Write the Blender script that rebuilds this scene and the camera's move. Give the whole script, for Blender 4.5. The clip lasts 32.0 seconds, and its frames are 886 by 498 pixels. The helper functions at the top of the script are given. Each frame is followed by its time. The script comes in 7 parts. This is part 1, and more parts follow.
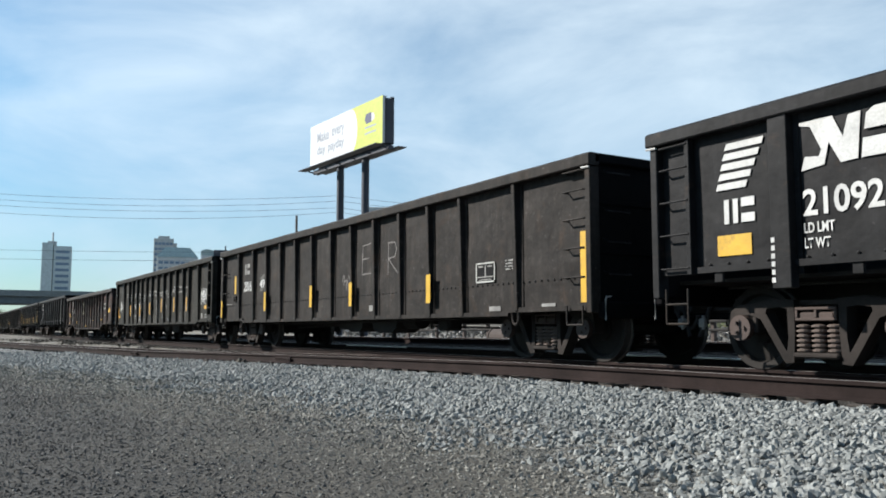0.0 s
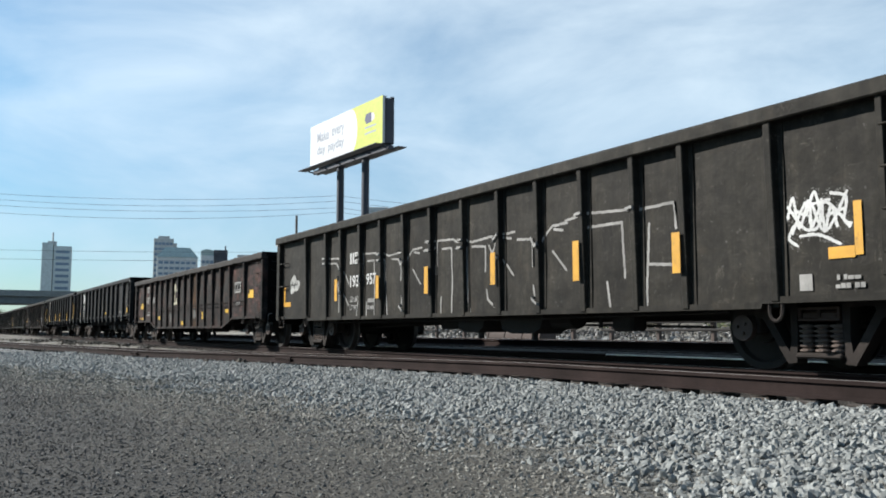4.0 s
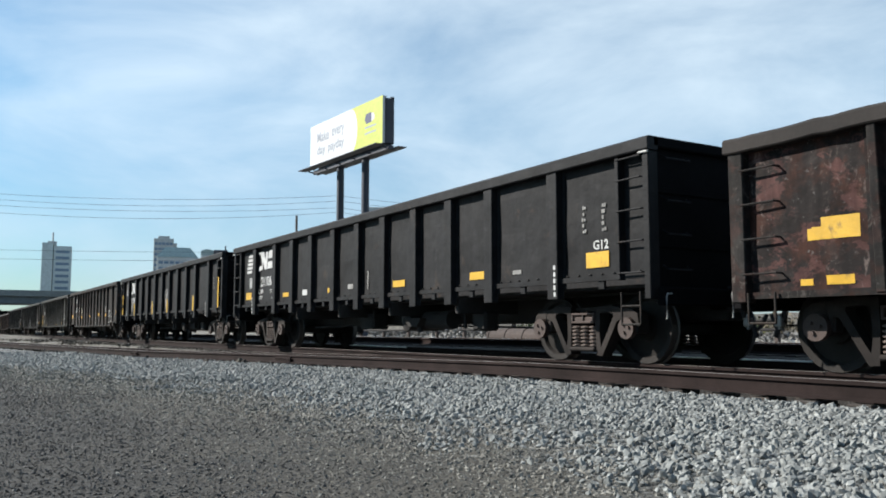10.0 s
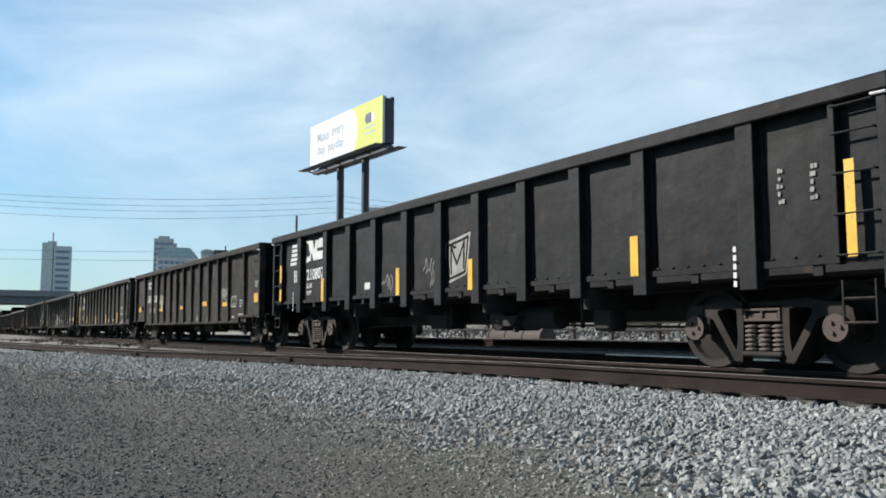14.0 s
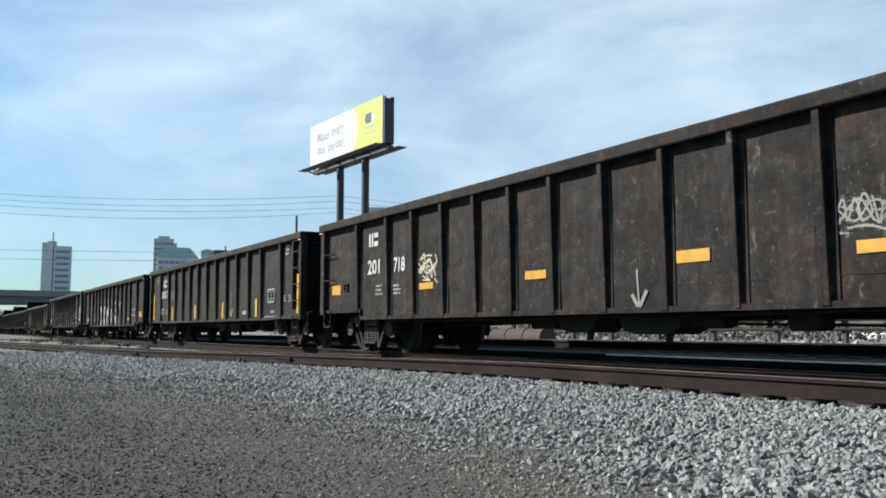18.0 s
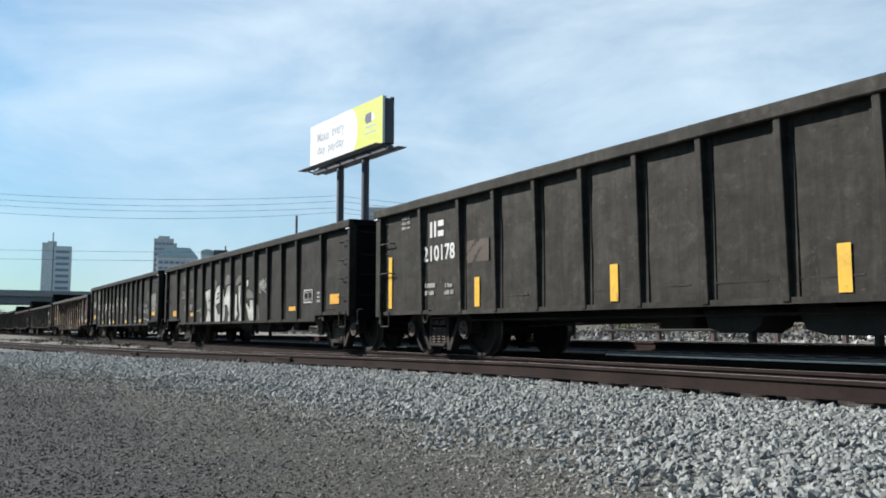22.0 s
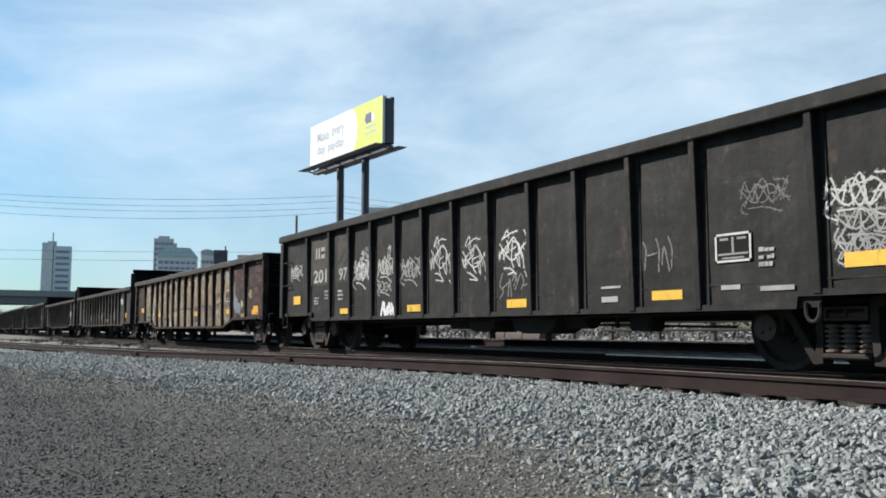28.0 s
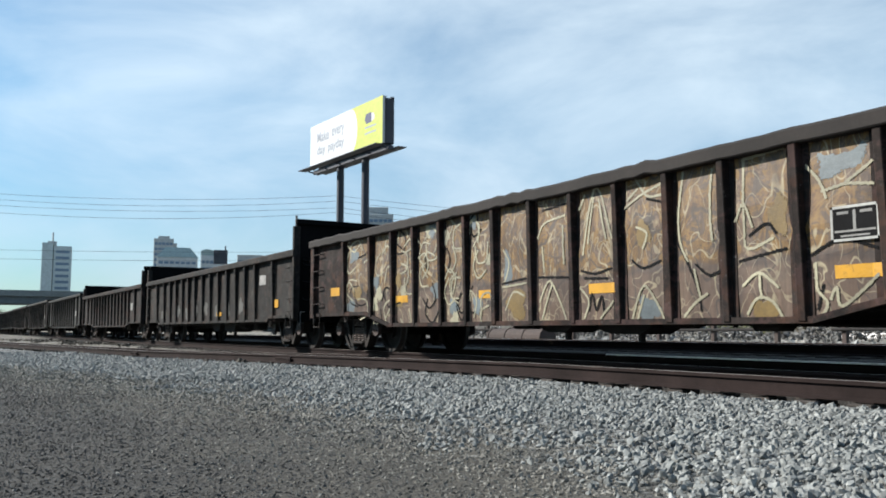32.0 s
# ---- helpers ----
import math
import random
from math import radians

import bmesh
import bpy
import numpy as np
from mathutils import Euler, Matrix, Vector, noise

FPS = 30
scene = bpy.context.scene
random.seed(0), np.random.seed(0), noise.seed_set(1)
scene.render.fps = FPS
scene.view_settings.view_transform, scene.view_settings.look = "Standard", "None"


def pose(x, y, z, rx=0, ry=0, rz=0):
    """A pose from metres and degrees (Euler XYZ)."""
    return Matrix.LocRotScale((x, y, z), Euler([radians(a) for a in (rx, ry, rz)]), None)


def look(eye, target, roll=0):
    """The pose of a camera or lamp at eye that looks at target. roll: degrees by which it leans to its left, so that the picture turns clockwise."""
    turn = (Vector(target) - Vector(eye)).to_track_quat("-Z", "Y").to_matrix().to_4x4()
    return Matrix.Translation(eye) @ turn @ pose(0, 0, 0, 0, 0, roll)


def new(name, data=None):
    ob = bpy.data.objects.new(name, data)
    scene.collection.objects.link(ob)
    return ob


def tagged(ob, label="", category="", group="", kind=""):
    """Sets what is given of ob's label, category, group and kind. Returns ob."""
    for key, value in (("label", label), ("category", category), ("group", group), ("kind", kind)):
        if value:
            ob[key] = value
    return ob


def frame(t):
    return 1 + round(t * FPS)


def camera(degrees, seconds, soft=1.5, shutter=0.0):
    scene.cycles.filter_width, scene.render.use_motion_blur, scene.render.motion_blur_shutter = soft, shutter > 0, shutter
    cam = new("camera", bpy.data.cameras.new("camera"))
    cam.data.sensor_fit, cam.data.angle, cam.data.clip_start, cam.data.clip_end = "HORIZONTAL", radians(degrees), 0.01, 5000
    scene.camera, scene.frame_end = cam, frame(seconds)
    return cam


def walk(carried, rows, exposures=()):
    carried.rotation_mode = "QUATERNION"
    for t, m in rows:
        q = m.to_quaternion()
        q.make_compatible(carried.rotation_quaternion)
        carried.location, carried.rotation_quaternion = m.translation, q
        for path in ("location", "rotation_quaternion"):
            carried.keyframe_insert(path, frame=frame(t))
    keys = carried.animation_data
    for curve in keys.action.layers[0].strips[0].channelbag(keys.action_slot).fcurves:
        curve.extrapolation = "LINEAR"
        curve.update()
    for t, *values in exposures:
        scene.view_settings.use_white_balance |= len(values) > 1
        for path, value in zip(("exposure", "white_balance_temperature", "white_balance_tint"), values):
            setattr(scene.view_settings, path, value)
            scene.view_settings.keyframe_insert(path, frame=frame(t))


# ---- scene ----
cam = camera(55.82, 32.0, soft=1.8)
EYE = pose(0, 0, 0.43, 95.557, 0, 58.93)
walk(cam, [(0.0, EYE), (32.0, EYE)], [(0.0, 0.88), (32.0, 0.88)])

# ---- world, sun, exposure ----
SUN_FROM = Vector((-0.95, -1.0, 0.92)).normalized()
world = bpy.data.worlds.new("daylight")
scene.world = world
world.use_nodes = True
wt = world.node_tree
wt.nodes.clear()


def wnode(kind, **values):
    n = wt.nodes.new(kind)
    for k, v in values.items():
        n.inputs[k].default_value = v
    return n


sky = wt.nodes.new("ShaderNodeTexSky")
sky.sky_type, sky.sun_disc = "NISHITA", False
sky.sun_elevation = math.asin(SUN_FROM.z)
sky.sun_rotation = math.atan2(SUN_FROM.x, SUN_FROM.y)
sky.air_density, sky.dust_density, sky.ozone_density = 1.0, 0.4, 2.0
w_out = wt.nodes.new("ShaderNodeOutputWorld")
w_back = wnode("ShaderNodeBackground", Strength=0.072)
w_coord = wt.nodes.new("ShaderNodeTexCoord")
w_map = wt.nodes.new("ShaderNodeMapping")
w_map.inputs["Scale"].default_value = (1.0, 1.6, 3.6)
w_map.inputs["Rotation"].default_value = (0.25, 0.2, 0.5)
w_noise = wnode("ShaderNodeTexNoise", Scale=2.1, Detail=9.0, Roughness=0.55, Distortion=0.35)
w_ramp = wt.nodes.new("ShaderNodeValToRGB")
w_ramp.color_ramp.elements[0].position, w_ramp.color_ramp.elements[1].position = 0.355, 0.9
w_ramp.color_ramp.elements[0].color, w_ramp.color_ramp.elements[1].color = (0.05, 0.05, 0.05, 1), (0.85, 0.85, 0.85, 1)
w_mix = wt.nodes.new("ShaderNodeMix")
w_mix.data_type = "RGBA"
w_mix.inputs["B"].default_value = (7.35, 8.5, 9.25, 1)
wt.links.new(w_coord.outputs["Generated"], w_map.inputs["Vector"])
wt.links.new(w_map.outputs["Vector"], w_noise.inputs["Vector"])
w_sep = wt.nodes.new("ShaderNodeSeparateXYZ")
wt.links.new(w_coord.outputs["Generated"], w_sep.inputs["Vector"])


def wmath(op, a, b):
    n = wt.nodes.new("ShaderNodeMath")
    n.operation = op
    for i, q in enumerate((a, b)):
        if isinstance(q, (int, float)):
            n.inputs[i].default_value = q
        else:
            wt.links.new(q, n.inputs[i])
    return n.outputs[0]


# thin cloud, thickest in one broad bank
w_off = wmath("ABSOLUTE", wmath("SUBTRACT", w_sep.outputs["Y"], 0.6), 0.0)
w_veil = wmath("MAXIMUM", wmath("SUBTRACT", 0.165, wmath("MULTIPLY", w_off, 0.38)), -0.2)
w_bank = wmath("ADD", w_veil, w_noise.outputs["Fac"])
wt.links.new(w_bank, w_ramp.inputs["Fac"])
wt.links.new(w_ramp.outputs["Color"], w_mix.inputs["Factor"])
w_tint = wt.nodes.new("ShaderNodeMix")
w_tint.data_type, w_tint.blend_type = "RGBA", "MULTIPLY"
w_tint.inputs["Factor"].default_value = 1.0
w_tint.inputs["B"].default_value = (0.74, 1.0, 1.04, 1)
wt.links.new(sky.outputs["Color"], w_tint.inputs["A"])
wt.links.new(w_tint.outputs["Result"], w_mix.inputs["A"])
w_low = wt.nodes.new("ShaderNodeValToRGB")
w_low.color_ramp.elements[0].position, w_low.color_ramp.elements[1].position = 0.02, 0.26
w_low.color_ramp.elements[0].color, w_low.color_ramp.elements[1].color = (0.72, 0.73, 0.80, 1), (1, 1, 1, 1)
w_haze = wt.nodes.new("ShaderNodeMix")
w_haze.data_type, w_haze.blend_type = "RGBA", "MULTIPLY"
w_haze.inputs["Factor"].default_value = 1.0
wt.links.new(w_sep.outputs["Z"], w_low.inputs["Fac"])
wt.links.new(w_mix.outputs["Result"], w_haze.inputs["A"])
wt.links.new(w_low.outputs["Color"], w_haze.inputs["B"])
wt.links.new(w_haze.outputs["Result"], w_back.inputs["Color"])
wt.links.new(w_back.outputs["Background"], w_out.inputs["Surface"])

sun_data = bpy.data.lights.new("sun", "SUN")
sun_data.energy, sun_data.angle, sun_data.color = 5.0, radians(0.6), (1.0, 0.955, 0.885)
sun = new("sun", sun_data)
sun.matrix_world = look(SUN_FROM * 50, (0, 0, 0))


# ---- materials ----
def material(name, rough=0.8, metal=0.0):
    m = bpy.data.materials.new(name)
    m.use_nodes = True
    b = m.node_tree.nodes["Principled BSDF"]
    b.inputs["Roughness"].default_value, b.inputs["Metallic"].default_value = rough, metal
    return m, m.node_tree, b


def ramp_node(nt, stops, constant=False):
    r = nt.nodes.new("ShaderNodeValToRGB")
    if constant:
        r.color_ramp.interpolation = "CONSTANT"
    els = r.color_ramp.elements
    while len(els) < len(stops):
        els.new(0.5)
    for e, (p, c) in zip(els, stops):
        e.position, e.color = p, (*c, 1) if len(c) == 3 else c
    return r


def noise_node(nt, vec, scale, detail=5.0, rough=0.6, dist=0.0):
    n = nt.nodes.new("ShaderNodeTexNoise")
    n.inputs["Scale"].default_value, n.inputs["Detail"].default_value = scale, detail
    n.inputs["Roughness"].default_value, n.inputs["Distortion"].default_value = rough, dist
    nt.links.new(vec, n.inputs["Vector"])
    return n.outputs["Fac"]


def coords(nt, shift=(0, 0, 0), scale=(1, 1, 1), which="Object"):
    c = nt.nodes.new("ShaderNodeTexCoord")
    m = nt.nodes.new("ShaderNodeMapping")
    m.inputs["Location"].default_value, m.inputs["Scale"].default_value = shift, scale
    nt.links.new(c.outputs[which], m.inputs["Vector"])
    return m.outputs["Vector"]


def mixed(nt, fac, a, b, mode="MIX"):
    x = nt.nodes.new("ShaderNodeMix")
    x.data_type, x.blend_type = "RGBA", mode
    for socket, v in (("Factor", fac), ("A", a), ("B", b)):
        if isinstance(v, (int, float)):
            x.inputs[socket].default_value = v
        elif isinstance(v, tuple):
            x.inputs[socket].default_value = (*v, 1)
        else:
            nt.links.new(v, x.inputs[socket])
    return x.outputs["Result"]


def bumped(nt, b, height, strength=0.3, distance=0.02):
    n = nt.nodes.new("ShaderNodeBump")
    n.inputs["Strength"].default_value, n.inputs["Distance"].default_value = strength, distance
    nt.links.new(height, n.inputs["Height"])
    nt.links.new(n.outputs["Normal"], b.inputs["Normal"])


def plain(name, colour, rough=0.7, metal=0.0, vary=0.25, scale=6.0, bump=0.15, gloss=0.5):
    """A surface of one colour with stains at two scales and a fine relief."""
    m, nt, b = material(name, rough, metal)
    b.inputs["Specular IOR Level"].default_value = gloss
    v = coords(nt)
    dark = tuple(c * (1 - vary) for c in colour)
    light = tuple(min(1, c * (1 + vary)) for c in colour)
    big = ramp_node(nt, [(0.3, dark), (0.7, light)])
    nt.links.new(noise_node(nt, v, scale * 0.3), big.inputs["Fac"])
    fine = ramp_node(nt, [(0.35, (0.8, 0.8, 0.8)), (0.65, (1, 1, 1))])
    nt.links.new(noise_node(nt, v, scale * 5), fine.inputs["Fac"])
    nt.links.new(mixed(nt, 1.0, big.outputs["Color"], fine.outputs["Color"], "MULTIPLY"), b.inputs["Base Color"])
    bumped(nt, b, noise_node(nt, v, scale * 8), bump)
    return m


def car_paint(name, base, rust, amount, dust, seed, rough=0.55, blotches=None, flecks=None):
    """Weathered car paint: patches of rust, streaks that run down, dust and scratches."""
    m, nt, b = material(name, min(0.9, rough + 0.15))
    b.inputs["Specular IOR Level"].default_value = 0.16
    v = coords(nt, (seed * 7.3, seed * 3.1, seed * 1.7))
    tone = ramp_node(nt, [(0.32, tuple(c * 0.72 for c in base)), (0.68, tuple(c * 1.3 for c in base))])
    nt.links.new(noise_node(nt, v, 0.9, 6), tone.inputs["Fac"])
    streak = ramp_node(nt, [(0.45, (0, 0, 0)), (0.75, (dust, dust, dust))])
    vs = coords(nt, (seed, 0, 0), (1.6, 1.6, 2.6))
    nt.links.new(noise_node(nt, vs, 1.2, 7, 0.68, 0.8), streak.inputs["Fac"])
    c1 = mixed(nt, streak.outputs["Color"], tone.outputs["Color"], tuple(min(1, c * 1.9 + 0.012) for c in base))
    patch = ramp_node(nt, [(0.62 - amount * 0.3, (0, 0, 0)), (0.70 - amount * 0.22, (1, 1, 1))])
    nt.links.new(noise_node(nt, v, 2.3, 9, 0.68, 0.4), patch.inputs["Fac"])
    c2 = mixed(nt, patch.outputs["Color"], c1, rust)
    speck = ramp_node(nt, [(0.67 - 0.06 * amount, (0, 0, 0)), (0.72 - 0.06 * amount, (0.8, 0.8, 0.8))])
    nt.links.new(noise_node(nt, v, 14, 4, 0.7), speck.inputs["Fac"])
    c3 = mixed(nt, speck.outputs["Color"], c2, tuple(min(1, c * 1.6 + 0.01 + 0.2 * amount) for c in base))
    scuffs = ramp_node(nt, [(0.60 - 0.08 * amount, (0, 0, 0)), (0.70, (0.35, 0.35, 0.35))])
    tilt = nt.nodes.new("ShaderNodeMapping")
    tilt.inputs["Rotation"].default_value, tilt.inputs["Scale"].default_value = (0, 0.5, 0), (5.0, 5.0, 16.0)
    nt.links.new(v, tilt.inputs["Vector"])
    nt.links.new(noise_node(nt, tilt.outputs["Vector"], 1.0, 6, 0.72, 1.5), scuffs.inputs["Fac"])
    c3 = mixed(nt, scuffs.outputs["Color"], c3, tuple(min(1, c * 2.5 + 0.02) for c in base))
    if blotches:
        where = ramp_node(nt, [(0.53, (0, 0, 0)), (0.57, (0.85, 0.85, 0.85))])
        nt.links.new(noise_node(nt, coords(nt, (seed * 2.0, seed, seed * 4.0), (1.0, 1.0, 1.5)), 2.6, 10, 0.72, 0.3), where.inputs["Fac"])
        c3 = mixed(nt, where.outputs["Color"], c3, blotches)
    if flecks:
        where = ramp_node(nt, [(0.56, (0, 0, 0)), (0.65, (0.85, 0.85, 0.85))])
        nt.links.new(noise_node(nt, coords(nt, (seed * 3.0, 0, seed), (10.0, 10.0, 6.0)), 1.0, 9, 0.76, 1.2), where.inputs["Fac"])
        zone = ramp_node(nt, [(0.44, (0.1, 0.1, 0.1)), (0.62, (1, 1, 1))])
        nt.links.new(noise_node(nt, coords(nt, (seed * 1.3, 0, seed * 2.7)), 1.5, 5, 0.6), zone.inputs["Fac"])
        c3 = mixed(nt, mixed(nt, 1.0, where.outputs["Color"], zone.outputs["Color"], "MULTIPLY"), c3, flecks)
    runs = ramp_node(nt, [(0.34, (0.56, 0.56, 0.57)), (0.5, (0.79, 0.79, 0.79)), (0.68, (1.15, 1.13, 1.1))])
    nt.links.new(noise_node(nt, coords(nt, (seed * 5.0, 0, seed * 2.0), (6.5, 6.5, 0.55)), 1.0, 6, 0.66, 0.5), runs.inputs["Fac"])
    c3 = mixed(nt, 1.0, c3, runs.outputs["Color"], "MULTIPLY")
    clouds = ramp_node(nt, [(0.36, (0.68, 0.68, 0.68)), (0.64, (1.42, 1.4, 1.36))])
    nt.links.new(noise_node(nt, v, 3.4, 8, 0.72, 0.7), clouds.inputs["Fac"])
    c3 = mixed(nt, 1.0, c3, clouds.outputs["Color"], "MULTIPLY")
    info = nt.nodes.new("ShaderNodeObjectInfo")
    own = ramp_node(nt, [(0, (0.86, 0.86, 0.86)), (1, (1.1, 1.1, 1.1))])
    nt.links.new(info.outputs["Random"], own.inputs["Fac"])
    nt.links.new(mixed(nt, 1.0, c3, own.outputs["Color"], "MULTIPLY"), b.inputs["Base Color"])
    dents = nt.nodes.new("ShaderNodeBump")
    dents.inputs["Strength"].default_value, dents.inputs["Distance"].default_value = 0.55, 0.05
    nt.links.new(noise_node(nt, v, 1.7, 3, 0.5), dents.inputs["Height"])
    bumped(nt, b, noise_node(nt, v, 22, 6), 0.14)
    nt.links.new(dents.outputs["Normal"], b.inputs["Normal"].links[0].from_node.inputs["Normal"])
    return m


def worn_tape(name, colour):
    """Reflective tape, dirty and scraped in places."""
    m, nt, b = material(name, 0.5)
    v = coords(nt)
    tone = ramp_node(nt, [(0.35, tuple(c * 0.8 for c in colour)), (0.65, colour)])
    nt.links.new(noise_node(nt, v, 5, 6), tone.inputs["Fac"])
    grime = ramp_node(nt, [(0.56, (0, 0, 0)), (0.68, (0.7, 0.7, 0.7))])
    nt.links.new(noise_node(nt, coords(nt, (2.0, 0, 5.0), (1, 1, 0.5)), 9, 8, 0.72), grime.inputs["Fac"])
    nt.links.new(mixed(nt, grime.outputs["Color"], tone.outputs["Color"], (0.06, 0.04, 0.02)), b.inputs["Base Color"])
    bumped(nt, b, noise_node(nt, v, 30, 4), 0.15)
    return m


def mural_paint(name):
    """A sprayed mural: warm browns and ochres under pale and dark outlines, worn through to rust."""
    m, nt, b = material(name, 0.6)
    v = coords(nt, (3.1, 0, 7.7), (1.0, 0.0, 0.8))
    warm = ramp_node(nt, [(0.3, (0.018, 0.010, 0.007)), (0.41, (0.085, 0.042, 0.012)), (0.49, (0.16, 0.09, 0.018)), (0.56, (0.055, 0.034, 0.022)), (0.61, (0.12, 0.075, 0.05)), (0.68, (0.24, 0.20, 0.13))])
    nt.links.new(noise_node(nt, v, 2.5, 7, 0.66, 1.6), warm.inputs["Fac"])
    dusty = ramp_node(nt, [(0.32, (0.05, 0.03, 0.023)), (0.5, (0.092, 0.058, 0.042)), (0.68, (0.12, 0.085, 0.062))])
    nt.links.new(noise_node(nt, v, 1.5, 5, 0.6, 0.6), dusty.inputs["Fac"])
    sep = nt.nodes.new("ShaderNodeSeparateXYZ")
    nt.links.new(coords(nt), sep.inputs["Vector"])
    line = nt.nodes.new("ShaderNodeMath")
    line.operation = "MULTIPLY_ADD"
    line.inputs[1].default_value = 0.3
    nt.links.new(noise_node(nt, coords(nt, (0, 0, 0), (1.1, 0, 0)), 1.0, 2), line.inputs[0])
    nt.links.new(sep.outputs["Z"], line.inputs[2])
    low = ramp_node(nt, [(0.0, (1, 1, 1)), (0.5, (1, 1, 1)), (0.52, (0, 0, 0))])
    half = nt.nodes.new("ShaderNodeMath")
    half.operation = "MULTIPLY"
    half.inputs[1].default_value = 0.4
    nt.links.new(line.outputs[0], half.inputs[0])
    nt.links.new(half.outputs[0], low.inputs["Fac"])
    c0 = mixed(nt, low.outputs["Color"], warm.outputs["Color"], dusty.outputs["Color"])
    band = ramp_node(nt, [(0.485, (0, 0, 0)), (0.505, (0.75, 0.75, 0.75)), (0.52, (0.75, 0.75, 0.75)), (0.545, (0, 0, 0))])
    nt.links.new(half.outputs[0], band.inputs["Fac"])
    c1 = mixed(nt, band.outputs["Color"], c0, (0.04, 0.026, 0.024))
    # loose sprayed lines, dark and pale
    for scale, shift, width, colour, share in ((1.5, 2.0, 0.012, (0.03, 0.022, 0.02), 0.8), (1.9, 9.0, 0.011, (0.30, 0.27, 0.19), 0.75), (2.6, 5.0, 0.010, (0.28, 0.25, 0.18), 0.6)):
        ring = ramp_node(nt, [(0.5 - width, (0, 0, 0)), (0.5 - width * 0.6, (share, share, share)), (0.5 + width * 0.6, (share, share, share)), (0.5 + width, (0, 0, 0))])
        nt.links.new(noise_node(nt, coords(nt, (shift, 0, shift * 2.0), (1.2, 0.0, 0.8)), scale, 1.5, 0.45, 0.9), ring.inputs["Fac"])
        c1 = mixed(nt, ring.outputs["Color"], c1, colour)
    worn = ramp_node(nt, [(0.50, (0, 0, 0)), (0.66, (0.7, 0.7, 0.7))])
    nt.links.new(noise_node(nt, coords(nt, (3.1, 0, 7.7)), 3.2, 9, 0.72), worn.inputs["Fac"])
    c2 = mixed(nt, worn.outputs["Color"], c1, (0.055, 0.034, 0.024))
    runs = ramp_node(nt, [(0.36, (0.52, 0.46, 0.4)), (0.62, (1.08, 1.03, 0.92))])
    nt.links.new(noise_node(nt, coords(nt, (1.0, 0, 0), (8.0, 0.0, 0.5)), 1.0, 6, 0.65, 0.4), runs.inputs["Fac"])
    nt.links.new(mixed(nt, 1.0, c2, runs.outputs["Color"], "MULTIPLY"), b.inputs["Base Color"])
    bumped(nt, b, noise_node(nt, coords(nt), 5, 6), 0.3)
    return m


def stone_mix(name, stops, vary=True, bump=0.4):
    m, nt, b = material(name, 0.9)
    g = nt.nodes.new("ShaderNodeNewGeometry")
    r = ramp_node(nt, stops)
    nt.links.new(g.outputs["Random Per Island"], r.inputs["Fac"])
    v = coords(nt)
    fine = ramp_node(nt, [(0.3, (0.7, 0.7, 0.7)), (0.7, (1.05, 1.05, 1.05))])
    nt.links.new(noise_node(nt, v, 40, 4), fine.inputs["Fac"])
    nt.links.new(mixed(nt, 1.0, r.outputs["Color"], fine.outputs["Color"], "MULTIPLY"), b.inputs["Base Color"])
    bumped(nt, b, noise_node(nt, v, 60, 3), bump, 0.01)
    return m


M_BALLAST = stone_mix("ballast_stone", [(0.0, (0.12, 0.126, 0.122)), (0.25, (0.185, 0.194, 0.188)), (0.75, (0.24, 0.25, 0.24)), (1.0, (0.31, 0.32, 0.307))])
M_GRAVEL = stone_mix("gravel_chip", [(0.0, (0.044, 0.043, 0.041)), (0.5, (0.064, 0.062, 0.059)), (0.85, (0.088, 0.085, 0.08)), (1.0, (0.15, 0.145, 0.135))])
M_CHIP = stone_mix("pale_gravel_chip", [(0.0, (0.075, 0.072, 0.063)), (0.5, (0.165, 0.159, 0.14)), (1.0, (0.27, 0.264, 0.236))])
M_RAIL = plain("rusty_rail_steel", (0.0215, 0.0147, 0.0136), 0.85, 0.0, 0.35, 5, gloss=0.1)
M_RAIL_TOP = plain("worn_rail_head", (0.33, 0.31, 0.29), 0.45, 0.6, 0.25, 3)
# whitish, mostly diffuse: the rail's glint as a colour
M_GLINT = plain("rail_head_glint", (0.8, 0.8, 0.82), 0.3, 0.35, 0.1, 2, 0.03)
M_TIE = plain("creosoted_timber", (0.038, 0.031, 0.026), 0.9, 0, 0.35, 7, 0.4)
M_STEEL = plain("dusty_truck_steel", (0.024, 0.0195, 0.0175), 0.8, 0.05, 0.5, 6, gloss=0.2)
M_WHEEL = plain("brown_wheel_steel", (0.019, 0.0165, 0.015), 0.75, 0.05, 0.4, 5, gloss=0.2)
M_TREAD = plain("bright_wheel_rim", (0.085, 0.075, 0.068), 0.5, 0.6, 0.2, 5)
M_DARK = plain("grimy_underframe", (0.027, 0.025, 0.024), 0.9, 0, 0.3, 4, gloss=0.28)
# car ends: near-black colour carries the shade of the side away from the sun
M_END_SHADE = plain("shade_dark_end_steel", (0.0062, 0.006, 0.0066), 0.9, 0, 0.35, 2, gloss=0.04)
M_LIP = plain("bent_brown_top_rail", (0.019, 0.0155, 0.014), 0.8, 0, 0.35, 4, gloss=0.28)
M_YELLOW = worn_tape("yellow_reflective_tape", (0.54, 0.31, 0.010))
M_ORANGE = worn_tape("faded_orange_tape", (0.50, 0.25, 0.010))
M_WHITE = plain("white_stencil_paint", (0.46, 0.46, 0.45), 0.6, 0, 0.2, 9)
M_FADED = plain("worn_white_paint", (0.21, 0.205, 0.195), 0.7, 0, 0.35, 12)
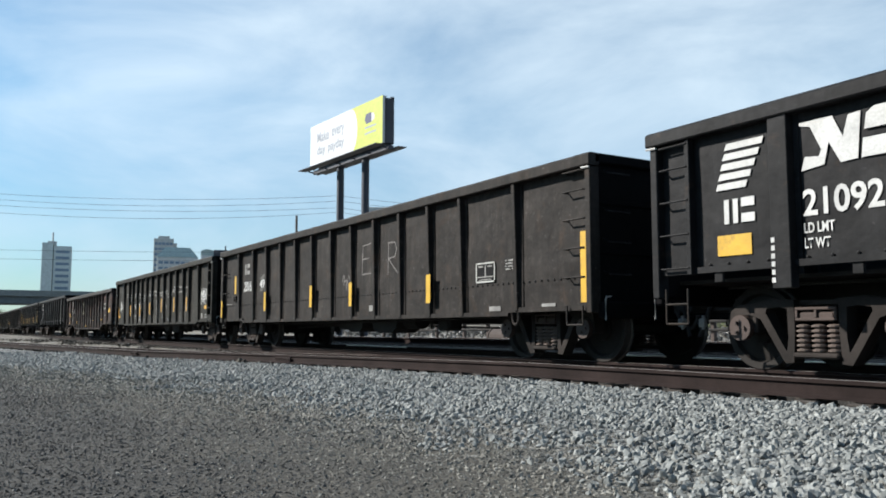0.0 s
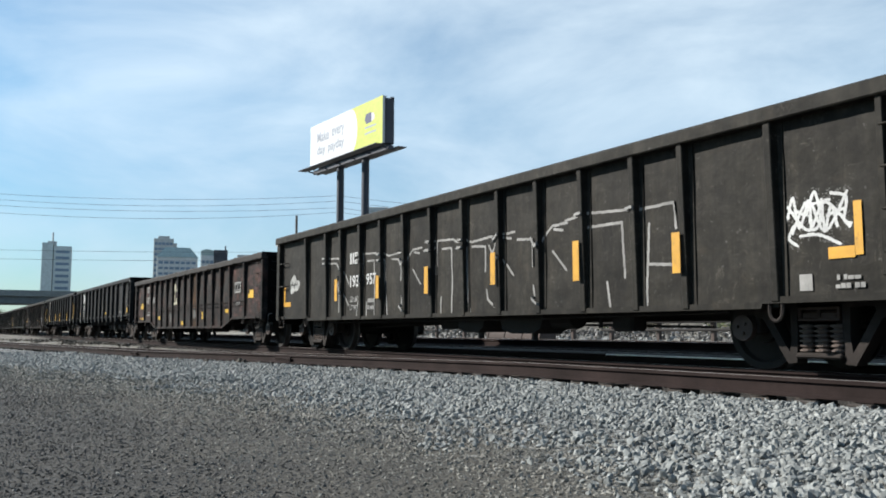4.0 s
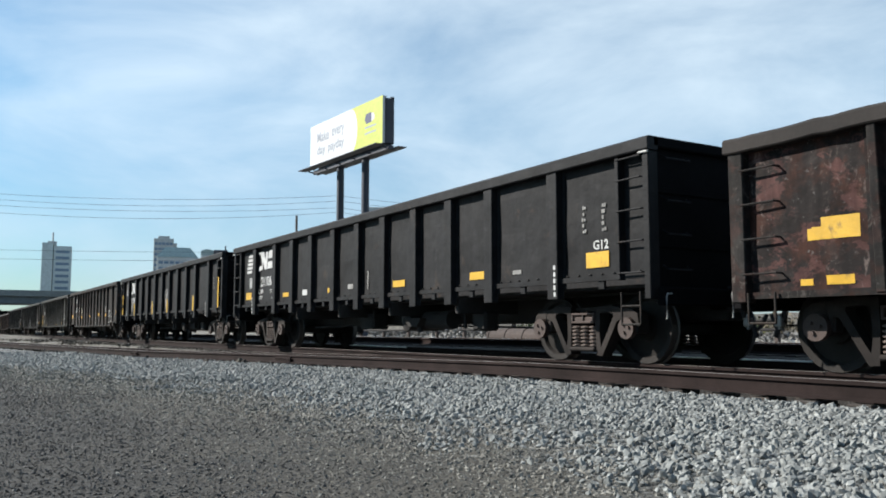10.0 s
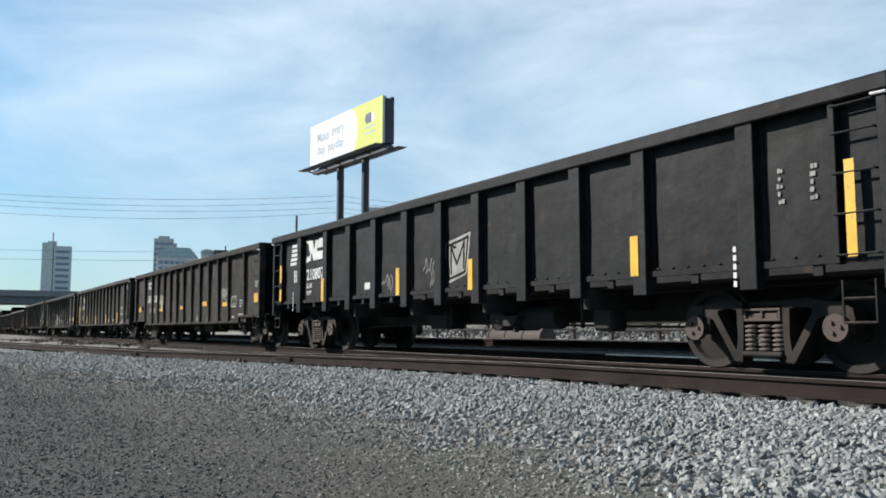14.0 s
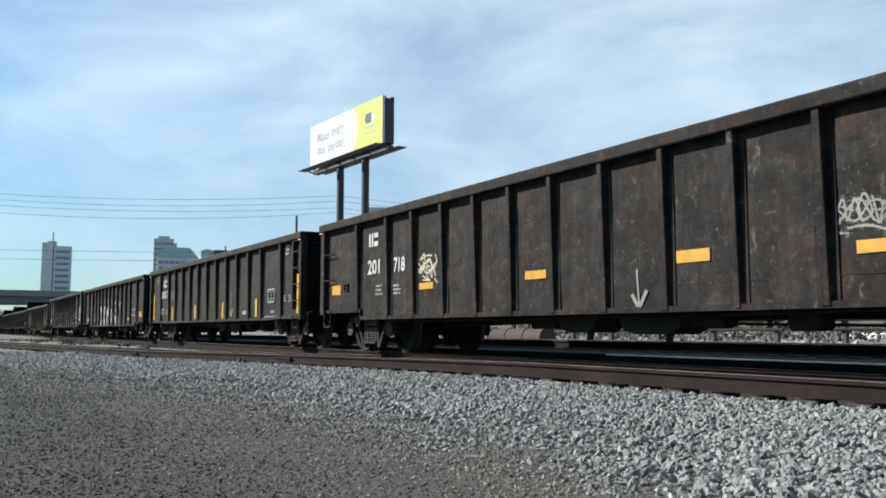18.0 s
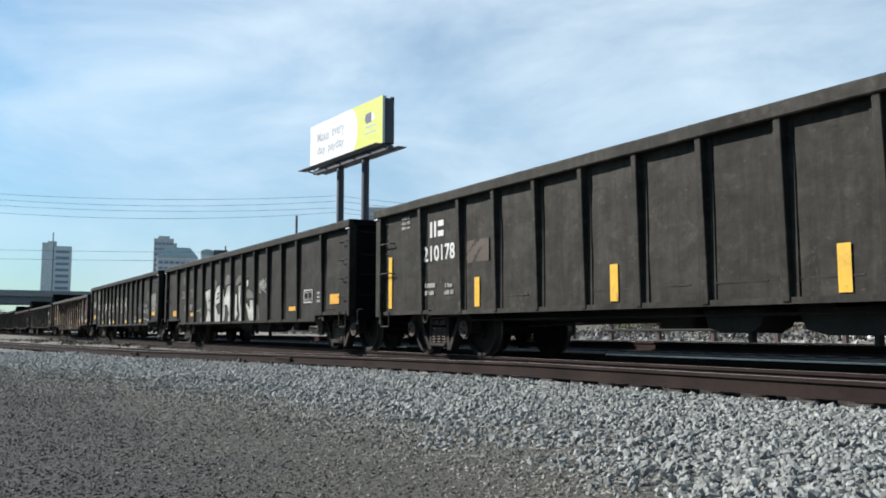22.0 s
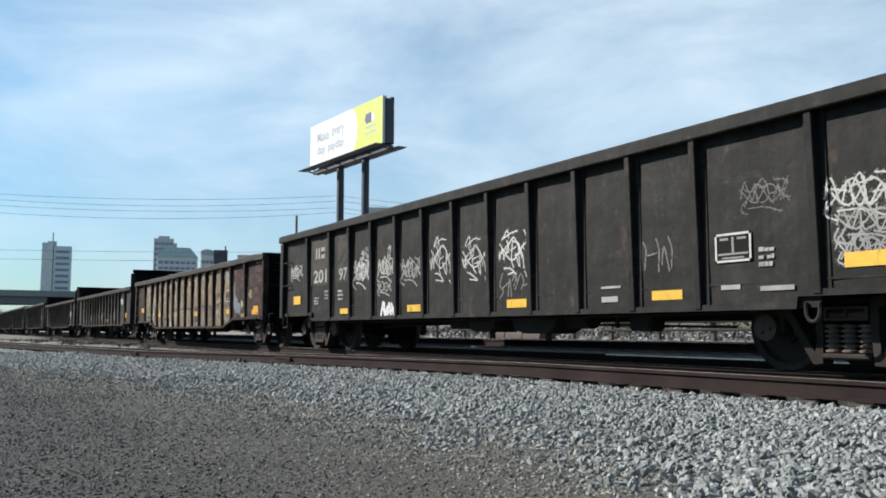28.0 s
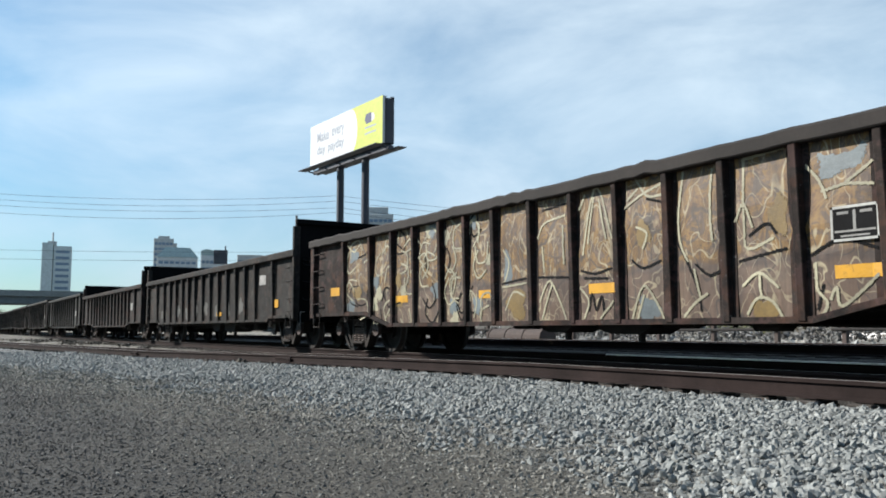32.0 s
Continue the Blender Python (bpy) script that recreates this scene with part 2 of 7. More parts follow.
M_CREAM = plain("cream_paint", (0.42, 0.39, 0.28), 0.7, 0, 0.15, 9)
M_CHALK = plain("chalk_line", (0.13, 0.12, 0.115), 0.9, 0, 0.3, 20)
M_GREY = plain("grey_patch_paint", (0.055, 0.053, 0.048), 0.7, 0, 0.25, 6)
M_TAN = plain("tan_patch_paint", (0.036, 0.021, 0.012), 0.7, 0, 0.35, 6)
M_WORN = plain("nearly_worn_off_paint", (0.085, 0.08, 0.067), 0.8, 0, 0.5, 12)
M_PRIMER = plain("grey_brown_primer", (0.036, 0.031, 0.025), 0.8, 0, 0.4, 5, gloss=0.25)
M_SILVER = plain("silver_spray_paint", (0.33, 0.33, 0.31), 0.6, 0, 0.3, 4)
M_BLACKLINE = plain("black_spray_paint", (0.008, 0.008, 0.0085), 0.85, 0, 0.3, 4, gloss=0.12)
M_RUST_ORANGE = car_paint("orange_rust_car_paint", (0.0370, 0.0174, 0.0065), (0.0196, 0.0131, 0.0096), 0.35, 0.6, 13, 0.8)
# rusty springs, colour raised for sunlight lost in the car body's shadow
M_SPRING = plain("lit_rusty_spring_steel", (0.115, 0.086, 0.073), 0.75, 0.1, 0.35, 9)
M_BEARING = plain("rusty_bearing_cap", (0.045, 0.028, 0.023), 0.7, 0.1, 0.35, 9)
# dark bed stones, colour lowered further for the shade of the train
M_BED = stone_mix("shade_dark_ballast_stone", [(0.0, (0.014, 0.013, 0.0125)), (0.6, (0.032, 0.029, 0.026)), (1.0, (0.065, 0.058, 0.052))])
M_PLANK = plain("weathered_pale_timber", (0.28, 0.275, 0.255), 0.8, 0, 0.2, 3)
M_MURAL = mural_paint("sprayed_mural")

P_BLACK = [car_paint("black_car_paint.%d" % i, (0.0085, 0.0087, 0.0100), (0.0305, 0.0218, 0.0174), 0.05, 0.25, i + 1, 0.5) for i in range(3)]
P_BROWN = car_paint("brown_black_car_paint", (0.0161, 0.0135, 0.0122), (0.0262, 0.0184, 0.0140), 0.3, 0.5, 4, flecks=(0.05, 0.046, 0.043))
P_OLIVE = car_paint("olive_black_car_paint", (0.0157, 0.0144, 0.0117), (0.0222, 0.0192, 0.0147), 0.2, 0.4, 5, flecks=(0.055, 0.05, 0.042))
P_RUSTY = car_paint("rusty_brown_car_paint", (0.0145, 0.0134, 0.0130), (0.0270, 0.0131, 0.0104), 0.30, 0.6, 6, 0.7, flecks=(0.13, 0.115, 0.105), blotches=(0.034, 0.021, 0.019))
P_SCUFF = car_paint("scuffed_grey_car_paint", (0.0152, 0.0142, 0.0135), (0.0370, 0.0240, 0.0196), 0.35, 0.7, 7, 0.65, flecks=(0.12, 0.115, 0.10), blotches=(0.024, 0.019, 0.0175))
P_GREY = car_paint("dull_grey_car_paint", (0.0192, 0.0182, 0.0158), (0.0262, 0.0222, 0.0163), 0.15, 0.5, 8, flecks=(0.06, 0.056, 0.05))
P_DULL = car_paint("dull_black_car_paint", (0.0135, 0.0126, 0.0114), (0.0235, 0.0177, 0.0147), 0.2, 0.4, 9, flecks=(0.045, 0.042, 0.038))
P_CHAR = car_paint("charcoal_car_paint", (0.0108, 0.0105, 0.0101), (0.0370, 0.0261, 0.0196), 0.12, 0.35, 10, flecks=(0.035, 0.033, 0.031))
P_MAROON = car_paint("maroon_rust_car_paint", (0.0160, 0.0130, 0.0126), (0.0370, 0.0166, 0.0122), 0.45, 0.6, 11, 0.7, flecks=(0.17, 0.135, 0.125), blotches=(0.075, 0.036, 0.033))
P_OXIDE = car_paint("oxide_car_paint", (0.0187, 0.0144, 0.0131), (0.0479, 0.0261, 0.0196), 0.4, 0.5, 12, 0.7, blotches=(0.05, 0.03, 0.028))


# ---- mesh tools ----
def box(bm, x0, x1, y0, y1, z0, z1):
    v = [bm.verts.new((x, y, z)) for x in (x0, x1) for y in (y0, y1) for z in (z0, z1)]
    for q in ((0, 1, 3, 2), (4, 6, 7, 5), (0, 4, 5, 1), (2, 3, 7, 6), (0, 2, 6, 4), (1, 5, 7, 3)):
        bm.faces.new([v[i] for i in q])
    return v


def softbox(bm, x0, x1, y0, y1, z0, z1, r=0.01):
    """A box with its edges chamfered by r."""
    t = bmesh.new()
    box(t, x0, x1, y0, y1, z0, z1)
    bmesh.ops.bevel(t, geom=t.edges[:], offset=r, segments=1, affect="EDGES")
    join(bm, t)


def join(bm, other):
    index = {v: bm.verts.new(v.co) for v in other.verts}
    for f in other.faces:
        bm.faces.new([index[v] for v in f.verts])
    other.free()


def bar(bm, a, b, r, sides=6):
    """A round bar from a to b."""
    a, b = Vector(a), Vector(b)
    turn = (b - a).to_track_quat("Z", "Y").to_matrix()
    rings = []
    for p in (a, b):
        rings.append([bm.verts.new(p + turn @ Vector((r * math.cos(k * 2 * math.pi / sides), r * math.sin(k * 2 * math.pi / sides), 0))) for k in range(sides)])
    for k in range(sides):
        bm.faces.new((rings[0][k], rings[0][(k + 1) % sides], rings[1][(k + 1) % sides], rings[1][k]))
    bm.faces.new(rings[0][::-1])
    bm.faces.new(rings[1])


def beam(bm, a, b, w, h, side=(0, 1, 0)):
    """A square bar from a to b: w across (along side), h deep."""
    a, b, s = Vector(a), Vector(b), Vector(side).normalized()
    n = (b - a).normalized().cross(s).normalized()
    ring = [[bm.verts.new(p + s * (w / 2 * i) + n * (h / 2 * j)) for i, j in ((-1, -1), (1, -1), (1, 1), (-1, 1))] for p in (a, b)]
    for k in range(4):
        bm.faces.new((ring[0][k], ring[0][(k + 1) % 4], ring[1][(k + 1) % 4], ring[1][k]))
    bm.faces.new(ring[0][::-1])
    bm.faces.new(ring[1])


def tube(bm, pts, r, sides=6):
    """A round rod bent through the points."""
    pts = [Vector(p) for p in pts]
    rings = []
    for k, p in enumerate(pts):
        turn = (pts[min(k + 1, len(pts) - 1)] - pts[max(k - 1, 0)]).to_track_quat("Z", "Y").to_matrix()
        rings.append([bm.verts.new(p + turn @ Vector((r * math.cos(a * 2 * math.pi / sides), r * math.sin(a * 2 * math.pi / sides), 0))) for a in range(sides)])
    for a, b in zip(rings, rings[1:]):
        for k in range(sides):
            bm.faces.new((a[k], a[(k + 1) % sides], b[(k + 1) % sides], b[k]))
    bm.faces.new(rings[0][::-1])
    bm.faces.new(rings[-1])


def slab(bm, points, y0, y1):
    """A flat plate: an outline in x and z, thick from y0 to y1."""
    front = [bm.verts.new((x, y0, z)) for x, z in points]
    back = [bm.verts.new((x, y1, z)) for x, z in points]
    bm.faces.new(front)
    bm.faces.new(back[::-1])
    n = len(points)
    for k in range(n):
        bm.faces.new((front[k], back[k], back[(k + 1) % n], front[(k + 1) % n]))


def lathe(bm, profile, centre=(0, 0, 0), sides=28):
    """A body turned round the y axis: profile rows of (radius, y)."""
    c = Vector(centre)
    rings = [[bm.verts.new(c + Vector((r * math.cos(k * 2 * math.pi / sides), y, r * math.sin(k * 2 * math.pi / sides)))) for k in range(sides)] for r, y in profile]
    for a, b in zip(rings, rings[1:]):
        for k in range(sides):
            bm.faces.new((a[k], a[(k + 1) % sides], b[(k + 1) % sides], b[k]))
    bm.faces.new(rings[0][::-1])
    bm.faces.new(rings[-1])


def sweep(bm, profile, path):
    """A section (y, z) drawn along a path of points in x, with y and z added."""
    rings = [[bm.verts.new((x, y + py, z + pz)) for py, pz in profile] for x, y, z in path]
    n = len(profile)
    for a, b in zip(rings, rings[1:]):
        for k in range(n):
            bm.faces.new((a[k], b[k], b[(k + 1) % n], a[(k + 1) % n]))
    bm.faces.new(rings[0])
    bm.faces.new(rings[-1][::-1])


def mesh_of(name, bm, mat):
    bmesh.ops.recalc_face_normals(bm, faces=bm.faces[:])
    me = bpy.data.meshes.new(name)
    bm.to_mesh(me)
    bm.free()
    for m in mat if isinstance(mat, (list, tuple)) else (mat,):
        me.materials.append(m)
    return me


def part(name, bm, mat, parent, label=""):
    ob = new(name, mesh_of(name, bm, mat))
    ob.parent = parent
    if label:
        tagged(ob, label)
    return ob


def thing(name, bm, mat, label, category, group="", kind=""):
    ob = new(name, mesh_of(name, bm, mat) if bm else None)
    return tagged(ob, label, category, group, kind)


def letters(text, x0, z0, x1, z1, y, mat, parent, name="lettering", label=""):
    """Characters that fill a box in the plane y, read from the -y side."""
    cu = bpy.data.curves.new(name, "FONT")
    cu.body, cu.size, cu.resolution_u, cu.extrude, cu.offset = text, 1.0, 3, 0.0, 0.022
    tmp = bpy.data.objects.new(name, cu)
    scene.collection.objects.link(tmp)
    me = bpy.data.meshes.new_from_object(tmp.evaluated_get(bpy.context.evaluated_depsgraph_get()))
    bpy.data.objects.remove(tmp)
    co = np.array([v.co for v in me.vertices])
    lo, hi = co.min(0), co.max(0)
    for v in me.vertices:
        v.co = (x0 + (v.co.x - lo[0]) / (hi[0] - lo[0]) * (x1 - x0), y, z0 + (v.co.y - lo[1]) / (hi[1] - lo[1]) * (z1 - z0))
    me.materials.clear()
    me.materials.append(mat)
    ob = new(name, me)
    ob.parent = parent
    if label:
        tagged(ob, label)
    return ob


def ribbon(bm, pts, w, y):
    """A painted stroke of width w through points (x, z) in the plane y, 2 mm thick."""
    for k in range(len(pts) - 1):
        a, b = Vector(pts[k]), Vector(pts[k + 1])
        d = (b - a)
        if d.length < 1e-5:
            continue
        d.normalize()
        n = Vector((-d.y, d.x)) * w / 2
        a2, b2 = a - d * w * 0.3, b + d * w * 0.3
        slab(bm, [tuple(a2 - n), tuple(b2 - n), tuple(b2 + n), tuple(a2 + n)], y - 0.0012 - 0.0002 * (k % 5), y)


# ---- ground and track ----
TRACK_Y = 8.65
GAUGE = 0.75


def spur_y(x):
    """The near rail of the side track, which leaves the main track to the west."""
    u = max(0.0, -9.0 - x)
    return 6.75 - (0.0045 * u * u if u < 13 else 0.7605 + 0.117 * (u - 13))


def spur_z(x):
    u = max(0.0, -9.0 - x)
    return -0.011 * u if u < 17 else -0.187 - 0.002 * min(u - 17, 20)


def gravel_edge(x):
    return 3.2 if x > -9 else 3.2 - 0.19 * (-9 - x) if x > -30 else -0.8


def step(a, b, v):
    t = min(1.0, max(0.0, (v - a) / (b - a)))
    return t * t * (3 - 2 * t)


def ground_z(x, y):
    e, s = gravel_edge(x), spur_y(x) - 0.3
    low = -0.36 + 0.02 * noise.noise((x * 0.35, y * 0.35, 0.0))
    top = spur_z(x) - 0.232
    z = low + (top - low) * step(e, s, y)
    z += (-0.2 - top) * step(s + 1.75, s + 2.2, y) if y > s else 0.0
    z -= 0.03 * step(s + 0.12, s + 0.24, y) * (1 - step(s + 0.7, s + 1.1, y))
    z += 0.2 * step(10.3, 11.6, y) - 0.14 * step(15.2, 17.0, y)
    if y > 20:
        z += 0.12 * noise.noise((x * 0.08, y * 0.08, 3.0))
    return z


def ground_material():
    m, nt, b = material("railway_ground", 0.95)
    v = coords(nt)
    sep = nt.nodes.new("ShaderNodeSeparateXYZ")
    nt.links.new(v, sep.inputs["Vector"])

    def calc(op, a, c):
        n = nt.nodes.new("ShaderNodeMath")
        n.operation = op
        for i, q in enumerate((a, c)):
            if isinstance(q, (int, float)):
                n.inputs[i].default_value = q
            else:
                nt.links.new(q, n.inputs[i])
        return n.outputs[0]

    west = calc("MAXIMUM", calc("SUBTRACT", -9.0, sep.outputs["X"]), 0.0)
    over = calc("ADD", calc("SUBTRACT", sep.outputs["Y"], 3.2), calc("MULTIPLY", west, 0.19))
    over = calc("ADD", over, calc("MULTIPLY", calc("SUBTRACT", noise_node(nt, v, 0.8, 5), 0.5), 2.4))
    kind = ramp_node(nt, [(0.0, (0, 0, 0)), (1.0, (1, 1, 1))])
    nt.links.new(calc("ADD", calc("MULTIPLY", over, 0.9), 0.4), kind.inputs["Fac"])
    fine = ramp_node(nt, [(0.3, (0.022, 0.0215, 0.0205)), (0.55, (0.048, 0.0472, 0.0442)), (0.75, (0.105, 0.103, 0.095))])
    nt.links.new(noise_node(nt, v, 26, 5, 0.75), fine.inputs["Fac"])
    tone = ramp_node(nt, [(0.34, (0.5, 0.51, 0.54)), (0.66, (1.15, 1.12, 1.05))])
    nt.links.new(noise_node(nt, v, 0.42, 6, 0.62, 0.5), tone.inputs["Fac"])
    lot = mixed(nt, 1.0, fine.outputs["Color"], tone.outputs["Color"], "MULTIPLY")
    # lot gravel: darker at low y, paler towards the ballast
    lot_grade = ramp_node(nt, [(0.0, (0.32, 0.33, 0.35)), (0.45, (0.66, 0.645, 0.615)), (1.0, (1.7, 1.63, 1.46))])
    nt.links.new(calc("MULTIPLY", calc("ADD", calc("ADD", sep.outputs["Y"], calc("MULTIPLY", west, 0.19)), calc("MULTIPLY", noise_node(nt, v, 0.9, 4), 1.2)), 0.27), lot_grade.inputs["Fac"])
    lot = mixed(nt, 1.0, lot, lot_grade.outputs["Color"], "MULTIPLY")
    vor = nt.nodes.new("ShaderNodeTexVoronoi")
    vor.inputs["Scale"].default_value = 26
    nt.links.new(v, vor.inputs["Vector"])
    sc = nt.nodes.new("ShaderNodeSeparateColor")
    nt.links.new(vor.outputs["Color"], sc.inputs["Color"])
    rock = ramp_node(nt, [(0.0, (0.11, 0.114, 0.11)), (0.5, (0.24, 0.249, 0.243)), (1.0, (0.37, 0.382, 0.37))])
    nt.links.new(sc.outputs["Red"], rock.inputs["Fac"])
    gap = ramp_node(nt, [(0.25, (1, 1, 1)), (0.75, (0.25, 0.25, 0.25))])
    nt.links.new(calc("MULTIPLY", vor.outputs["Distance"], 1.2), gap.inputs["Fac"])
    stones = mixed(nt, 1.0, rock.outputs["Color"], gap.outputs["Color"], "MULTIPLY")
    near = mixed(nt, kind.outputs["Color"], lot, stones)
    bend = calc("MULTIPLY", calc("MAXIMUM", calc("SUBTRACT", west, 6.5), 0.0), 0.117)
    spur_mid = calc("SUBTRACT", 7.45, bend)
    beds = calc("MINIMUM", calc("MULTIPLY", calc("ABSOLUTE", calc("SUBTRACT", sep.outputs["Y"], spur_mid), 0.0), 1.9), calc("MULTIPLY", calc("ABSOLUTE", calc("SUBTRACT", sep.outputs["Y"], 9.75), 0.0), 0.62))
    beds = calc("ADD", beds, calc("MULTIPLY", calc("SUBTRACT", noise_node(nt, v, 3.0, 4), 0.5), 0.5))
    # track beds: dark ballast, with shade under train and rail foot in the colour
    bed_shade = ramp_node(nt, [(0.70, (1, 1, 1)), (0.84, (0, 0, 0))])
    nt.links.new(calc("MULTIPLY", beds, 0.5), bed_shade.inputs["Fac"])
    dust = ramp_node(nt, [(0.35, (0.075, 0.069, 0.058)), (0.65, (0.155, 0.146, 0.126))])
    nt.links.new(noise_node(nt, v, 5.0, 6, 0.7), dust.inputs["Fac"])
    spread = ramp_node(nt, [(0.0, (0, 0, 0)), (1.0, (1, 1, 1))])
    nt.links.new(calc("MULTIPLY", calc("SUBTRACT", sep.outputs["Y"], calc("SUBTRACT", 6.7, bend)), 3.0), spread.inputs["Fac"])
    near = mixed(nt, spread.outputs["Color"], near, dust.outputs["Color"])
    near = mixed(nt, bed_shade.outputs["Color"], near, mixed(nt, 1.0, near, (0.13, 0.12, 0.115), "MULTIPLY"))
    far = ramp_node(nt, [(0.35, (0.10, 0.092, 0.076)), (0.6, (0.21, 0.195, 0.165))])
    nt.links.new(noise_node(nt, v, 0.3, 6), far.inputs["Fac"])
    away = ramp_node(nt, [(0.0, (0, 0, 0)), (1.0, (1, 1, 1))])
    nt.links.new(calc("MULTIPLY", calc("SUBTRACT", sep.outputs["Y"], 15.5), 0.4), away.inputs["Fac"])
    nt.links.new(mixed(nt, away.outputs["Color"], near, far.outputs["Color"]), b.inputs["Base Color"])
    bumped(nt, b, calc("SUBTRACT", noise_node(nt, v, 38, 4, 0.7), vor.outputs["Distance"]), 0.8, 0.03)
    return m


def make_ground():
    def lines(parts):
        return sorted(set(round(q, 3) for a, b, n in parts for q in np.linspace(a, b, n)))
    xs = lines([(-4500, -700, 12), (-700, -130, 14), (-130, -40, 24), (-40, 8, 110), (8, 60, 14), (60, 4500, 12)])
    ys = lines([(-4500, -300, 8), (-300, -10, 14), (-10, 1, 12), (1, 18, 86), (18, 60, 24), (60, 500, 14), (500, 4500, 8)])
    verts = [(x, y, ground_z(x, y)) for x in xs for y in ys]
    n = len(ys)
    faces = [(i * n + j, (i + 1) * n + j, (i + 1) * n + j + 1, i * n + j + 1) for i in range(len(xs) - 1) for j in range(n - 1)]
    me = bpy.data.meshes.new("ground")
    me.from_pydata(verts, [], faces)
    for p in me.polygons:
        p.use_smooth = True
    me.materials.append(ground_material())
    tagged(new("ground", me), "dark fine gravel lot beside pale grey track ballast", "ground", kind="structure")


make_ground()

RAIL_SECTION = [(-0.07, -0.17), (0.07, -0.17), (0.07, -0.155), (0.012, -0.14), (0.010, -0.045), (0.036, -0.035), (0.036, -0.004),
                (0.030, 0.0), (-0.030, 0.0), (-0.036, -0.004), (-0.036, -0.035), (-0.010, -0.045), (-0.012, -0.14), (-0.07, -0.155)]
HEAD_STRIP = [(-0.024, 0.0), (0.024, 0.0), (0.022, 0.0015), (-0.022, 0.0015)]


def rail(path, label, group, shine=M_RAIL_TOP):
    bm = bmesh.new()
    sweep(bm, RAIL_SECTION, path)
    r = thing("rail", bm, M_RAIL, label, "rail", group, "structure")
    bm = bmesh.new()
    sweep(bm, HEAD_STRIP, path)
    part("rail_head", bm, shine, r, "worn bright running surface")
    return r


MAIN = [(-600, TRACK_Y, 0), (-60, TRACK_Y, 0), (60, TRACK_Y, 0)]
rail([(x, y - GAUGE, z) for x, y, z in MAIN], "rusty steel rail of the main track on ballast", "rails of the main track")
far_rail = rail([(x, y + GAUGE, z + 0.045) for x, y, z in MAIN], "rusty steel rail of the main track under the train", "rails of the main track", M_RAIL)
# strips that paint the glint on two stretches of the far rail
for a, b in ((-20.5, -17.2), (-10.4, 30)):
    bm = bmesh.new()
    sweep(bm, [(-0.0365, -0.016), (-0.0395, -0.014), (-0.0395, -0.003), (-0.031, 0.003), (0.026, 0.003), (0.026, 0.0016), (-0.0365, -0.004)], [(a, TRACK_Y + GAUGE, 0.045), (b, TRACK_Y + GAUGE, 0.045)])
    part("polished_head", bm, M_GLINT, far_rail, "whitish strip painted as the glint on the rail head")
SPUR = [(x, spur_y(x), spur_z(x)) for x in np.linspace(-62, 30, 93)]
near_rail = rail(SPUR, "rust-brown steel rail of the side track beside pale ballast", "rails of the side track")
rail([(x, y + 1.36, z - 0.012) for x, y, z in SPUR if x > -62], "rusty steel rail of the side track between the main rails", "rails of the side track")
for x in (-17.3, -27.5):
    bm = bmesh.new()
    softbox(bm, x - 0.45, x + 0.45, spur_y(x) - 0.05, spur_y(x) - 0.012, spur_z(x) - 0.14, spur_z(x) - 0.045, 0.008)
    for k in range(6):
        bar(bm, (x - 0.36 + 0.145 * k, spur_y(x) - 0.075, spur_z(x) - 0.09), (x - 0.36 + 0.145 * k, spur_y(x) - 0.04, spur_z(x) - 0.09), 0.018)
    part("joint_bar", bm, M_RAIL, near_rail, "bolted rusty joint bar")
for y in (12.33, 13.77):
    rail([(-600, y, 0.2), (-60, y, 0.2), (60, y, 0.2)], "dull rusty rail of the track behind the train", "rails of the far track", M_RAIL_TOP)


def make_ties():
    rng = random.Random(4)
    bm = bmesh.new()
    softbox(bm, -0.11, 0.11, -1.3, 1.3, -0.17, 0.0, 0.012)
    me = mesh_of("tie", bm, M_TIE)
    for k in range(100):
        x = -44 + k * 0.53
        o = tagged(new("tie", me), "dark creosoted timber tie half sunk in ballast", "railway tie", "ties of the main track", "structure")
        o.matrix_world = pose(x, TRACK_Y + rng.uniform(-0.03, 0.03), -0.172, 0, 0, rng.uniform(-1.5, 1.5))
    bm = bmesh.new()
    for k in range(130):
        x = -44 + k * 0.53
        y, z = spur_y(x), spur_z(x)
        if x > 8:
            break
        softbox(bm, x - 0.11, x + 0.11, y - rng.uniform(0.05, 0.16), y + 0.2, z - 0.32, z - rng.uniform(0.178, 0.2), 0.01)
    thing("tie_ends", bm, M_TIE, "dark timber tie ends under the side track rail", "railway tie", kind="stuff")
    bm = bmesh.new()
    for k in range(130):
        x = -44 + k * 0.53
        if x > 8:
            break
        y, z = spur_y(x), spur_z(x)
        softbox(bm, x - 0.09, x + 0.09, y - 0.08, y + 0.17, z - 0.178, z - 0.168, 0.003)
        for dx in (-0.05, 0.05):
            softbox(bm, x + dx - 0.012, x + dx + 0.012, y + 0.06, y + 0.10, z - 0.17, z - 0.14, 0.004)
    thing("tie_plates", bm, M_RAIL, "rusty tie plates with spike heads along the rail foot", "rail fastening", kind="stuff")
    bm = bmesh.new()
    for k in range(120):
        x = -50 + k * 0.55
        softbox(bm, x - 0.11, x + 0.11, 11.8, 14.3, -0.12, 0.03, 0.01)
    thing("far_ties", bm, M_TIE, "dark timber ties of the track behind the train", "railway tie", kind="stuff")


make_ties()

PEBBLE_V = np.array([(a, b, 0) for a in (-1, 1) for b in (-1, 1)] + [(a, 0, b) for a in (-1, 1) for b in (-1, 1)] + [(0, a, b) for a in (-1, 1) for b in (-1, 1)]) * 0.72
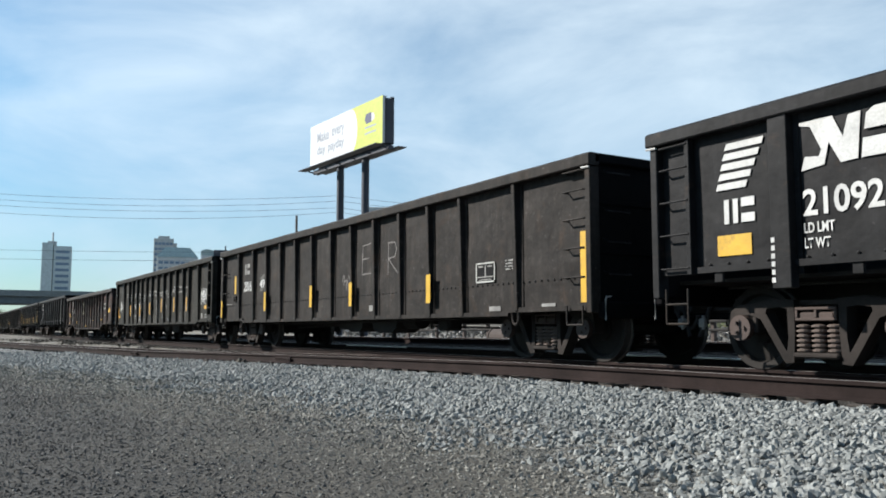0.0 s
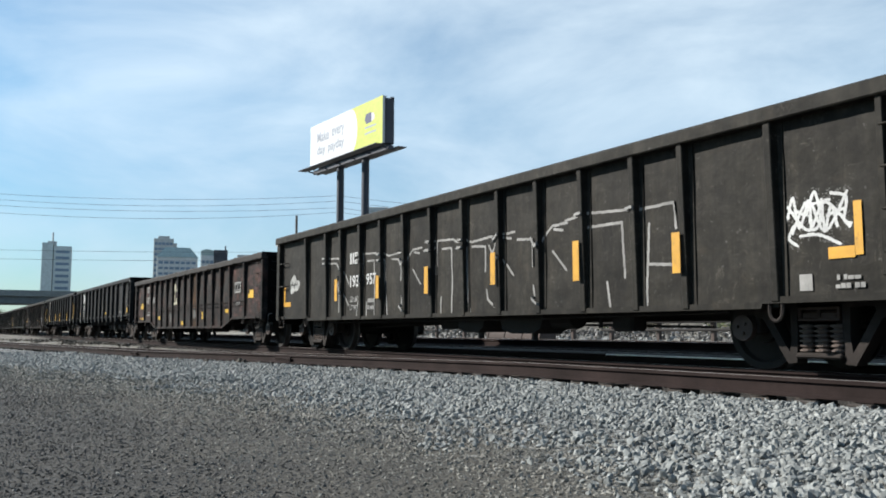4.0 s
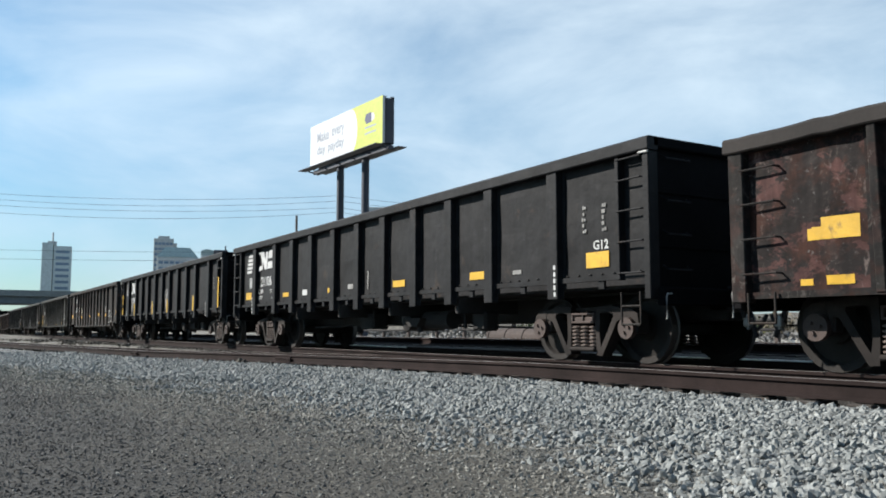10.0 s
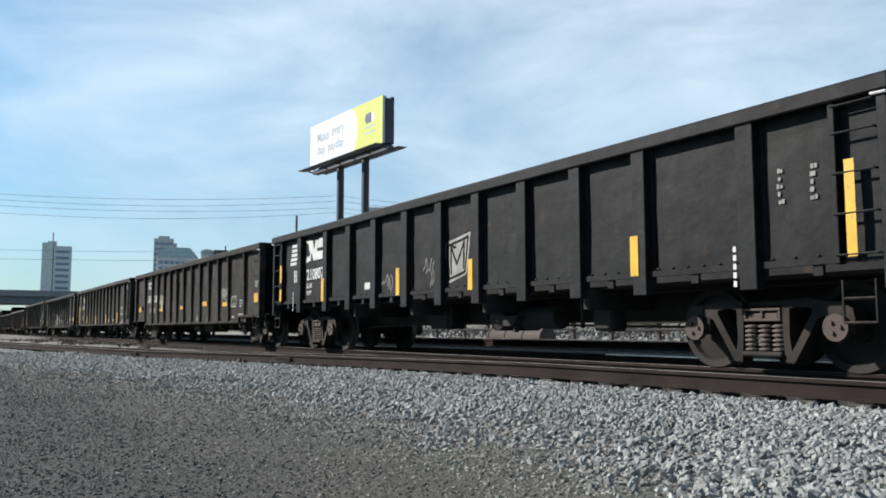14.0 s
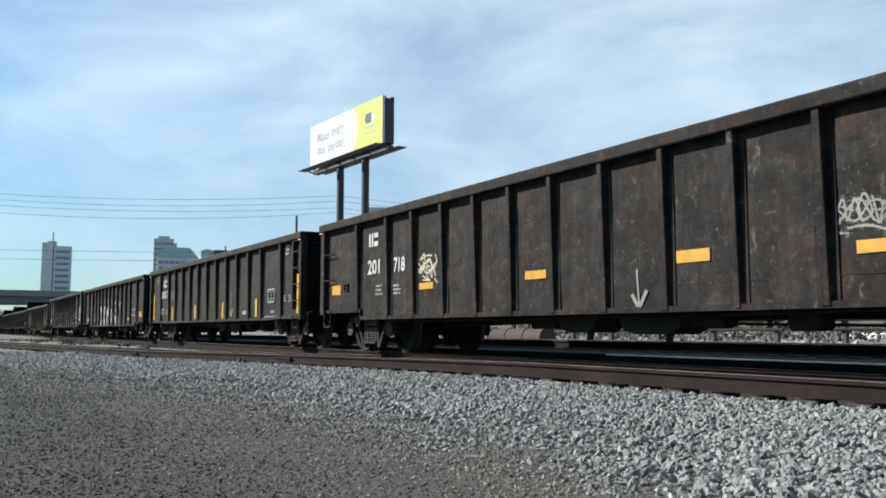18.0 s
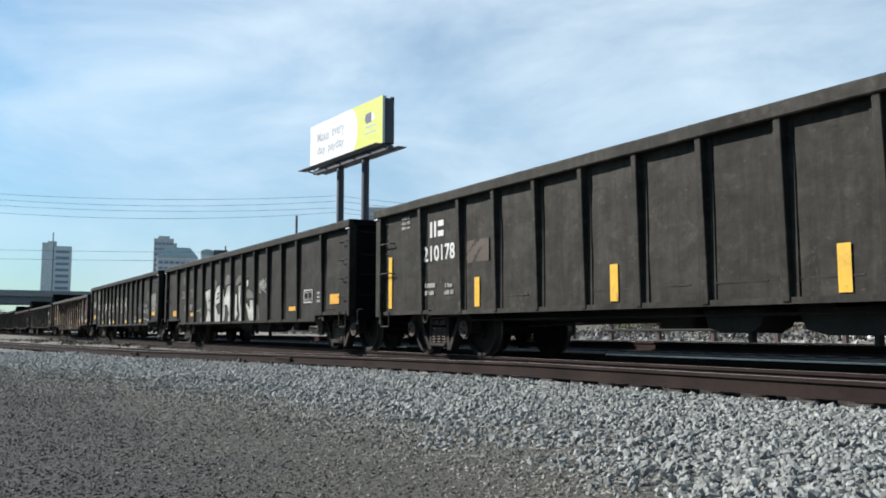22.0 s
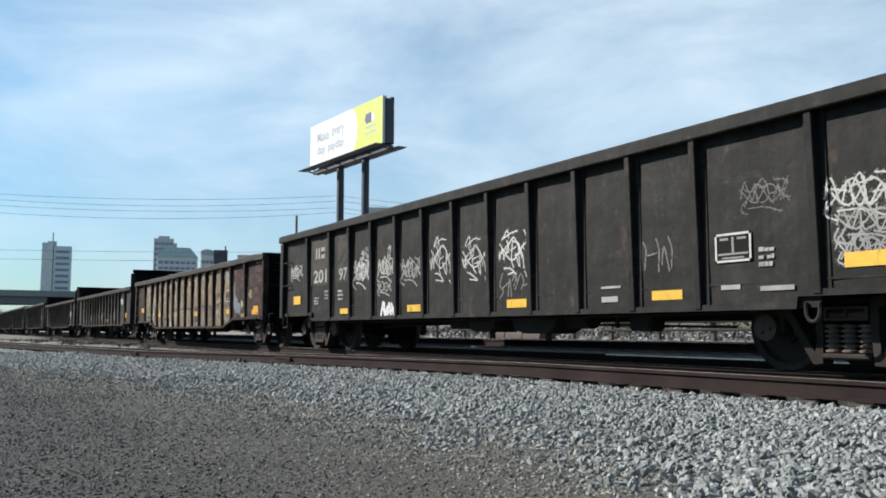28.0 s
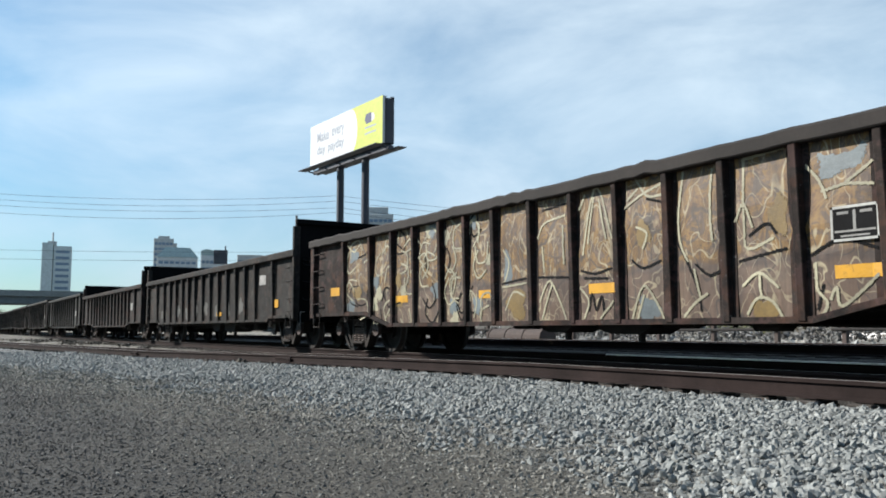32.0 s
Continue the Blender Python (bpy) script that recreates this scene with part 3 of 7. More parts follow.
CHIP_V = np.array([(-1, 0, 0), (1, 0, 0), (0, -1, 0), (0, 1, 0), (0, 0, -1), (0, 0, 1)]) * 1.05
CHIP_F = np.array([(0, 2, 5), (2, 1, 5), (1, 3, 5), (3, 0, 5), (2, 0, 4), (1, 2, 4), (3, 1, 4), (0, 3, 4)])


def hull(points):
    """The triangles of a small convex body."""
    bm = bmesh.new()
    vs = [bm.verts.new(p) for p in points]
    bmesh.ops.convex_hull(bm, input=vs)
    bmesh.ops.triangulate(bm, faces=bm.faces[:])
    bmesh.ops.recalc_face_normals(bm, faces=bm.faces[:])
    bm.verts.index_update()
    out = np.array([[v.index for v in f.verts] for f in bm.faces])
    bm.free()
    return out


PEBBLE_F = hull(PEBBLE_V)


def scatter(name, mat, spots, label, category, body=(CHIP_V, CHIP_F), jitter=0.34):
    """Loose angular stones, one at each spot (x, y, z, size), as one mesh."""
    rng = np.random.default_rng(len(spots))
    s = np.array(spots)
    n = len(s)
    k = len(body[0])
    v = (body[0][None] + rng.uniform(-jitter, jitter, (n, k, 3))) * np.stack([rng.uniform(0.9, 1.6, n), rng.uniform(0.5, 1.0, n), rng.uniform(0.5, 1.0, n)], 1)[:, None, :]
    q = rng.normal(size=(n, 4))
    q /= np.linalg.norm(q, axis=1)[:, None]
    w, x, y, z = q.T
    rot = np.stack([1 - 2 * (y * y + z * z), 2 * (x * y - z * w), 2 * (x * z + y * w), 2 * (x * y + z * w), 1 - 2 * (x * x + z * z), 2 * (y * z - x * w),
                    2 * (x * z - y * w), 2 * (y * z + x * w), 1 - 2 * (x * x + y * y)], 1).reshape(n, 3, 3)
    v = np.einsum("nij,nkj->nki", rot, v) * s[:, None, 3:4] + s[:, None, :3]
    f = (body[1][None] + k * np.arange(n)[:, None, None]).reshape(-1, 3)
    me = bpy.data.meshes.new(name)
    me.vertices.add(n * k)
    me.vertices.foreach_set("co", v.reshape(-1))
    me.loops.add(len(f) * 3)
    me.loops.foreach_set("vertex_index", f.reshape(-1))
    me.polygons.add(len(f))
    me.polygons.foreach_set("loop_start", np.arange(len(f)) * 3)
    me.polygons.foreach_set("loop_total", np.full(len(f), 3))
    me.polygons.foreach_set("use_smooth", np.zeros(len(f), bool))
    me.update(calc_edges=True)
    me.materials.append(mat)
    return tagged(new(name, me), label, category, kind="stuff")


def make_stones():
    rng = random.Random(11)
    spots = []
    while len(spots) < 66000:
        x = 1.5 - 36 * rng.random() ** 1.55 if rng.random() < 0.92 else rng.uniform(1.5, 7)
        y = rng.uniform(gravel_edge(x) - 1.1, spur_y(x) - 0.15)
        lean = (y - gravel_edge(x)) / 1.3 + 0.2 + 0.7 * noise.noise((x * 0.5, y * 0.7, 9.0)) + 0.5 * noise.noise((x * 1.7, y * 1.7, 4.0))
        if lean < rng.random() ** 0.7 * 1.4:
            continue
        r = (0.0135 + 0.0175 * rng.random() ** 1.3) * (0.75 + 0.25 * step(-0.3, 0.9, lean)) * (1 + 0.03 * max(0, -x - 7))
        spots.append((x, y, ground_z(x, y) + r * rng.uniform(0.15, 0.75), r))
    scatter("ballast_stones", M_BALLAST, spots, "loose pale grey crushed stone ballast", "ballast", (PEBBLE_V, PEBBLE_F), 0.26)
    dark, pale = [], []
    while len(dark) + len(pale) < 92000:
        x = 0.5 - 28 * rng.random() ** 1.8
        y = rng.uniform(-0.2, gravel_edge(x) + 1.0)
        if rng.random() < 0.14:
            x, y = rng.uniform(-9, 6), rng.uniform(-4, 3.4)
        r = (0.005 + 0.007 * rng.random() ** 2) * (1 + 0.05 * max(0, -x - 3))
        r *= 1 + 0.55 * step(gravel_edge(x) - 1.1, gravel_edge(x) - 0.1, y)
        light = y - gravel_edge(x) + 1.45 + 0.9 * noise.noise((x * 0.5, y * 0.8, 2.0)) + rng.uniform(-0.9, 0.9)
        (pale if light > 0 else dark).append((x, y, ground_z(x, y) + r * 0.05, r))
    scatter("gravel_chips", M_GRAVEL, dark, "small dark grey gravel chips on packed ground", "gravel")
    scatter("pale_gravel_chips", M_CHIP, pale, "small pale brownish gravel chips on packed ground", "gravel")
    spots = []
    while len(spots) < 5000:
        x, y = rng.uniform(-40, 0), rng.uniform(6.9, 10.2)
        r = rng.uniform(0.015, 0.03)
        spots.append((x, y, ground_z(x, y) + r * 0.2, r))
    scatter("track_bed_stones", M_BED, spots, "dark ballast stones between the rails, darkened further for shade", "ballast")
    spots = []
    while len(spots) < 9000:
        x, y = rng.uniform(-50, 3), rng.uniform(13.9, 17.0) if rng.random() < 0.6 else rng.uniform(13.9, 22.0)
        r = rng.uniform(0.015, 0.04)
        spots.append((x, y, ground_z(x, y) + r * 0.3, r))
    scatter("far_ballast_stones", M_BALLAST, spots, "pale ballast stones beside the track behind the train", "ballast")


make_stones()


# ---- the train ----
SIDE = 1.455       # outer face of the side sheets, from the car's middle
POST = 1.565       # outer face of the posts
WHEEL_R = 0.457
moving_cars, moving_wheels = [], []
SKIN = {}


def travelled(t):
    """How far the train has gone at t seconds."""
    u = t / 16
    return u * (89.2907 + u * (-13.0834 + u * (9.9088 + u * (-4.0614 + u * 0.641))))


def truck_meshes():
    me = {}
    bm = bmesh.new()
    for s in (-1, 1):
        lathe(bm, [(0.02, s * 0.80), (0.16, s * 0.80), (0.17, s * 0.76), (0.36, s * 0.735), (0.385, s * 0.79), (0.455, s * 0.80), (0.459, s * 0.79),
                   (0.462, s * 0.70), (0.488, s * 0.685), (0.483, s * 0.66), (0.385, s * 0.66), (0.36, s * 0.70), (0.15, s * 0.68), (0.02, s * 0.67)])
        bar(bm, (0, s * 0.79, 0), (0, s * 1.13, 0), 0.075, 14)
        bar(bm, (0, s * 1.08, 0), (0, s * 1.15, 0), 0.138, 20)
        for k in range(3):
            a = k * 2 * math.pi / 3
            bar(bm, (0.06 * math.cos(a), s * 1.14, 0.06 * math.sin(a)), (0.06 * math.cos(a), s * 1.175, 0.06 * math.sin(a)), 0.02)
    bar(bm, (0, -0.7, 0), (0, 0.7, 0), 0.085, 14)
    for f in bm.faces:
        c = f.calc_center_median()
        f.material_index = 1 if abs(c.y) > 1.07 else 2 if abs(c.y) > 0.68 and math.hypot(c.x, c.z) > 0.452 else 0
    me["wheelset"] = mesh_of("wheelset", bm, [M_WHEEL, M_BEARING, M_TREAD])
    bm = bmesh.new()
    y = 1.0
    slab(bm, [(-0.28, 0.74), (0.28, 0.74), (0.28, 0.69), (-0.28, 0.69)], -y + 0.0, -y + 0.08)
    for s in (-1, 1):
        outer = [(0.25, 0.745), (0.55, 0.76), (0.86, 0.70), (0.80, 0.595), (0.665, 0.55), (0.375, 0.09), (0.27, 0.10), (0.25, 0.42)]
        hole = [(0.335, 0.655), (0.45, 0.675), (0.59, 0.655), (0.60, 0.615), (0.53, 0.50), (0.41, 0.30), (0.35, 0.21), (0.328, 0.36)]
        rims = [[[bm.verts.new((s * x, yy, z)) for x, z in line] for line in (outer, hole)] for yy in (-y - 0.085, -y + 0.085)]
        for k in range(8):
            n = (k + 1) % 8
            for face in (rims[0], rims[1]):
                bm.faces.new((face[0][k], face[0][n], face[1][n], face[1][k]))
            for line in (0, 1):
                bm.faces.new((rims[0][line][k], rims[0][line][n], rims[1][line][n], rims[1][line][k]))
        slab(bm, [(s * 0.80, 0.72), (s * 0.95, 0.70), (s * 1.045, 0.64), (s * 1.065, 0.53), (s * 1.055, 0.40), (s * 1.0, 0.39), (s * 0.985, 0.55), (s * 0.93, 0.595), (s * 0.80, 0.595)], -y - 0.09, -y + 0.09)
        softbox(bm, s * 0.755 - 0.035, s * 0.755 + 0.035, -y - 0.07, -y + 0.07, 0.40, 0.60, 0.015)
        softbox(bm, s * 0.889 - 0.1, s * 0.889 + 0.1, -y - 0.06, -y + 0.06, 0.545, 0.60, 0.01)
    softbox(bm, -0.26, 0.26, -y - 0.13, -y + 0.10, 0.145, 0.205, 0.02)
    me["side_frame"] = mesh_of("side_frame", bm, M_STEEL)
    bm = bmesh.new()
    rows = []
    for k in range(6):
        z = 0.207 + 0.049 * k
        rows += [(0.045, z), (0.078, z + 0.012), (0.078, z + 0.028), (0.045, z + 0.04)]
    rings = [[bm.verts.new((r * math.cos(a * math.pi / 6), r * math.sin(a * math.pi / 6), z)) for a in range(12)] for r, z in rows]
    for a, b in zip(rings, rings[1:]):
        for k in range(12):
            bm.faces.new((a[k], a[(k + 1) % 12], b[(k + 1) % 12], b[k]))
    bm.faces.new(rings[0][::-1])
    bm.faces.new(rings[-1])
    me["spring"] = mesh_of("spring", bm, M_SPRING)
    bm = bmesh.new()
    softbox(bm, -0.2, 0.2, -1.08, 1.08, 0.52, 0.62, 0.02)
    softbox(bm, -0.16, 0.16, -0.6, 0.6, 0.45, 0.70, 0.03)
    for s in (-1, 1):
        y0, y1 = sorted((s * 1.06, s * 1.10))
        for a, b, c, d in ((-0.235, 0.235, 0.635, 0.665), (-0.235, 0.235, 0.525, 0.555), (-0.235, -0.2, 0.555, 0.635), (0.2, 0.235, 0.555, 0.635), (-0.018, 0.018, 0.555, 0.635)):
            softbox(bm, a, b, y0, y1, c, d, 0.006)
    for f in bm.faces:
        f.material_index = 1 if abs(f.calc_center_median().y) > 1.06 else 0
    me["bolster"] = mesh_of("bolster", bm, [M_DARK, M_BEARING])
    bm = bmesh.new()
    for s in (-1, 1):
        softbox(bm, s * 0.41 - 0.04, s * 0.41 + 0.04, -0.85, 0.85, 0.36, 0.44, 0.01)
        for yy in (-0.73, 0.73):
            softbox(bm, s * 0.445 - 0.03 + (s > 0) * 0.0, s * 0.445 + 0.03, yy - 0.05, yy + 0.05, 0.30, 0.52, 0.01)
    me["brake_beam"] = mesh_of("brake_beam", bm, M_DARK)
    return me


TRUCK = truck_meshes()
bm = bmesh.new()
lathe(bm, [(0.004, -0.014), (0.016, -0.010), (0.018, 0.0)], sides=7)
BOLT = mesh_of("bolt", bm, P_BLACK[0])


def truck(car, x):
    b = new("truck", TRUCK["bolster"])
    b.parent, b.location = car, (x, 0, 0)
    for name, turn in (("side_frame", 0), ("side_frame", 180), ("brake_beam", 0)):
        o = new(name, TRUCK[name])
        o.parent, o.rotation_euler = b, (0, 0, radians(turn))
    for sx in (-0.175, 0.0, 0.175):
        for sy in (-1.03, 1.03):
            o = new("spring", TRUCK["spring"])
            o.parent, o.location = b, (sx, sy, 0)
    for dx in (-0.889, 0.889):
        w = new("wheelset", TRUCK["wheelset"])
        w.parent, w.location = b, (dx, 0, WHEEL_R)
        moving_wheels.append((w, dx))
    return b


def floor_line(x, length, mid, end, how):
    """The lower edge of the side at x."""
    d = length / 2 - abs(x)
    if how == "belly":
        return end + (mid - end) * min(1, max(0, (d - 2.6) / 1.0))
    if how == "step":
        return mid if d > 1.85 else end
    return mid


def gondola(label, s0, s1, top, posts, paint, mid=0.65, end=0.78, how="step", style="plain", skins=None, wavy=0.0, bulge=0.0, grabs="irons", bulk=0.0, far=False, seam=0.0, rivets=0.0, trucks=0.0):
    """One open gondola car between s0 and s1 along the train; posts are counted from its west end."""
    length, centre = s1 - s0, (s0 + s1) / 2
    car = tagged(new("gondola_car"), label, "rail car", "gondola cars of the train")
    car.location = (centre, TRACK_Y, 0)
    SKIN[car.name] = (s1 - s0, centre, top, [p - (s1 - s0) / 2 for p in posts], mid, end, how, style, wavy, bulge)
    moving_cars.append((car, centre))
    rng = random.Random(int(abs(centre) * 10))
    h = length / 2
    px = [p - h for p in posts]
    edges = [-h] + px + [h]
    hang = 0.225 if style == "hanging" else 0.0
    # side sheets, a panel between each two posts
    for side in (-1, 1):
        for k in range(len(edges) - 1):
            a, b = edges[k], edges[k + 1]
            bm = bmesh.new()
            nx, nz = (7, 6) if side < 0 and not far else (2, 2)
            zb = floor_line((a + b) / 2, length, mid, end, how) + hang
            za, zc = floor_line(a + 0.02, length, mid, end, how) + hang, floor_line(b - 0.02, length, mid, end, how) + hang
            if how != "belly":
                za = zc = zb
            grid = []
            for i in range(nx + 1):
                u = i / nx
                x = a + (b - a) * u
                low = za + (zc - za) * u
                col = []
                for j in range(nz + 1):
                    w = j / nz
                    z = low + (top - 0.1 - low) * w
                    out = 0.0
                    if nx > 2:
                        out = bulge * math.sin(math.pi * u) * math.sin(math.pi * min(1, w * 1.1)) + 0.012 * noise.noise((x * 1.7 + centre, z * 1.9, side)) * (1 + wavy * 12)
                    col.append((bm.verts.new((x, side * (SIDE + out), z)), bm.verts.new((x, side * (SIDE - 0.02), z))))
                grid.append(col)
            for i in range(nx):
                for j in range(nz):
                    for s in (0, 1):
                        bm.faces.new((grid[i][j][s], grid[i + 1][j][s], grid[i + 1][j + 1][s], grid[i][j + 1][s]))
            for i in range(nx):
                bm.faces.new((grid[i][0][0], grid[i + 1][0][0], grid[i + 1][0][1], grid[i][0][1]))
            sheet = skins(k, len(edges) - 1) if skins and side < 0 else paint
            part("side_panel", bm, sheet, car)
            if side < 0 and seam and b - a > 0.5:
                bm = bmesh.new()
                sweep(bm, [(0.004, -0.012), (-0.010, -0.012), (-0.010, 0.003), (0.004, 0.012)],
                      [(x, -skin(car, x, seam), seam) for x in np.linspace(a + 0.15, b - 0.15, 7)])
                part("weld_seam", bm, paint, car)
            if side < 0 and rivets and b - a > 0.5:
                n = max(3, int((b - a) / 0.14))
                for i in range(n):
                    o = new("rivet", BOLT)
                    x = a + 0.12 + (b - a - 0.24) * i / (n - 1)
                    o.parent, o.location = car, (x, -skin(car, x, rivets) - 0.002, rivets)
    # posts
    for side in (-1, 1):
        for k, x in enumerate(px):
            low = floor_line(x, length, mid, end, how) + (0.005 if style != "hanging" else 0.0)
            wide = 0.116 if style == "hanging" else 0.06
            bm = bmesh.new()
            t, y1 = bmesh.new(), side * POST
            y0 = side * (SIDE - 0.005)
            box(t, x - wide, x + wide, min(y0, y1), max(y0, y1), low, top - 0.1)
            for v in t.verts:
                if abs(v.co.y) > SIDE + 0.05:
                    v.co.x = x + (v.co.x - x) * (0.95 if style == "hanging" else 0.72)
                    if v.co.z < low + 0.01 and style != "hanging":
                        v.co.y -= side * 0.045
                    if wavy and v.co.z < 1.2:
                        v.co.x += rng.uniform(-0.02, 0.02)
            bmesh.ops.bevel(t, geom=t.edges[:], offset=0.008, segments=1, affect="EDGES")
            join(bm, t)
            for s in (-1, 1):
                box(bm, x + s * (wide + 0.03) - 0.032, x + s * (wide + 0.03) + 0.032, min(side * (SIDE + 0.004), side * (SIDE + 0.014)), max(side * (SIDE + 0.004), side * (SIDE + 0.014)), low + (0.14 if style == "hanging" else 0.02), top - 0.12)
            part("post", bm, paint, car)
    # top chord, end caps
    for side in (-1, 1):
        bm = bmesh.new()
        n = 90
        path = []
        for k in range(n + 1):
            x = -h - 0.09 + (length + 0.16) * k / n
            dz = wavy * noise.noise((x * 1.1 + centre, 5.0, side)) + wavy * 0.6 * noise.noise((x * 3.1 + centre, 2.0, side))
            if wavy > 0.02:
                dz = 0.055 * abs(noise.noise((x * 2.6 + centre, 5.0, side))) - 0.014
            dy = wavy * 0.8 * noise.noise((x * 0.7 + centre, 8.0, side))
            path.append((x, side * 1.50 + dy, top + dz))
        sweep(bm, [(-0.08, -0.165), (0.08, -0.165), (0.092, -0.15), (0.092, -0.03), (0.065, 0.0), (-0.065, 0.0), (-0.092, -0.03), (-0.092, -0.15)], path)
        part("top_chord", bm, M_LIP if wavy > 0.02 else paint, car, "heavy steel top rail")
    for e in (-1, 1):
        zt = top + (bulk if e > 0 else bulk * 0.9)
        bm = bmesh.new()
        x0 = e * h
        box(bm, min(x0, x0 - e * 0.03), max(x0, x0 - e * 0.03), -1.46, 1.46, end - 0.02, zt - 0.05)
        part("end_wall", bm, M_END_SHADE, car, "dark end wall, shade put into its colour")
        bm = bmesh.new()
        softbox(bm, min(x0 - e * 0.04, x0 + e * 0.07), max(x0 - e * 0.04, x0 + e * 0.07), -1.49, 1.49, zt - 0.13, zt + 0.005, 0.02)
        part("end_cap", bm, M_END_SHADE, car)
        for z in (1.45, 2.1):
            bm = bmesh.new()
            softbox(bm, min(x0, x0 + e * 0.06), max(x0, x0 + e * 0.018), -1.42, 1.42, z - 0.04, z + 0.04, 0.012)
            part("end_rib", bm, M_END_SHADE, car)
        if not far and not bulk and wavy < 0.02:
            bm = bmesh.new()
            bar(bm, (x0 - 0.09, -SIDE - 0.12, top - 0.185), (x0 + 0.06, -SIDE - 0.12, top - 0.19), 0.014)
            bar(bm, (x0 - 0.02, -SIDE - 0.12, top - 0.187), (x0 - 0.02, -SIDE + 0.0, top - 0.18), 0.012)
            part("corner_handhold", bm, M_WHITE, car, "white painted corner handhold")
        if not far:
            for z in (1.2, 1.62, 2.02, top - 0.2):
                bm = bmesh.new()
                tube(bm, [(x0, -1.3, z), (x0 + e * 0.09, -1.3, z - 0.05), (x0 + e * 0.09, -0.9, z - 0.05), (x0, -0.9, z)], 0.011)
                part("end_grab_iron", bm, P_BLACK[1], car)
            bm = bmesh.new()
            tube(bm, [(x0 + e * 0.13, -1.30, 0.86), (x0 + e * 0.16, -1.40, 0.855), (x0 + e * 0.16, -1.42, 0.82), (x0 + e * 0.16, -1.42, 0.56)], 0.012)
            part("lever_handle", bm, M_FADED, car, "pale worn uncoupling lever handle")
            bm = bmesh.new()
            tube(bm, [(x0 + e * (0.3 + 0.3 * u), -0.33 + 0.1 * u, 0.72 - 0.9 * u * (1 - u) - 0.1 * u) for u in np.linspace(0, 1, 8)], 0.025)
            part("air_hose", bm, M_DARK, car, "black rubber air hose")
            bm = bmesh.new()
            softbox(bm, min(x0 + e * 0.36, x0 + e * 0.46), max(x0 + e * 0.36, x0 + e * 0.46), -0.37, -0.29, 0.47, 0.58, 0.012)
            bar(bm, (x0 + e * 0.41, -0.33, 0.44), (x0 + e * 0.41, -0.33, 0.62), 0.022, 8)
            part("hose_coupling", bm, M_FADED, car, "pale worn metal hose coupling")
            if grabs == "mixed":
                bm = bmesh.new()
                tube(bm, [(x0, -1.28, 2.36), (x0 + e * 0.1, -1.28, 2.34), (x0 + e * 0.1, -1.28, 0.98), (x0, -1.28, 0.96)], 0.014)
                part("end_handhold", bm, P_BLACK[1], car, "long upright handhold on the end wall")
            if e < 0 and style != "hanging" and wavy < 0.02:
                for k in range(12):
                    o = new("rivet", BOLT)
                    o.parent, o.location = car, (-h + 0.23, -SIDE - 0.012, 0.86 + 0.14 * k)
        for side in (-1, 1):
            bm = bmesh.new()
            wide = 0.13 if e < 0 and style != "hanging" else 0.055
            softbox(bm, x0 - 0.055, x0 + wide, min(side * 1.40, side * 1.56), max(side * 1.40, side * 1.56), end - 0.05, zt - 0.17, 0.012)
            part("corner_post", bm, paint, car)
        bm = bmesh.new()
        softbox(bm, min(x0 - e * 0.3, x0 + e * 0.45), max(x0 - e * 0.3, x0 + e * 0.45), -0.2, 0.2, 0.66, 0.98, 0.02)
        softbox(bm, min(x0 + e * 0.4, x0 + e * 0.62), max(x0 + e * 0.4, x0 + e * 0.62), -0.12, 0.12, 0.72, 0.98, 0.04)
        bar(bm, (x0 + e * 0.35, -0.25, 0.75), (x0 + e * 0.5, -0.3, 0.35), 0.03)
        part("coupler", bm, M_DARK, car, "grimy knuckle coupler with air hose")
        if not far:
            bm = bmesh.new()
            softbox(bm, min(x0 + e * 0.02, x0 + e * 0.14), max(x0 + e * 0.02, x0 + e * 0.14), -1.44, 1.44, end - 0.12, end + 0.1, 0.02)
            part("end_sill", bm, M_END_SHADE, car, "dark end sill, shade put into its colour")
    # floor and underframe
    bm = bmesh.new()
    deep = 1.2 if style == "hanging" else 1.44
    box(bm, -h + 0.03, h - 0.03, -deep, deep, end + 0.12, end + 0.16)
    part("floor_plate", bm, M_DARK, car)
    bm = bmesh.new()
    softbox(bm, -h, h, -0.2, 0.2, 0.55, end + 0.11, 0.02)
    part("centre_sill", bm, M_DARK, car, "black centre sill")
    for x in px[2:-2:2]:
        bm = bmesh.new()
        softbox(bm, x - 0.06, x + 0.06, -1.38, 1.38, 0.70, end + 0.11, 0.01)
        part("cross_bearer", bm, M_DARK, car)
    for side in (-1, 1):
        bm = bmesh.new()
        xs = sorted([-h + 0.01, h - 0.01] + [s * (h - d) for s in (-1, 1) for d in (2.6, 3.6, 1.84, 1.86)])
        path = [(x, side * 1.475, floor_line(x, length, mid, end, how) + hang) for x in xs]
        sweep(bm, [(-0.03, -0.012), (0.03, -0.012), (0.03, 0.055), (-0.03, 0.055)], path)
        part("side_sill", bm, paint, car)
    bm = bmesh.new()
    lathe(bm, [(0.05, -0.95), (0.2, -0.9), (0.2, -0.1), (0.05, -0.05)], (0.9, 0, 0.62), 14)
    bar(bm, (1.4, -0.7, 0.62), (2.3, -0.7, 0.62), 0.17, 12)
    part("air_reservoir", bm, M_DARK, car, "black brake air reservoir")
    if not far:
        bm = bmesh.new()
        bar(bm, (-h + 0.4, -0.8, end + 0.08), (h - 0.4, -0.8, end + 0.08), 0.022)
        bar(bm, (-4.5, -0.55, 0.50), (-1.2, -0.4, 0.56), 0.02)
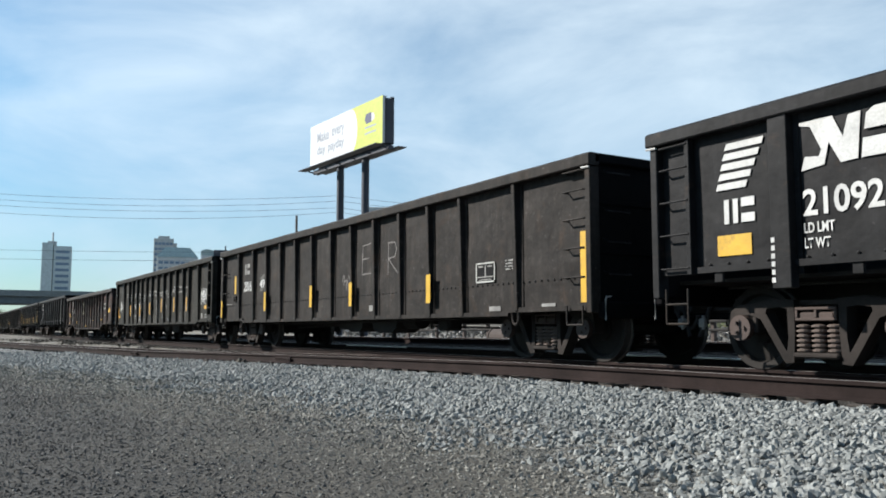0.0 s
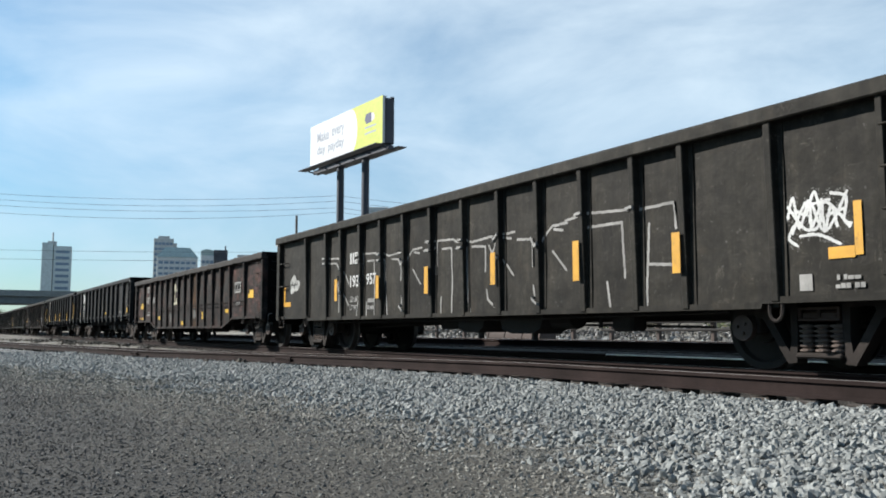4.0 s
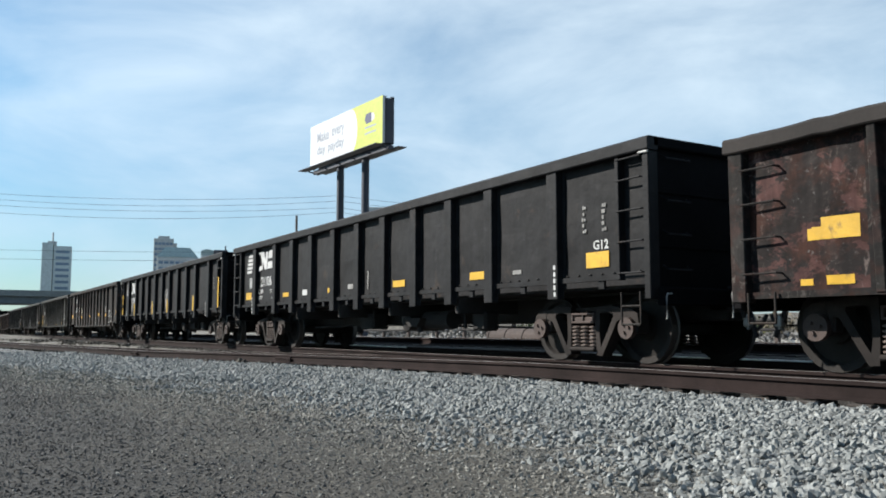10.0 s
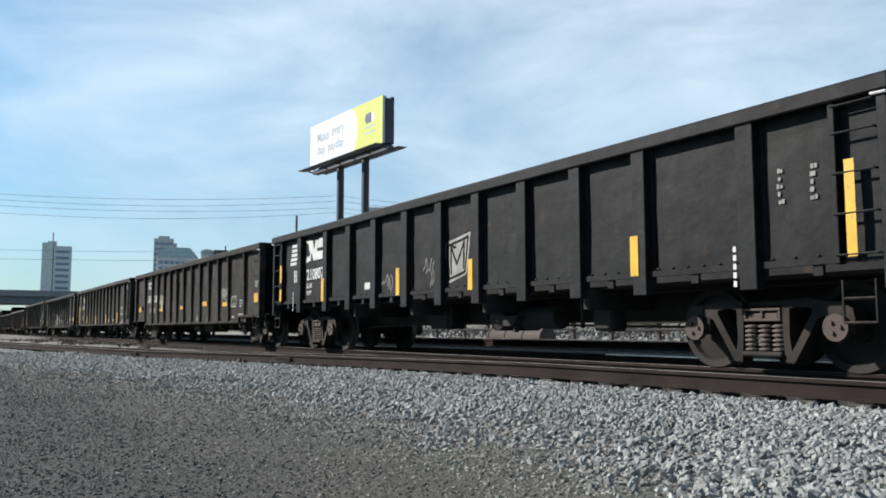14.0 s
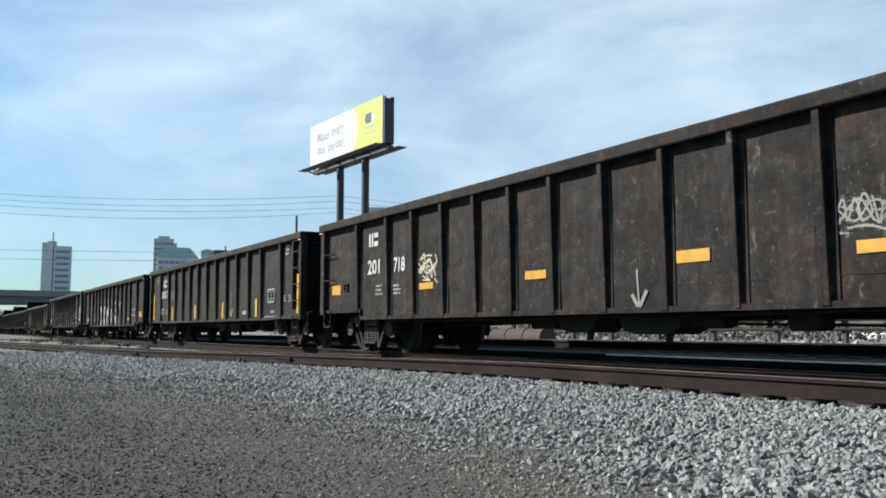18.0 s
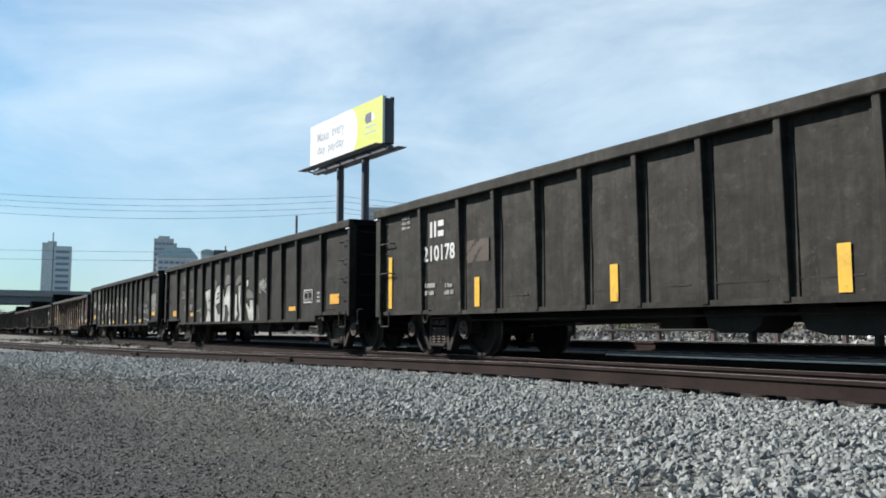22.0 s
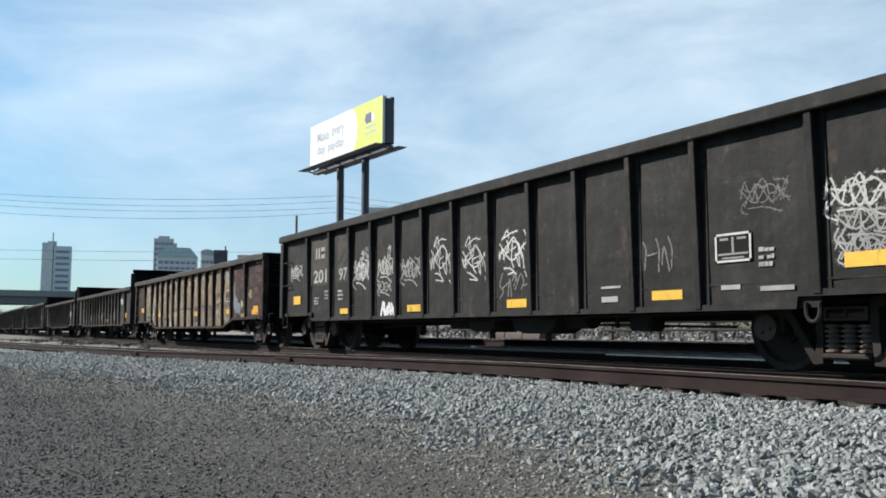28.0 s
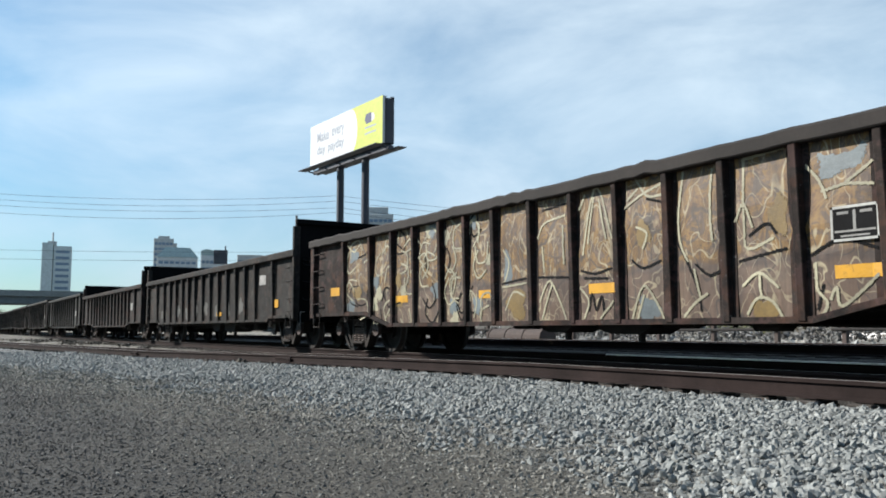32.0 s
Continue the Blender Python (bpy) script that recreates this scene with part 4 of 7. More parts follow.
        bar(bm, (-1.2, -0.4, 0.56), (4.6, -0.5, 0.47), 0.02)
        softbox(bm, -1.5, -0.9, -0.75, -0.35, 0.45, 0.8, 0.03)
        bar(bm, (-0.5, -0.9, 0.5), (-0.5, -0.9, 0.85), 0.03)
        bar(bm, (3.0, -0.9, 0.46), (3.0, -0.9, 0.85), 0.03)
        softbox(bm, 3.2, 3.6, -0.9, -0.6, 0.42, 0.75, 0.04)
        part("brake_rigging", bm, M_DARK, car, "black brake rods and valve")
        for x, w, drop in ((-0.1, 0.85, 0.40), (1.3, 1.15, 0.38)) if style != "hanging" else ((1.3, 0.6, 0.5),):
            bm = bmesh.new()
            slab(bm, [(x - w / 2, 0.66), (x - w * 0.42, drop + 0.06), (x - w * 0.2, drop), (x + w * 0.25, drop), (x + w * 0.42, drop + 0.08), (x + w / 2, 0.66)], -1.0, -0.45)
            bar(bm, (x + w * 0.2, -0.9, drop - 0.1), (x + w * 0.2, -0.9, drop + 0.1), 0.05)
            part("brake_cylinder", bm, M_DARK, car, "black underfloor brake cylinder housing")
        if style != "hanging":
            bm = bmesh.new()
            bar(bm, (1.9, -1.1, 0.60), (h - 2.6, -1.1, 0.63), 0.018)
            bar(bm, (-h + 2.6, -1.1, 0.60), (1.9, -1.1, 0.60), 0.018)
            part("brake_pipe", bm, M_DARK, car, "black brake pipe under the side")
    for e in (-1, 1):
        if not far and style != "hanging":
            bm = bmesh.new()
            r = 0.075
            xr = e * (h - 1.45 - 0.25)
            ring = [(xr + r * math.cos(a), -SIDE - 0.02, (mid if how == "step" else end) - 0.04 + 1.3 * r * math.sin(a)) for a in np.linspace(math.pi, 2 * math.pi, 8)]
            ring = [(xr - r, -SIDE - 0.02, ring[0][2] + 0.09)] + ring + [(xr + r, -SIDE - 0.02, ring[0][2] + 0.09)]
            tube(bm, ring, 0.02)
            part("towing_loop", bm, M_STEEL, car, "worn pale steel towing loop")
        truck(car, e * (h - (1.71 if style == "hanging" else 1.5)) + trucks)
    # ladders, grab irons, steps
    for side in ((-1, 1) if not far else ()):
        y = side * (SIDE + 0.1)
        for e in (-1, 1):
            xe = e * (h - 0.04)
            xi = e * (h - 0.5)
            rungs = (1.12, 1.5, 1.88, 2.26, 2.52) if top > 2.6 else (0.88, 1.18, 1.59, 1.92, 2.19)
            if grabs != "ladder" and side * e > 0:
                rungs = (1.48, 2.03) if top > 2.6 else (1.0, 1.36, 1.72, 2.08)
            for z in rungs:
                bm = bmesh.new()
                bar(bm, (xe - e * 0.05, side * SIDE, z), (xe - e * 0.05, y, z), 0.011)
                bar(bm, (xe - e * 0.05, y, z), (xi, y, z), 0.012)
                bar(bm, (xi, y, z), (xi, side * SIDE, z), 0.011)
                part("ladder_rung" if grabs == "ladder" or grabs == "mixed" and side * e < 0 else "grab_iron", bm, paint, car)
            if grabs == "ladder" or grabs == "mixed" and side * e < 0:
                bm = bmesh.new()
                softbox(bm, xi - 0.035, xi + 0.035, min(side * SIDE, y), max(side * SIDE, y), end + 0.2, top - 0.15, 0.008)
                part("ladder_stile", bm, paint, car)
            bm = bmesh.new()
            x1, x2 = xe - e * 0.10, xe - e * 0.42
            for p, q in (((x1, y * 0.99, end + 0.05), (x1, y * 0.99, 0.5)), ((x2, y * 0.99, end + 0.05), (x2, y * 0.99, 0.5)), ((x1, y * 0.99, 0.5), (x2, y * 0.99, 0.5))):
                bar(bm, p, q, 0.014)
            if style == "hanging":
                bar(bm, (x1, y * 0.99, 0.72), (x2, y * 0.99, 0.72), 0.014)
            part("sill_step", bm, P_BROWN, car)
    if style == "hanging":
        for k in range(len(edges) - 1):
            a, b = edges[k] + 0.1, edges[k + 1] - 0.1
            if b - a < 0.5:
                continue
            n = max(3, int((b - a) / 0.22))
            for i in range(n):
                o = new("bolt", BOLT)
                o.parent, o.location = car, (a + (b - a) * (i + 0.5) / n, -SIDE - 0.012, end + hang + 0.075)
            bm = bmesh.new()
            m = (a + b) / 2
            softbox(bm, m - 0.06, m + 0.06, -SIDE - 0.03, -SIDE + 0.01, end + 0.1, end + hang + 0.02, 0.01)
            part("bracket", bm, paint, car)
    return car


def nudge(car, dx, east_of=99.0, dx_east=0.0, sprayed_stays=False):
    """Shift all painted and taped marks of a car along it; those east of a line may take another shift."""
    for o in car.children:
        if o.name.split(".")[0] in MARKS and o.data and not (sprayed_stays and o.name.startswith("graffiti")):
            xs = [v.co.x for v in o.data.vertices]
            o.location.x += dx if (min(xs) + max(xs)) / 2 < east_of else dx_east


MARKS = ("reflector", "graffiti", "graffiti_outline", "graffiti_haze", "stripe", "emblem_piece", "initial_block", "car_number", "lettering", "stencil_frame",
         "stencil_mark", "small_print", "chalk_arrow", "label_plate", "dash_mark", "paint_patch", "painted_number", "stencil_backing", "weld_seam")


def skin(car, x, z, with_posts=False):
    """How far the near side of a car stands out from its middle at x, z."""
    length, centre, top, px, mid, end, how, style, wavy, bulge = SKIN[car.name]
    h = length / 2
    edges = [-h] + px + [h]
    k = max(0, min(len(edges) - 2, sum(1 for e in px if e <= x)))
    a, b = edges[k], edges[k + 1]
    hang = 0.225 if style == "hanging" else 0.0
    low = floor_line(x if how == "belly" else (a + b) / 2, length, mid, end, how) + hang
    u, w = (x - a) / (b - a), (z - low) / (top - 0.1 - low)
    out = SIDE + bulge * math.sin(math.pi * max(0, min(1, u))) * math.sin(math.pi * max(0, min(1, w * 1.1)))
    out += 0.012 * noise.noise((x * 1.7 + centre, z * 1.9, -1)) * (1 + wavy * 12)
    wide = 0.116 if style == "hanging" else 0.06
    near = min((abs(x - p) for p in px), default=9.0)
    if near < wide + 0.075:
        out = max(out, SIDE + 0.015)
    if with_posts and near < wide + 0.016:
        out = max(out, POST + 0.001 if near < wide * 0.8 + 0.014 else SIDE + (POST - SIDE) * (wide + 0.016 - near) / (wide * 0.2))
    return min(out, POST + 0.001) if with_posts else out


def blotch(x, z):
    """A test: nearly everywhere, with worn gaps."""
    return np.sin(x * 9.1 + 3 * np.sin(z * 5.3)) * np.sin(z * 11.7 + 2 * np.sin(x * 6.1)) + np.random.default_rng(3).uniform(-0.35, 0.35, x.shape) < 0.72


def plates(car, name, boxes, mat, y=-SIDE - 0.018, label="", thick=0.0025):
    """Thin flat marks (x0, z0, x1, z1) on the near side."""
    for x0, z0, x1, z1 in boxes:
        if name == "paint_patch":
            film(car, name, blotch, (x0, z0, x1, z1), mat, label, 0.022, 0.003, False)
            continue
        if name == "reflector" and SKIN[car.name][9] > 0:
            torn = [(x0, z0), (x1, z0), (x1, z1), (x0 + (x1 - x0) * 0.3, z1), (x0 + (x1 - x0) * 0.3, z1 - (z1 - z0) * 0.4), (x0, z1 - (z1 - z0) * 0.45)]
            film(car, name, inside(torn if z1 - z0 > 0.18 else [(x0, z0), (x1, z0), (x1, z1), (x0, z1)]), (x0, z0, x1, z1), mat, label, 0.0125, 0.004, False)
            continue
        bm = bmesh.new()
        slab(bm, [(x0, z0), (x1, z0), (x1, z1), (x0, z1)], y - thick, y)
        part(name, bm, mat, car, label)


def hug(car):
    """Lay the marks of a car's sheets on the uneven steel."""
    for o in car.children:
        if o.name.split(".")[0] not in MARKS or not o.data:
            continue
        vs = o.data.vertices
        if not vs or min(v.co.y for v in vs) < -SIDE - 0.06 or "film" in o.data.name:
            continue
        dx = o.location.x
        if len(vs) <= 24 or o.name.startswith("stencil"):
            xs, zs = [v.co.x for v in vs], [v.co.z for v in vs]
            if "span" in o:
                xs, zs = (o["span"][0], o["span"][2]), (o["span"][1], o["span"][3])
            out = max(skin(car, min(xs) + (max(xs) - min(xs)) * i / 6 + dx, min(zs) + (max(zs) - min(zs)) * j / 3) for i in range(7) for j in range(4))
            for v in vs:
                v.co.y += SIDE + 0.014 - out - (0.007 if o.name.startswith("stencil") else 0.003)
        else:
            for v in vs:
                v.co.y += SIDE + 0.014 - skin(car, v.co.x + dx, v.co.z) - 0.006


def film(car, name, test, area, mat, label="", grain=0.016, lift=0.004, posts=True, loose=False):
    """A film of paint on the near side, over posts and sheets, wherever test(x, z) holds inside area."""
    x0, z0, x1, z1 = area
    nx, nz = int((x1 - x0) / grain) + 1, int((z1 - z0) / grain) + 1
    gx, gz = np.meshgrid(x0 + grain * (np.arange(nx) + 0.5), z0 + grain * (np.arange(nz) + 0.5), indexing="ij")
    mask = test(gx, gz)
    index, verts, faces = {}, [], []

    def at(i, j):
        if (i, j) not in index:
            x, z = x0 + grain * i, z0 + grain * j
            index[(i, j)] = len(verts)
            verts.append((x, -skin(car, x, z, posts) - lift, z))
        return index[(i, j)]

    for i, j in zip(*np.nonzero(mask)):
        faces.append((at(i, j), at(i + 1, j), at(i + 1, j + 1), at(i, j + 1)))
    if not faces:
        return None
    me = bpy.data.meshes.new(name + "_film")
    me.from_pydata(verts, [], faces)
    me.materials.append(mat)
    o = new(name, me)
    o.parent = car
    if label:
        tagged(o, label, kind="stuff" if loose else "")
    return o


def inside(points):
    """A test: within the outline."""
    def test(x, z):
        hit = np.zeros(x.shape, bool)
        for (ax, az), (bx, bz) in zip(points, points[1:] + points[:1]):
            if az == bz:
                continue
            hit ^= ((az > z) != (bz > z)) & (x < (bx - ax) * (z - az) / (bz - az) + ax)
        return hit
    return test


def strokes(lines, w, seed=1):
    """A test: on one of the lines, each a list of (x, z), with a rough sprayed edge of width w."""
    rng = np.random.default_rng(seed)

    def test(x, z):
        near = np.full(x.shape, 9.0)
        for line in lines:
            for (ax, az), (bx, bz) in zip(line, line[1:]):
                d2 = max(1e-9, (bx - ax) ** 2 + (bz - az) ** 2)
                u = np.clip(((x - ax) * (bx - ax) + (z - az) * (bz - az)) / d2, 0, 1)
                near = np.minimum(near, np.hypot(x - ax - u * (bx - ax), z - az - u * (bz - az)))
        return near < w / 2 * rng.uniform(0.93, 1.07, x.shape)
    return test


def blob(cx, cz, rx, rz, seed=1):
    """A test: in a soft uneven round patch."""
    rng = np.random.default_rng(seed)
    a, b = rng.uniform(0, 6.3, 2)

    def test(x, z):
        ang = np.arctan2((z - cz) / rz, (x - cx) / rx)
        return np.hypot((x - cx) / rx, (z - cz) / rz) < 0.85 + 0.15 * np.sin(3 * ang + a) + 0.1 * np.sin(5 * ang + b) + rng.uniform(-0.07, 0.07, x.shape)
    return test


def smooth(points, n=5):
    """A curve through the points."""
    p = [points[0]] + list(points) + [points[-1]]
    out = []
    for k in range(1, len(p) - 2):
        for i in range(n):
            t = i / n
            out.append(tuple(0.5 * (2 * p[k][c] + (p[k + 1][c] - p[k - 1][c]) * t + (2 * p[k - 1][c] - 5 * p[k][c] + 4 * p[k + 1][c] - p[k + 2][c]) * t * t
                             + (3 * p[k][c] - p[k - 1][c] - 3 * p[k + 1][c] + p[k + 2][c]) * t ** 3) for c in (0, 1)))
    return out + [tuple(points[-1])]


def spray(car, lines, w, seed, mat, label="", grain=0.011, lift=0.004, posts=False, bounds=None):
    """Sprayed strokes, each a part of its own."""
    for k, line in enumerate(lines):
        xs, zs = [p[0] for p in line], [p[1] for p in line]
        area = [min(xs) - w, min(zs) - w, max(xs) + w, max(zs) + w]
        if bounds:
            area = [max(area[0], bounds[0]), max(area[1], bounds[1]), min(area[2], bounds[2]), min(area[3], bounds[3])]
        if area[2] > area[0] and area[3] > area[1]:
            film(car, "graffiti", strokes([line], w, seed + k), area, mat, label, grain, lift + 0.0002 * k, posts)


def marks(car, seed, boxes, mat, label="white spray-painted scribble", w=0.028, strokes_in=5):
    """Loose sprayed scribbles, one in each box; they spell nothing."""
    rng = random.Random(seed)
    for x0, z0, x1, z1 in boxes:
        lines = []
        for k in range(strokes_in):
            cx = x0 + (x1 - x0) * (k + 0.5) / strokes_in
            ax, az = (x1 - x0) / strokes_in, z1 - z0
            way = rng.choice((((-0.4, 0.95), (0.1, 0.6), (-0.2, 0.1)), ((-0.5, 0.7), (0.0, 0.95), (0.5, 0.7), (0.0, 0.45)), ((0.3, 0.9), (-0.4, 0.6), (0.4, 0.35), (-0.4, 0.05)),
                              ((-0.5, 0.15), (0.0, 0.75), (0.5, 0.1)), ((-0.6, 0.5), (0.6, 0.62))))
            lines.append(smooth([(cx + ax * (u + rng.uniform(-0.15, 0.15)), z0 + az * (v + rng.uniform(-0.08, 0.08))) for u, v in way]))
        spray(car, lines, w, seed, mat, label)


TALL_TAG = [[(0.16, 0.82), (0.32, 0.98), (0.37, 0.79)], [(0.18, 0.82), (0.44, 0.92), (0.71, 0.9)], [(0.03, 0.58), (0.09, 0.4), (0.16, 0.61), (0.21, 0.4)], [(0.09, 0.5), (0.44, 0.74)], [(0.29, 0.76), (0.38, 0.58), (0.26, 0.5)],
            [(0.49, 0.79), (0.44, 0.4), (0.53, 0.24)], [(0.53, 0.76), (0.71, 0.68), (0.74, 0.5), (0.56, 0.45)], [(0.44, 0.55), (0.62, 0.6)], [(0.59, 0.47), (0.76, 0.24), (0.71, 0.63), (0.85, 0.45), (0.91, 0.24)],
            [(0.9, 0.92), (0.97, 0.71), (0.84, 0.6), (0.91, 0.55)], [(0.24, 0.26), (0.44, 0.24), (0.65, 0.11)], [(0.32, 0.14), (0.56, 0.13)], [(0.9, 0.15), (1.0, 0.03)], [(0.08, 0.72), (0.5, 0.36), (0.92, 0.66)], [(0.2, 0.45), (0.55, 0.82), (0.82, 0.4)]]
WIDE_TAG = [[(0.0, 0.55), (0.1, 0.9), (0.2, 0.4), (0.3, 0.85), (0.36, 0.35)], [(0.3, 0.6), (0.45, 0.95), (0.55, 0.5), (0.42, 0.35), (0.35, 0.55)], [(0.55, 0.85), (0.6, 0.3), (0.72, 0.7), (0.78, 0.35)],
            [(0.7, 0.9), (0.92, 0.8), (0.85, 0.45), (1.0, 0.4)], [(0.15, 0.25), (0.5, 0.22), (0.8, 0.05)], [(0.05, 0.45), (0.0, 0.2), (0.15, 0.08)], [(0.4, 0.75), (0.65, 0.78)], [(0.08, 0.7), (0.28, 0.62)], [(0.62, 0.55), (0.9, 0.6)], [(0.05, 0.3), (0.35, 0.85), (0.62, 0.3), (0.95, 0.9)], [(0.0, 0.75), (0.3, 0.35), (0.6, 0.8), (0.95, 0.3)]]


def speckle(lines, w, seed, share=0.3):
    """A test: a loose dusting of paint along the lines."""
    on, rng = strokes(lines, w, seed), np.random.default_rng(seed)
    return lambda x, z: on(x, z) & (rng.random(x.shape) < share)


def tag(car, seed, x0, z0, x1, z1, mat, w=0.026, shape=TALL_TAG):
    """A tangle of sprayed loops with its overspray; it spells nothing."""
    rng = random.Random(seed)
    lines = [smooth([(x0 + (x1 - x0) * (u + rng.uniform(-0.035, 0.035)), z0 + (z1 - z0) * (v + rng.uniform(-0.03, 0.03))) for u, v in line]) for line in shape]
    film(car, "graffiti_haze", speckle(lines, w * 4.0, seed, 0.22), (x0 - 0.05, z0 - 0.05, x1 + 0.05, z1 + 0.05), M_GREY, "thin grey overspray", 0.014, 0.003, False, True)
    spray(car, lines, w, seed, mat, "white sprayed stroke of a tangled tag", 0.0085)


def flag_logo(car, x0, z0, x1, z1, y=-SIDE - 0.02):
    for k in range(5):
        zz = z0 + (z1 - z0) * (k / 5)
        hh = (z1 - z0) / 5 * 0.66
        bm = bmesh.new()
        sl = (x1 - x0) * 0.05
        lx = x0 + (x1 - x0) * 0.05 * k
        slab(bm, [(lx, zz), (x0 + (x1 - x0) * (0.62 + 0.085 * k), zz), (x0 + (x1 - x0) * (0.66 + 0.085 * k), zz + hh), (lx + sl, zz + hh)], y - 0.004, y)
        part("stripe", bm, M_WHITE, car, "white slanted emblem stripe")


def block_logo(car, x0, z0, x1, z1, y=-SIDE - 0.02):
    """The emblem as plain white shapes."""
    w, h = x1 - x0, z1 - z0
    shapes = [[(0.0, 1.0), (0.31, 1.0), (0.40, 0.55), (0.45, 0.95), (0.56, 0.97), (0.52, 0.08), (0.37, 0.06), (0.27, 0.50), (0.22, 0.08), (0.0, 0.02), (0.04, 0.30), (0.17, 0.26), (0.20, 0.38), (0.10, 0.88), (0.0, 0.94)],
              [(0.55, 0.08), (0.86, 0.08), (0.94, 0.2), (0.96, 0.44), (0.57, 0.44)],
              [(0.59, 0.6), (0.96, 0.6), (0.99, 0.95), (0.92, 1.0), (0.68, 1.0), (0.61, 0.9)]]
    for k, s in enumerate(shapes):
        bm = bmesh.new()
        slab(bm, [(x0 + w * a, z0 + h * b) for a, b in s], y - 0.004 - 0.0004 * k, y)
        part("emblem_piece", bm, M_WHITE, car, "white painted emblem shape")


def initials(car, x0, z0, x1, z1, mat=M_WHITE, y=-SIDE - 0.02):
    """The owner's initials as plain blocks."""
    w, h = x1 - x0, z1 - z0
    blocks = (((0.0, 0.0, 0.16, 1.0), (0.29, 0.0, 0.45, 1.0)), ((0.56, 0.0, 0.98, 0.36), (0.56, 0.64, 0.98, 1.0)))
    for pieces in blocks:
        bm = bmesh.new()
        for a, c, b, d in pieces:
            slab(bm, [(x0 + w * a, z0 + h * c), (x0 + w * b, z0 + h * c), (x0 + w * b, z0 + h * d), (x0 + w * a, z0 + h * d)], y - 0.003, y)
        part("initial_block", bm, mat, car)


def squares(car, x0, z0, x1, z1, y=-SIDE - 0.02):
    """An inspection stencil: a white frame with small blocks in it."""
    t = 0.024
    bm = bmesh.new()
    for b in ((x0, z0, x1, z0 + t), (x0, z1 - t, x1, z1), (x0, z0, x0 + t, z1), (x1 - t, z0, x1, z1)):
        slab(bm, [(b[0], b[1]), (b[2], b[1]), (b[2], b[3]), (b[0], b[3])], y - 0.003, y)
    pieces = [part("stencil_frame", bm, M_SILVER, car, "white stencilled inspection frame")]
    bm = bmesh.new()
    slab(bm, [(x0 + t, z0 + t), (x1 - t, z0 + t), (x1 - t, z1 - t), (x0 + t, z1 - t)], y + 0.0005, y + 0.002)
    pieces.append(part("stencil_backing", bm, M_BLACKLINE, car, "black painted stencil field"))
    w, h = x1 - x0, z1 - z0
    for a, b, c, d in ((0.47, 0.3, 0.53, 0.86), (0.08, 0.25, 0.92, 0.31), (0.14, 0.76, 0.38, 0.84), (0.62, 0.76, 0.86, 0.84), (0.2, 0.12, 0.8, 0.17)):
        bm = bmesh.new()
        slab(bm, [(x0 + w * a, z0 + h * b), (x0 + w * c, z0 + h * b), (x0 + w * c, z0 + h * d), (x0 + w * a, z0 + h * d)], y - 0.003, y)
        pieces.append(part("stencil_mark", bm, M_FADED, car))
    for o in pieces:
        o["span"] = (x0, z0, x1, z1)


def textbars(car, boxes, mat=M_FADED, y=-SIDE - 0.02, rows=4):
    """Small print that cannot be read: rows of short bars."""
    rng = random.Random(len(boxes) * 7 + rows)
    for x0, z0, x1, z1 in boxes:
        bm = bmesh.new()
        for k in range(rows):
            a, b = z0 + (z1 - z0) * k / rows, z0 + (z1 - z0) * (k + 0.6) / rows
            e = x0 + (x1 - x0) * rng.uniform(0.7, 1.0)
            u = x0 + rng.uniform(0.0, 0.03)
            while u < e - 0.015:
                w = min(e - u, rng.choice((0.03, 0.045, 0.045, 0.06)))
                c = b - (b - a) * rng.choice((0.0, 0.0, 0.25))
                slab(bm, [(u, a), (u + w, a), (u + w, c), (u, c)], y - 0.003, y)
                u += w + rng.choice((0.008, 0.008, 0.01, 0.04))
        tagged(part("small_print", bm, mat, car), "unreadable small white print", kind="stuff")


def arrow(car, x0, z0, x1, z1, y=-SIDE - 0.02):
    bm = bmesh.new()
    m = (x0 + x1) / 2
    ribbon(bm, [(m - 0.03, z1), (m, z0)], 0.028, y)
    ribbon(bm, [(x0 + 0.06, z0 + 0.16), (m, z0), (x1 - 0.05, z0 + 0.2)], 0.05, y - 0.002)
    part("chalk_arrow", bm, M_FADED, car, "white painted arrow pointing down")


def holder(car, x0, z0, x1, z1, mat):
    """A small steel card holder: an open frame."""
    bm = bmesh.new()
    for a, b, c, d in ((x0, z0, x1, z0 + 0.018), (x0, z1 - 0.018, x1, z1), (x0, z0 + 0.018, x0 + 0.018, z1 - 0.018), (x1 - 0.018, z0 + 0.018, x1, z1 - 0.018), (x0 + 0.02, (z0 + z1) / 2, x1 - 0.02, (z0 + z1) / 2 + 0.014)):
        box(bm, a, c, -SIDE - 0.035, -SIDE - 0.004, b, d)
    part("card_holder", bm, mat, car)


STD = [1.6, 2.85, 3.85, 4.86, 5.86, 6.86, 7.86, 8.88, 9.92, 10.94, 11.95, 12.97, 14.43]
HANG = [1.69, 3.19, 4.37, 5.53, 6.78, 7.97, 9.1, 10.3, 11.48, 12.65, 14.2]
DENSE = [1.6, 2.74, 3.7, 4.55, 5.43, 6.25, 7.07, 7.97, 8.85, 9.72, 10.58, 11.42, 12.25, 13.1, 14.45]

# black car with the large emblem, at the head of what is seen
car = gondola("black steel gondola car with white emblem and numbers", -7.0, 8.85, 2.73, HANG, P_BLACK[0], 0.84, 0.84, "flat", "hanging", grabs="ladder")
flag_logo(car, -7.05, 1.93, -6.42, 2.46)
block_logo(car, -6.0, 1.97, -4.85, 2.46)
initials(car, -6.95, 1.56, -6.55, 1.82)
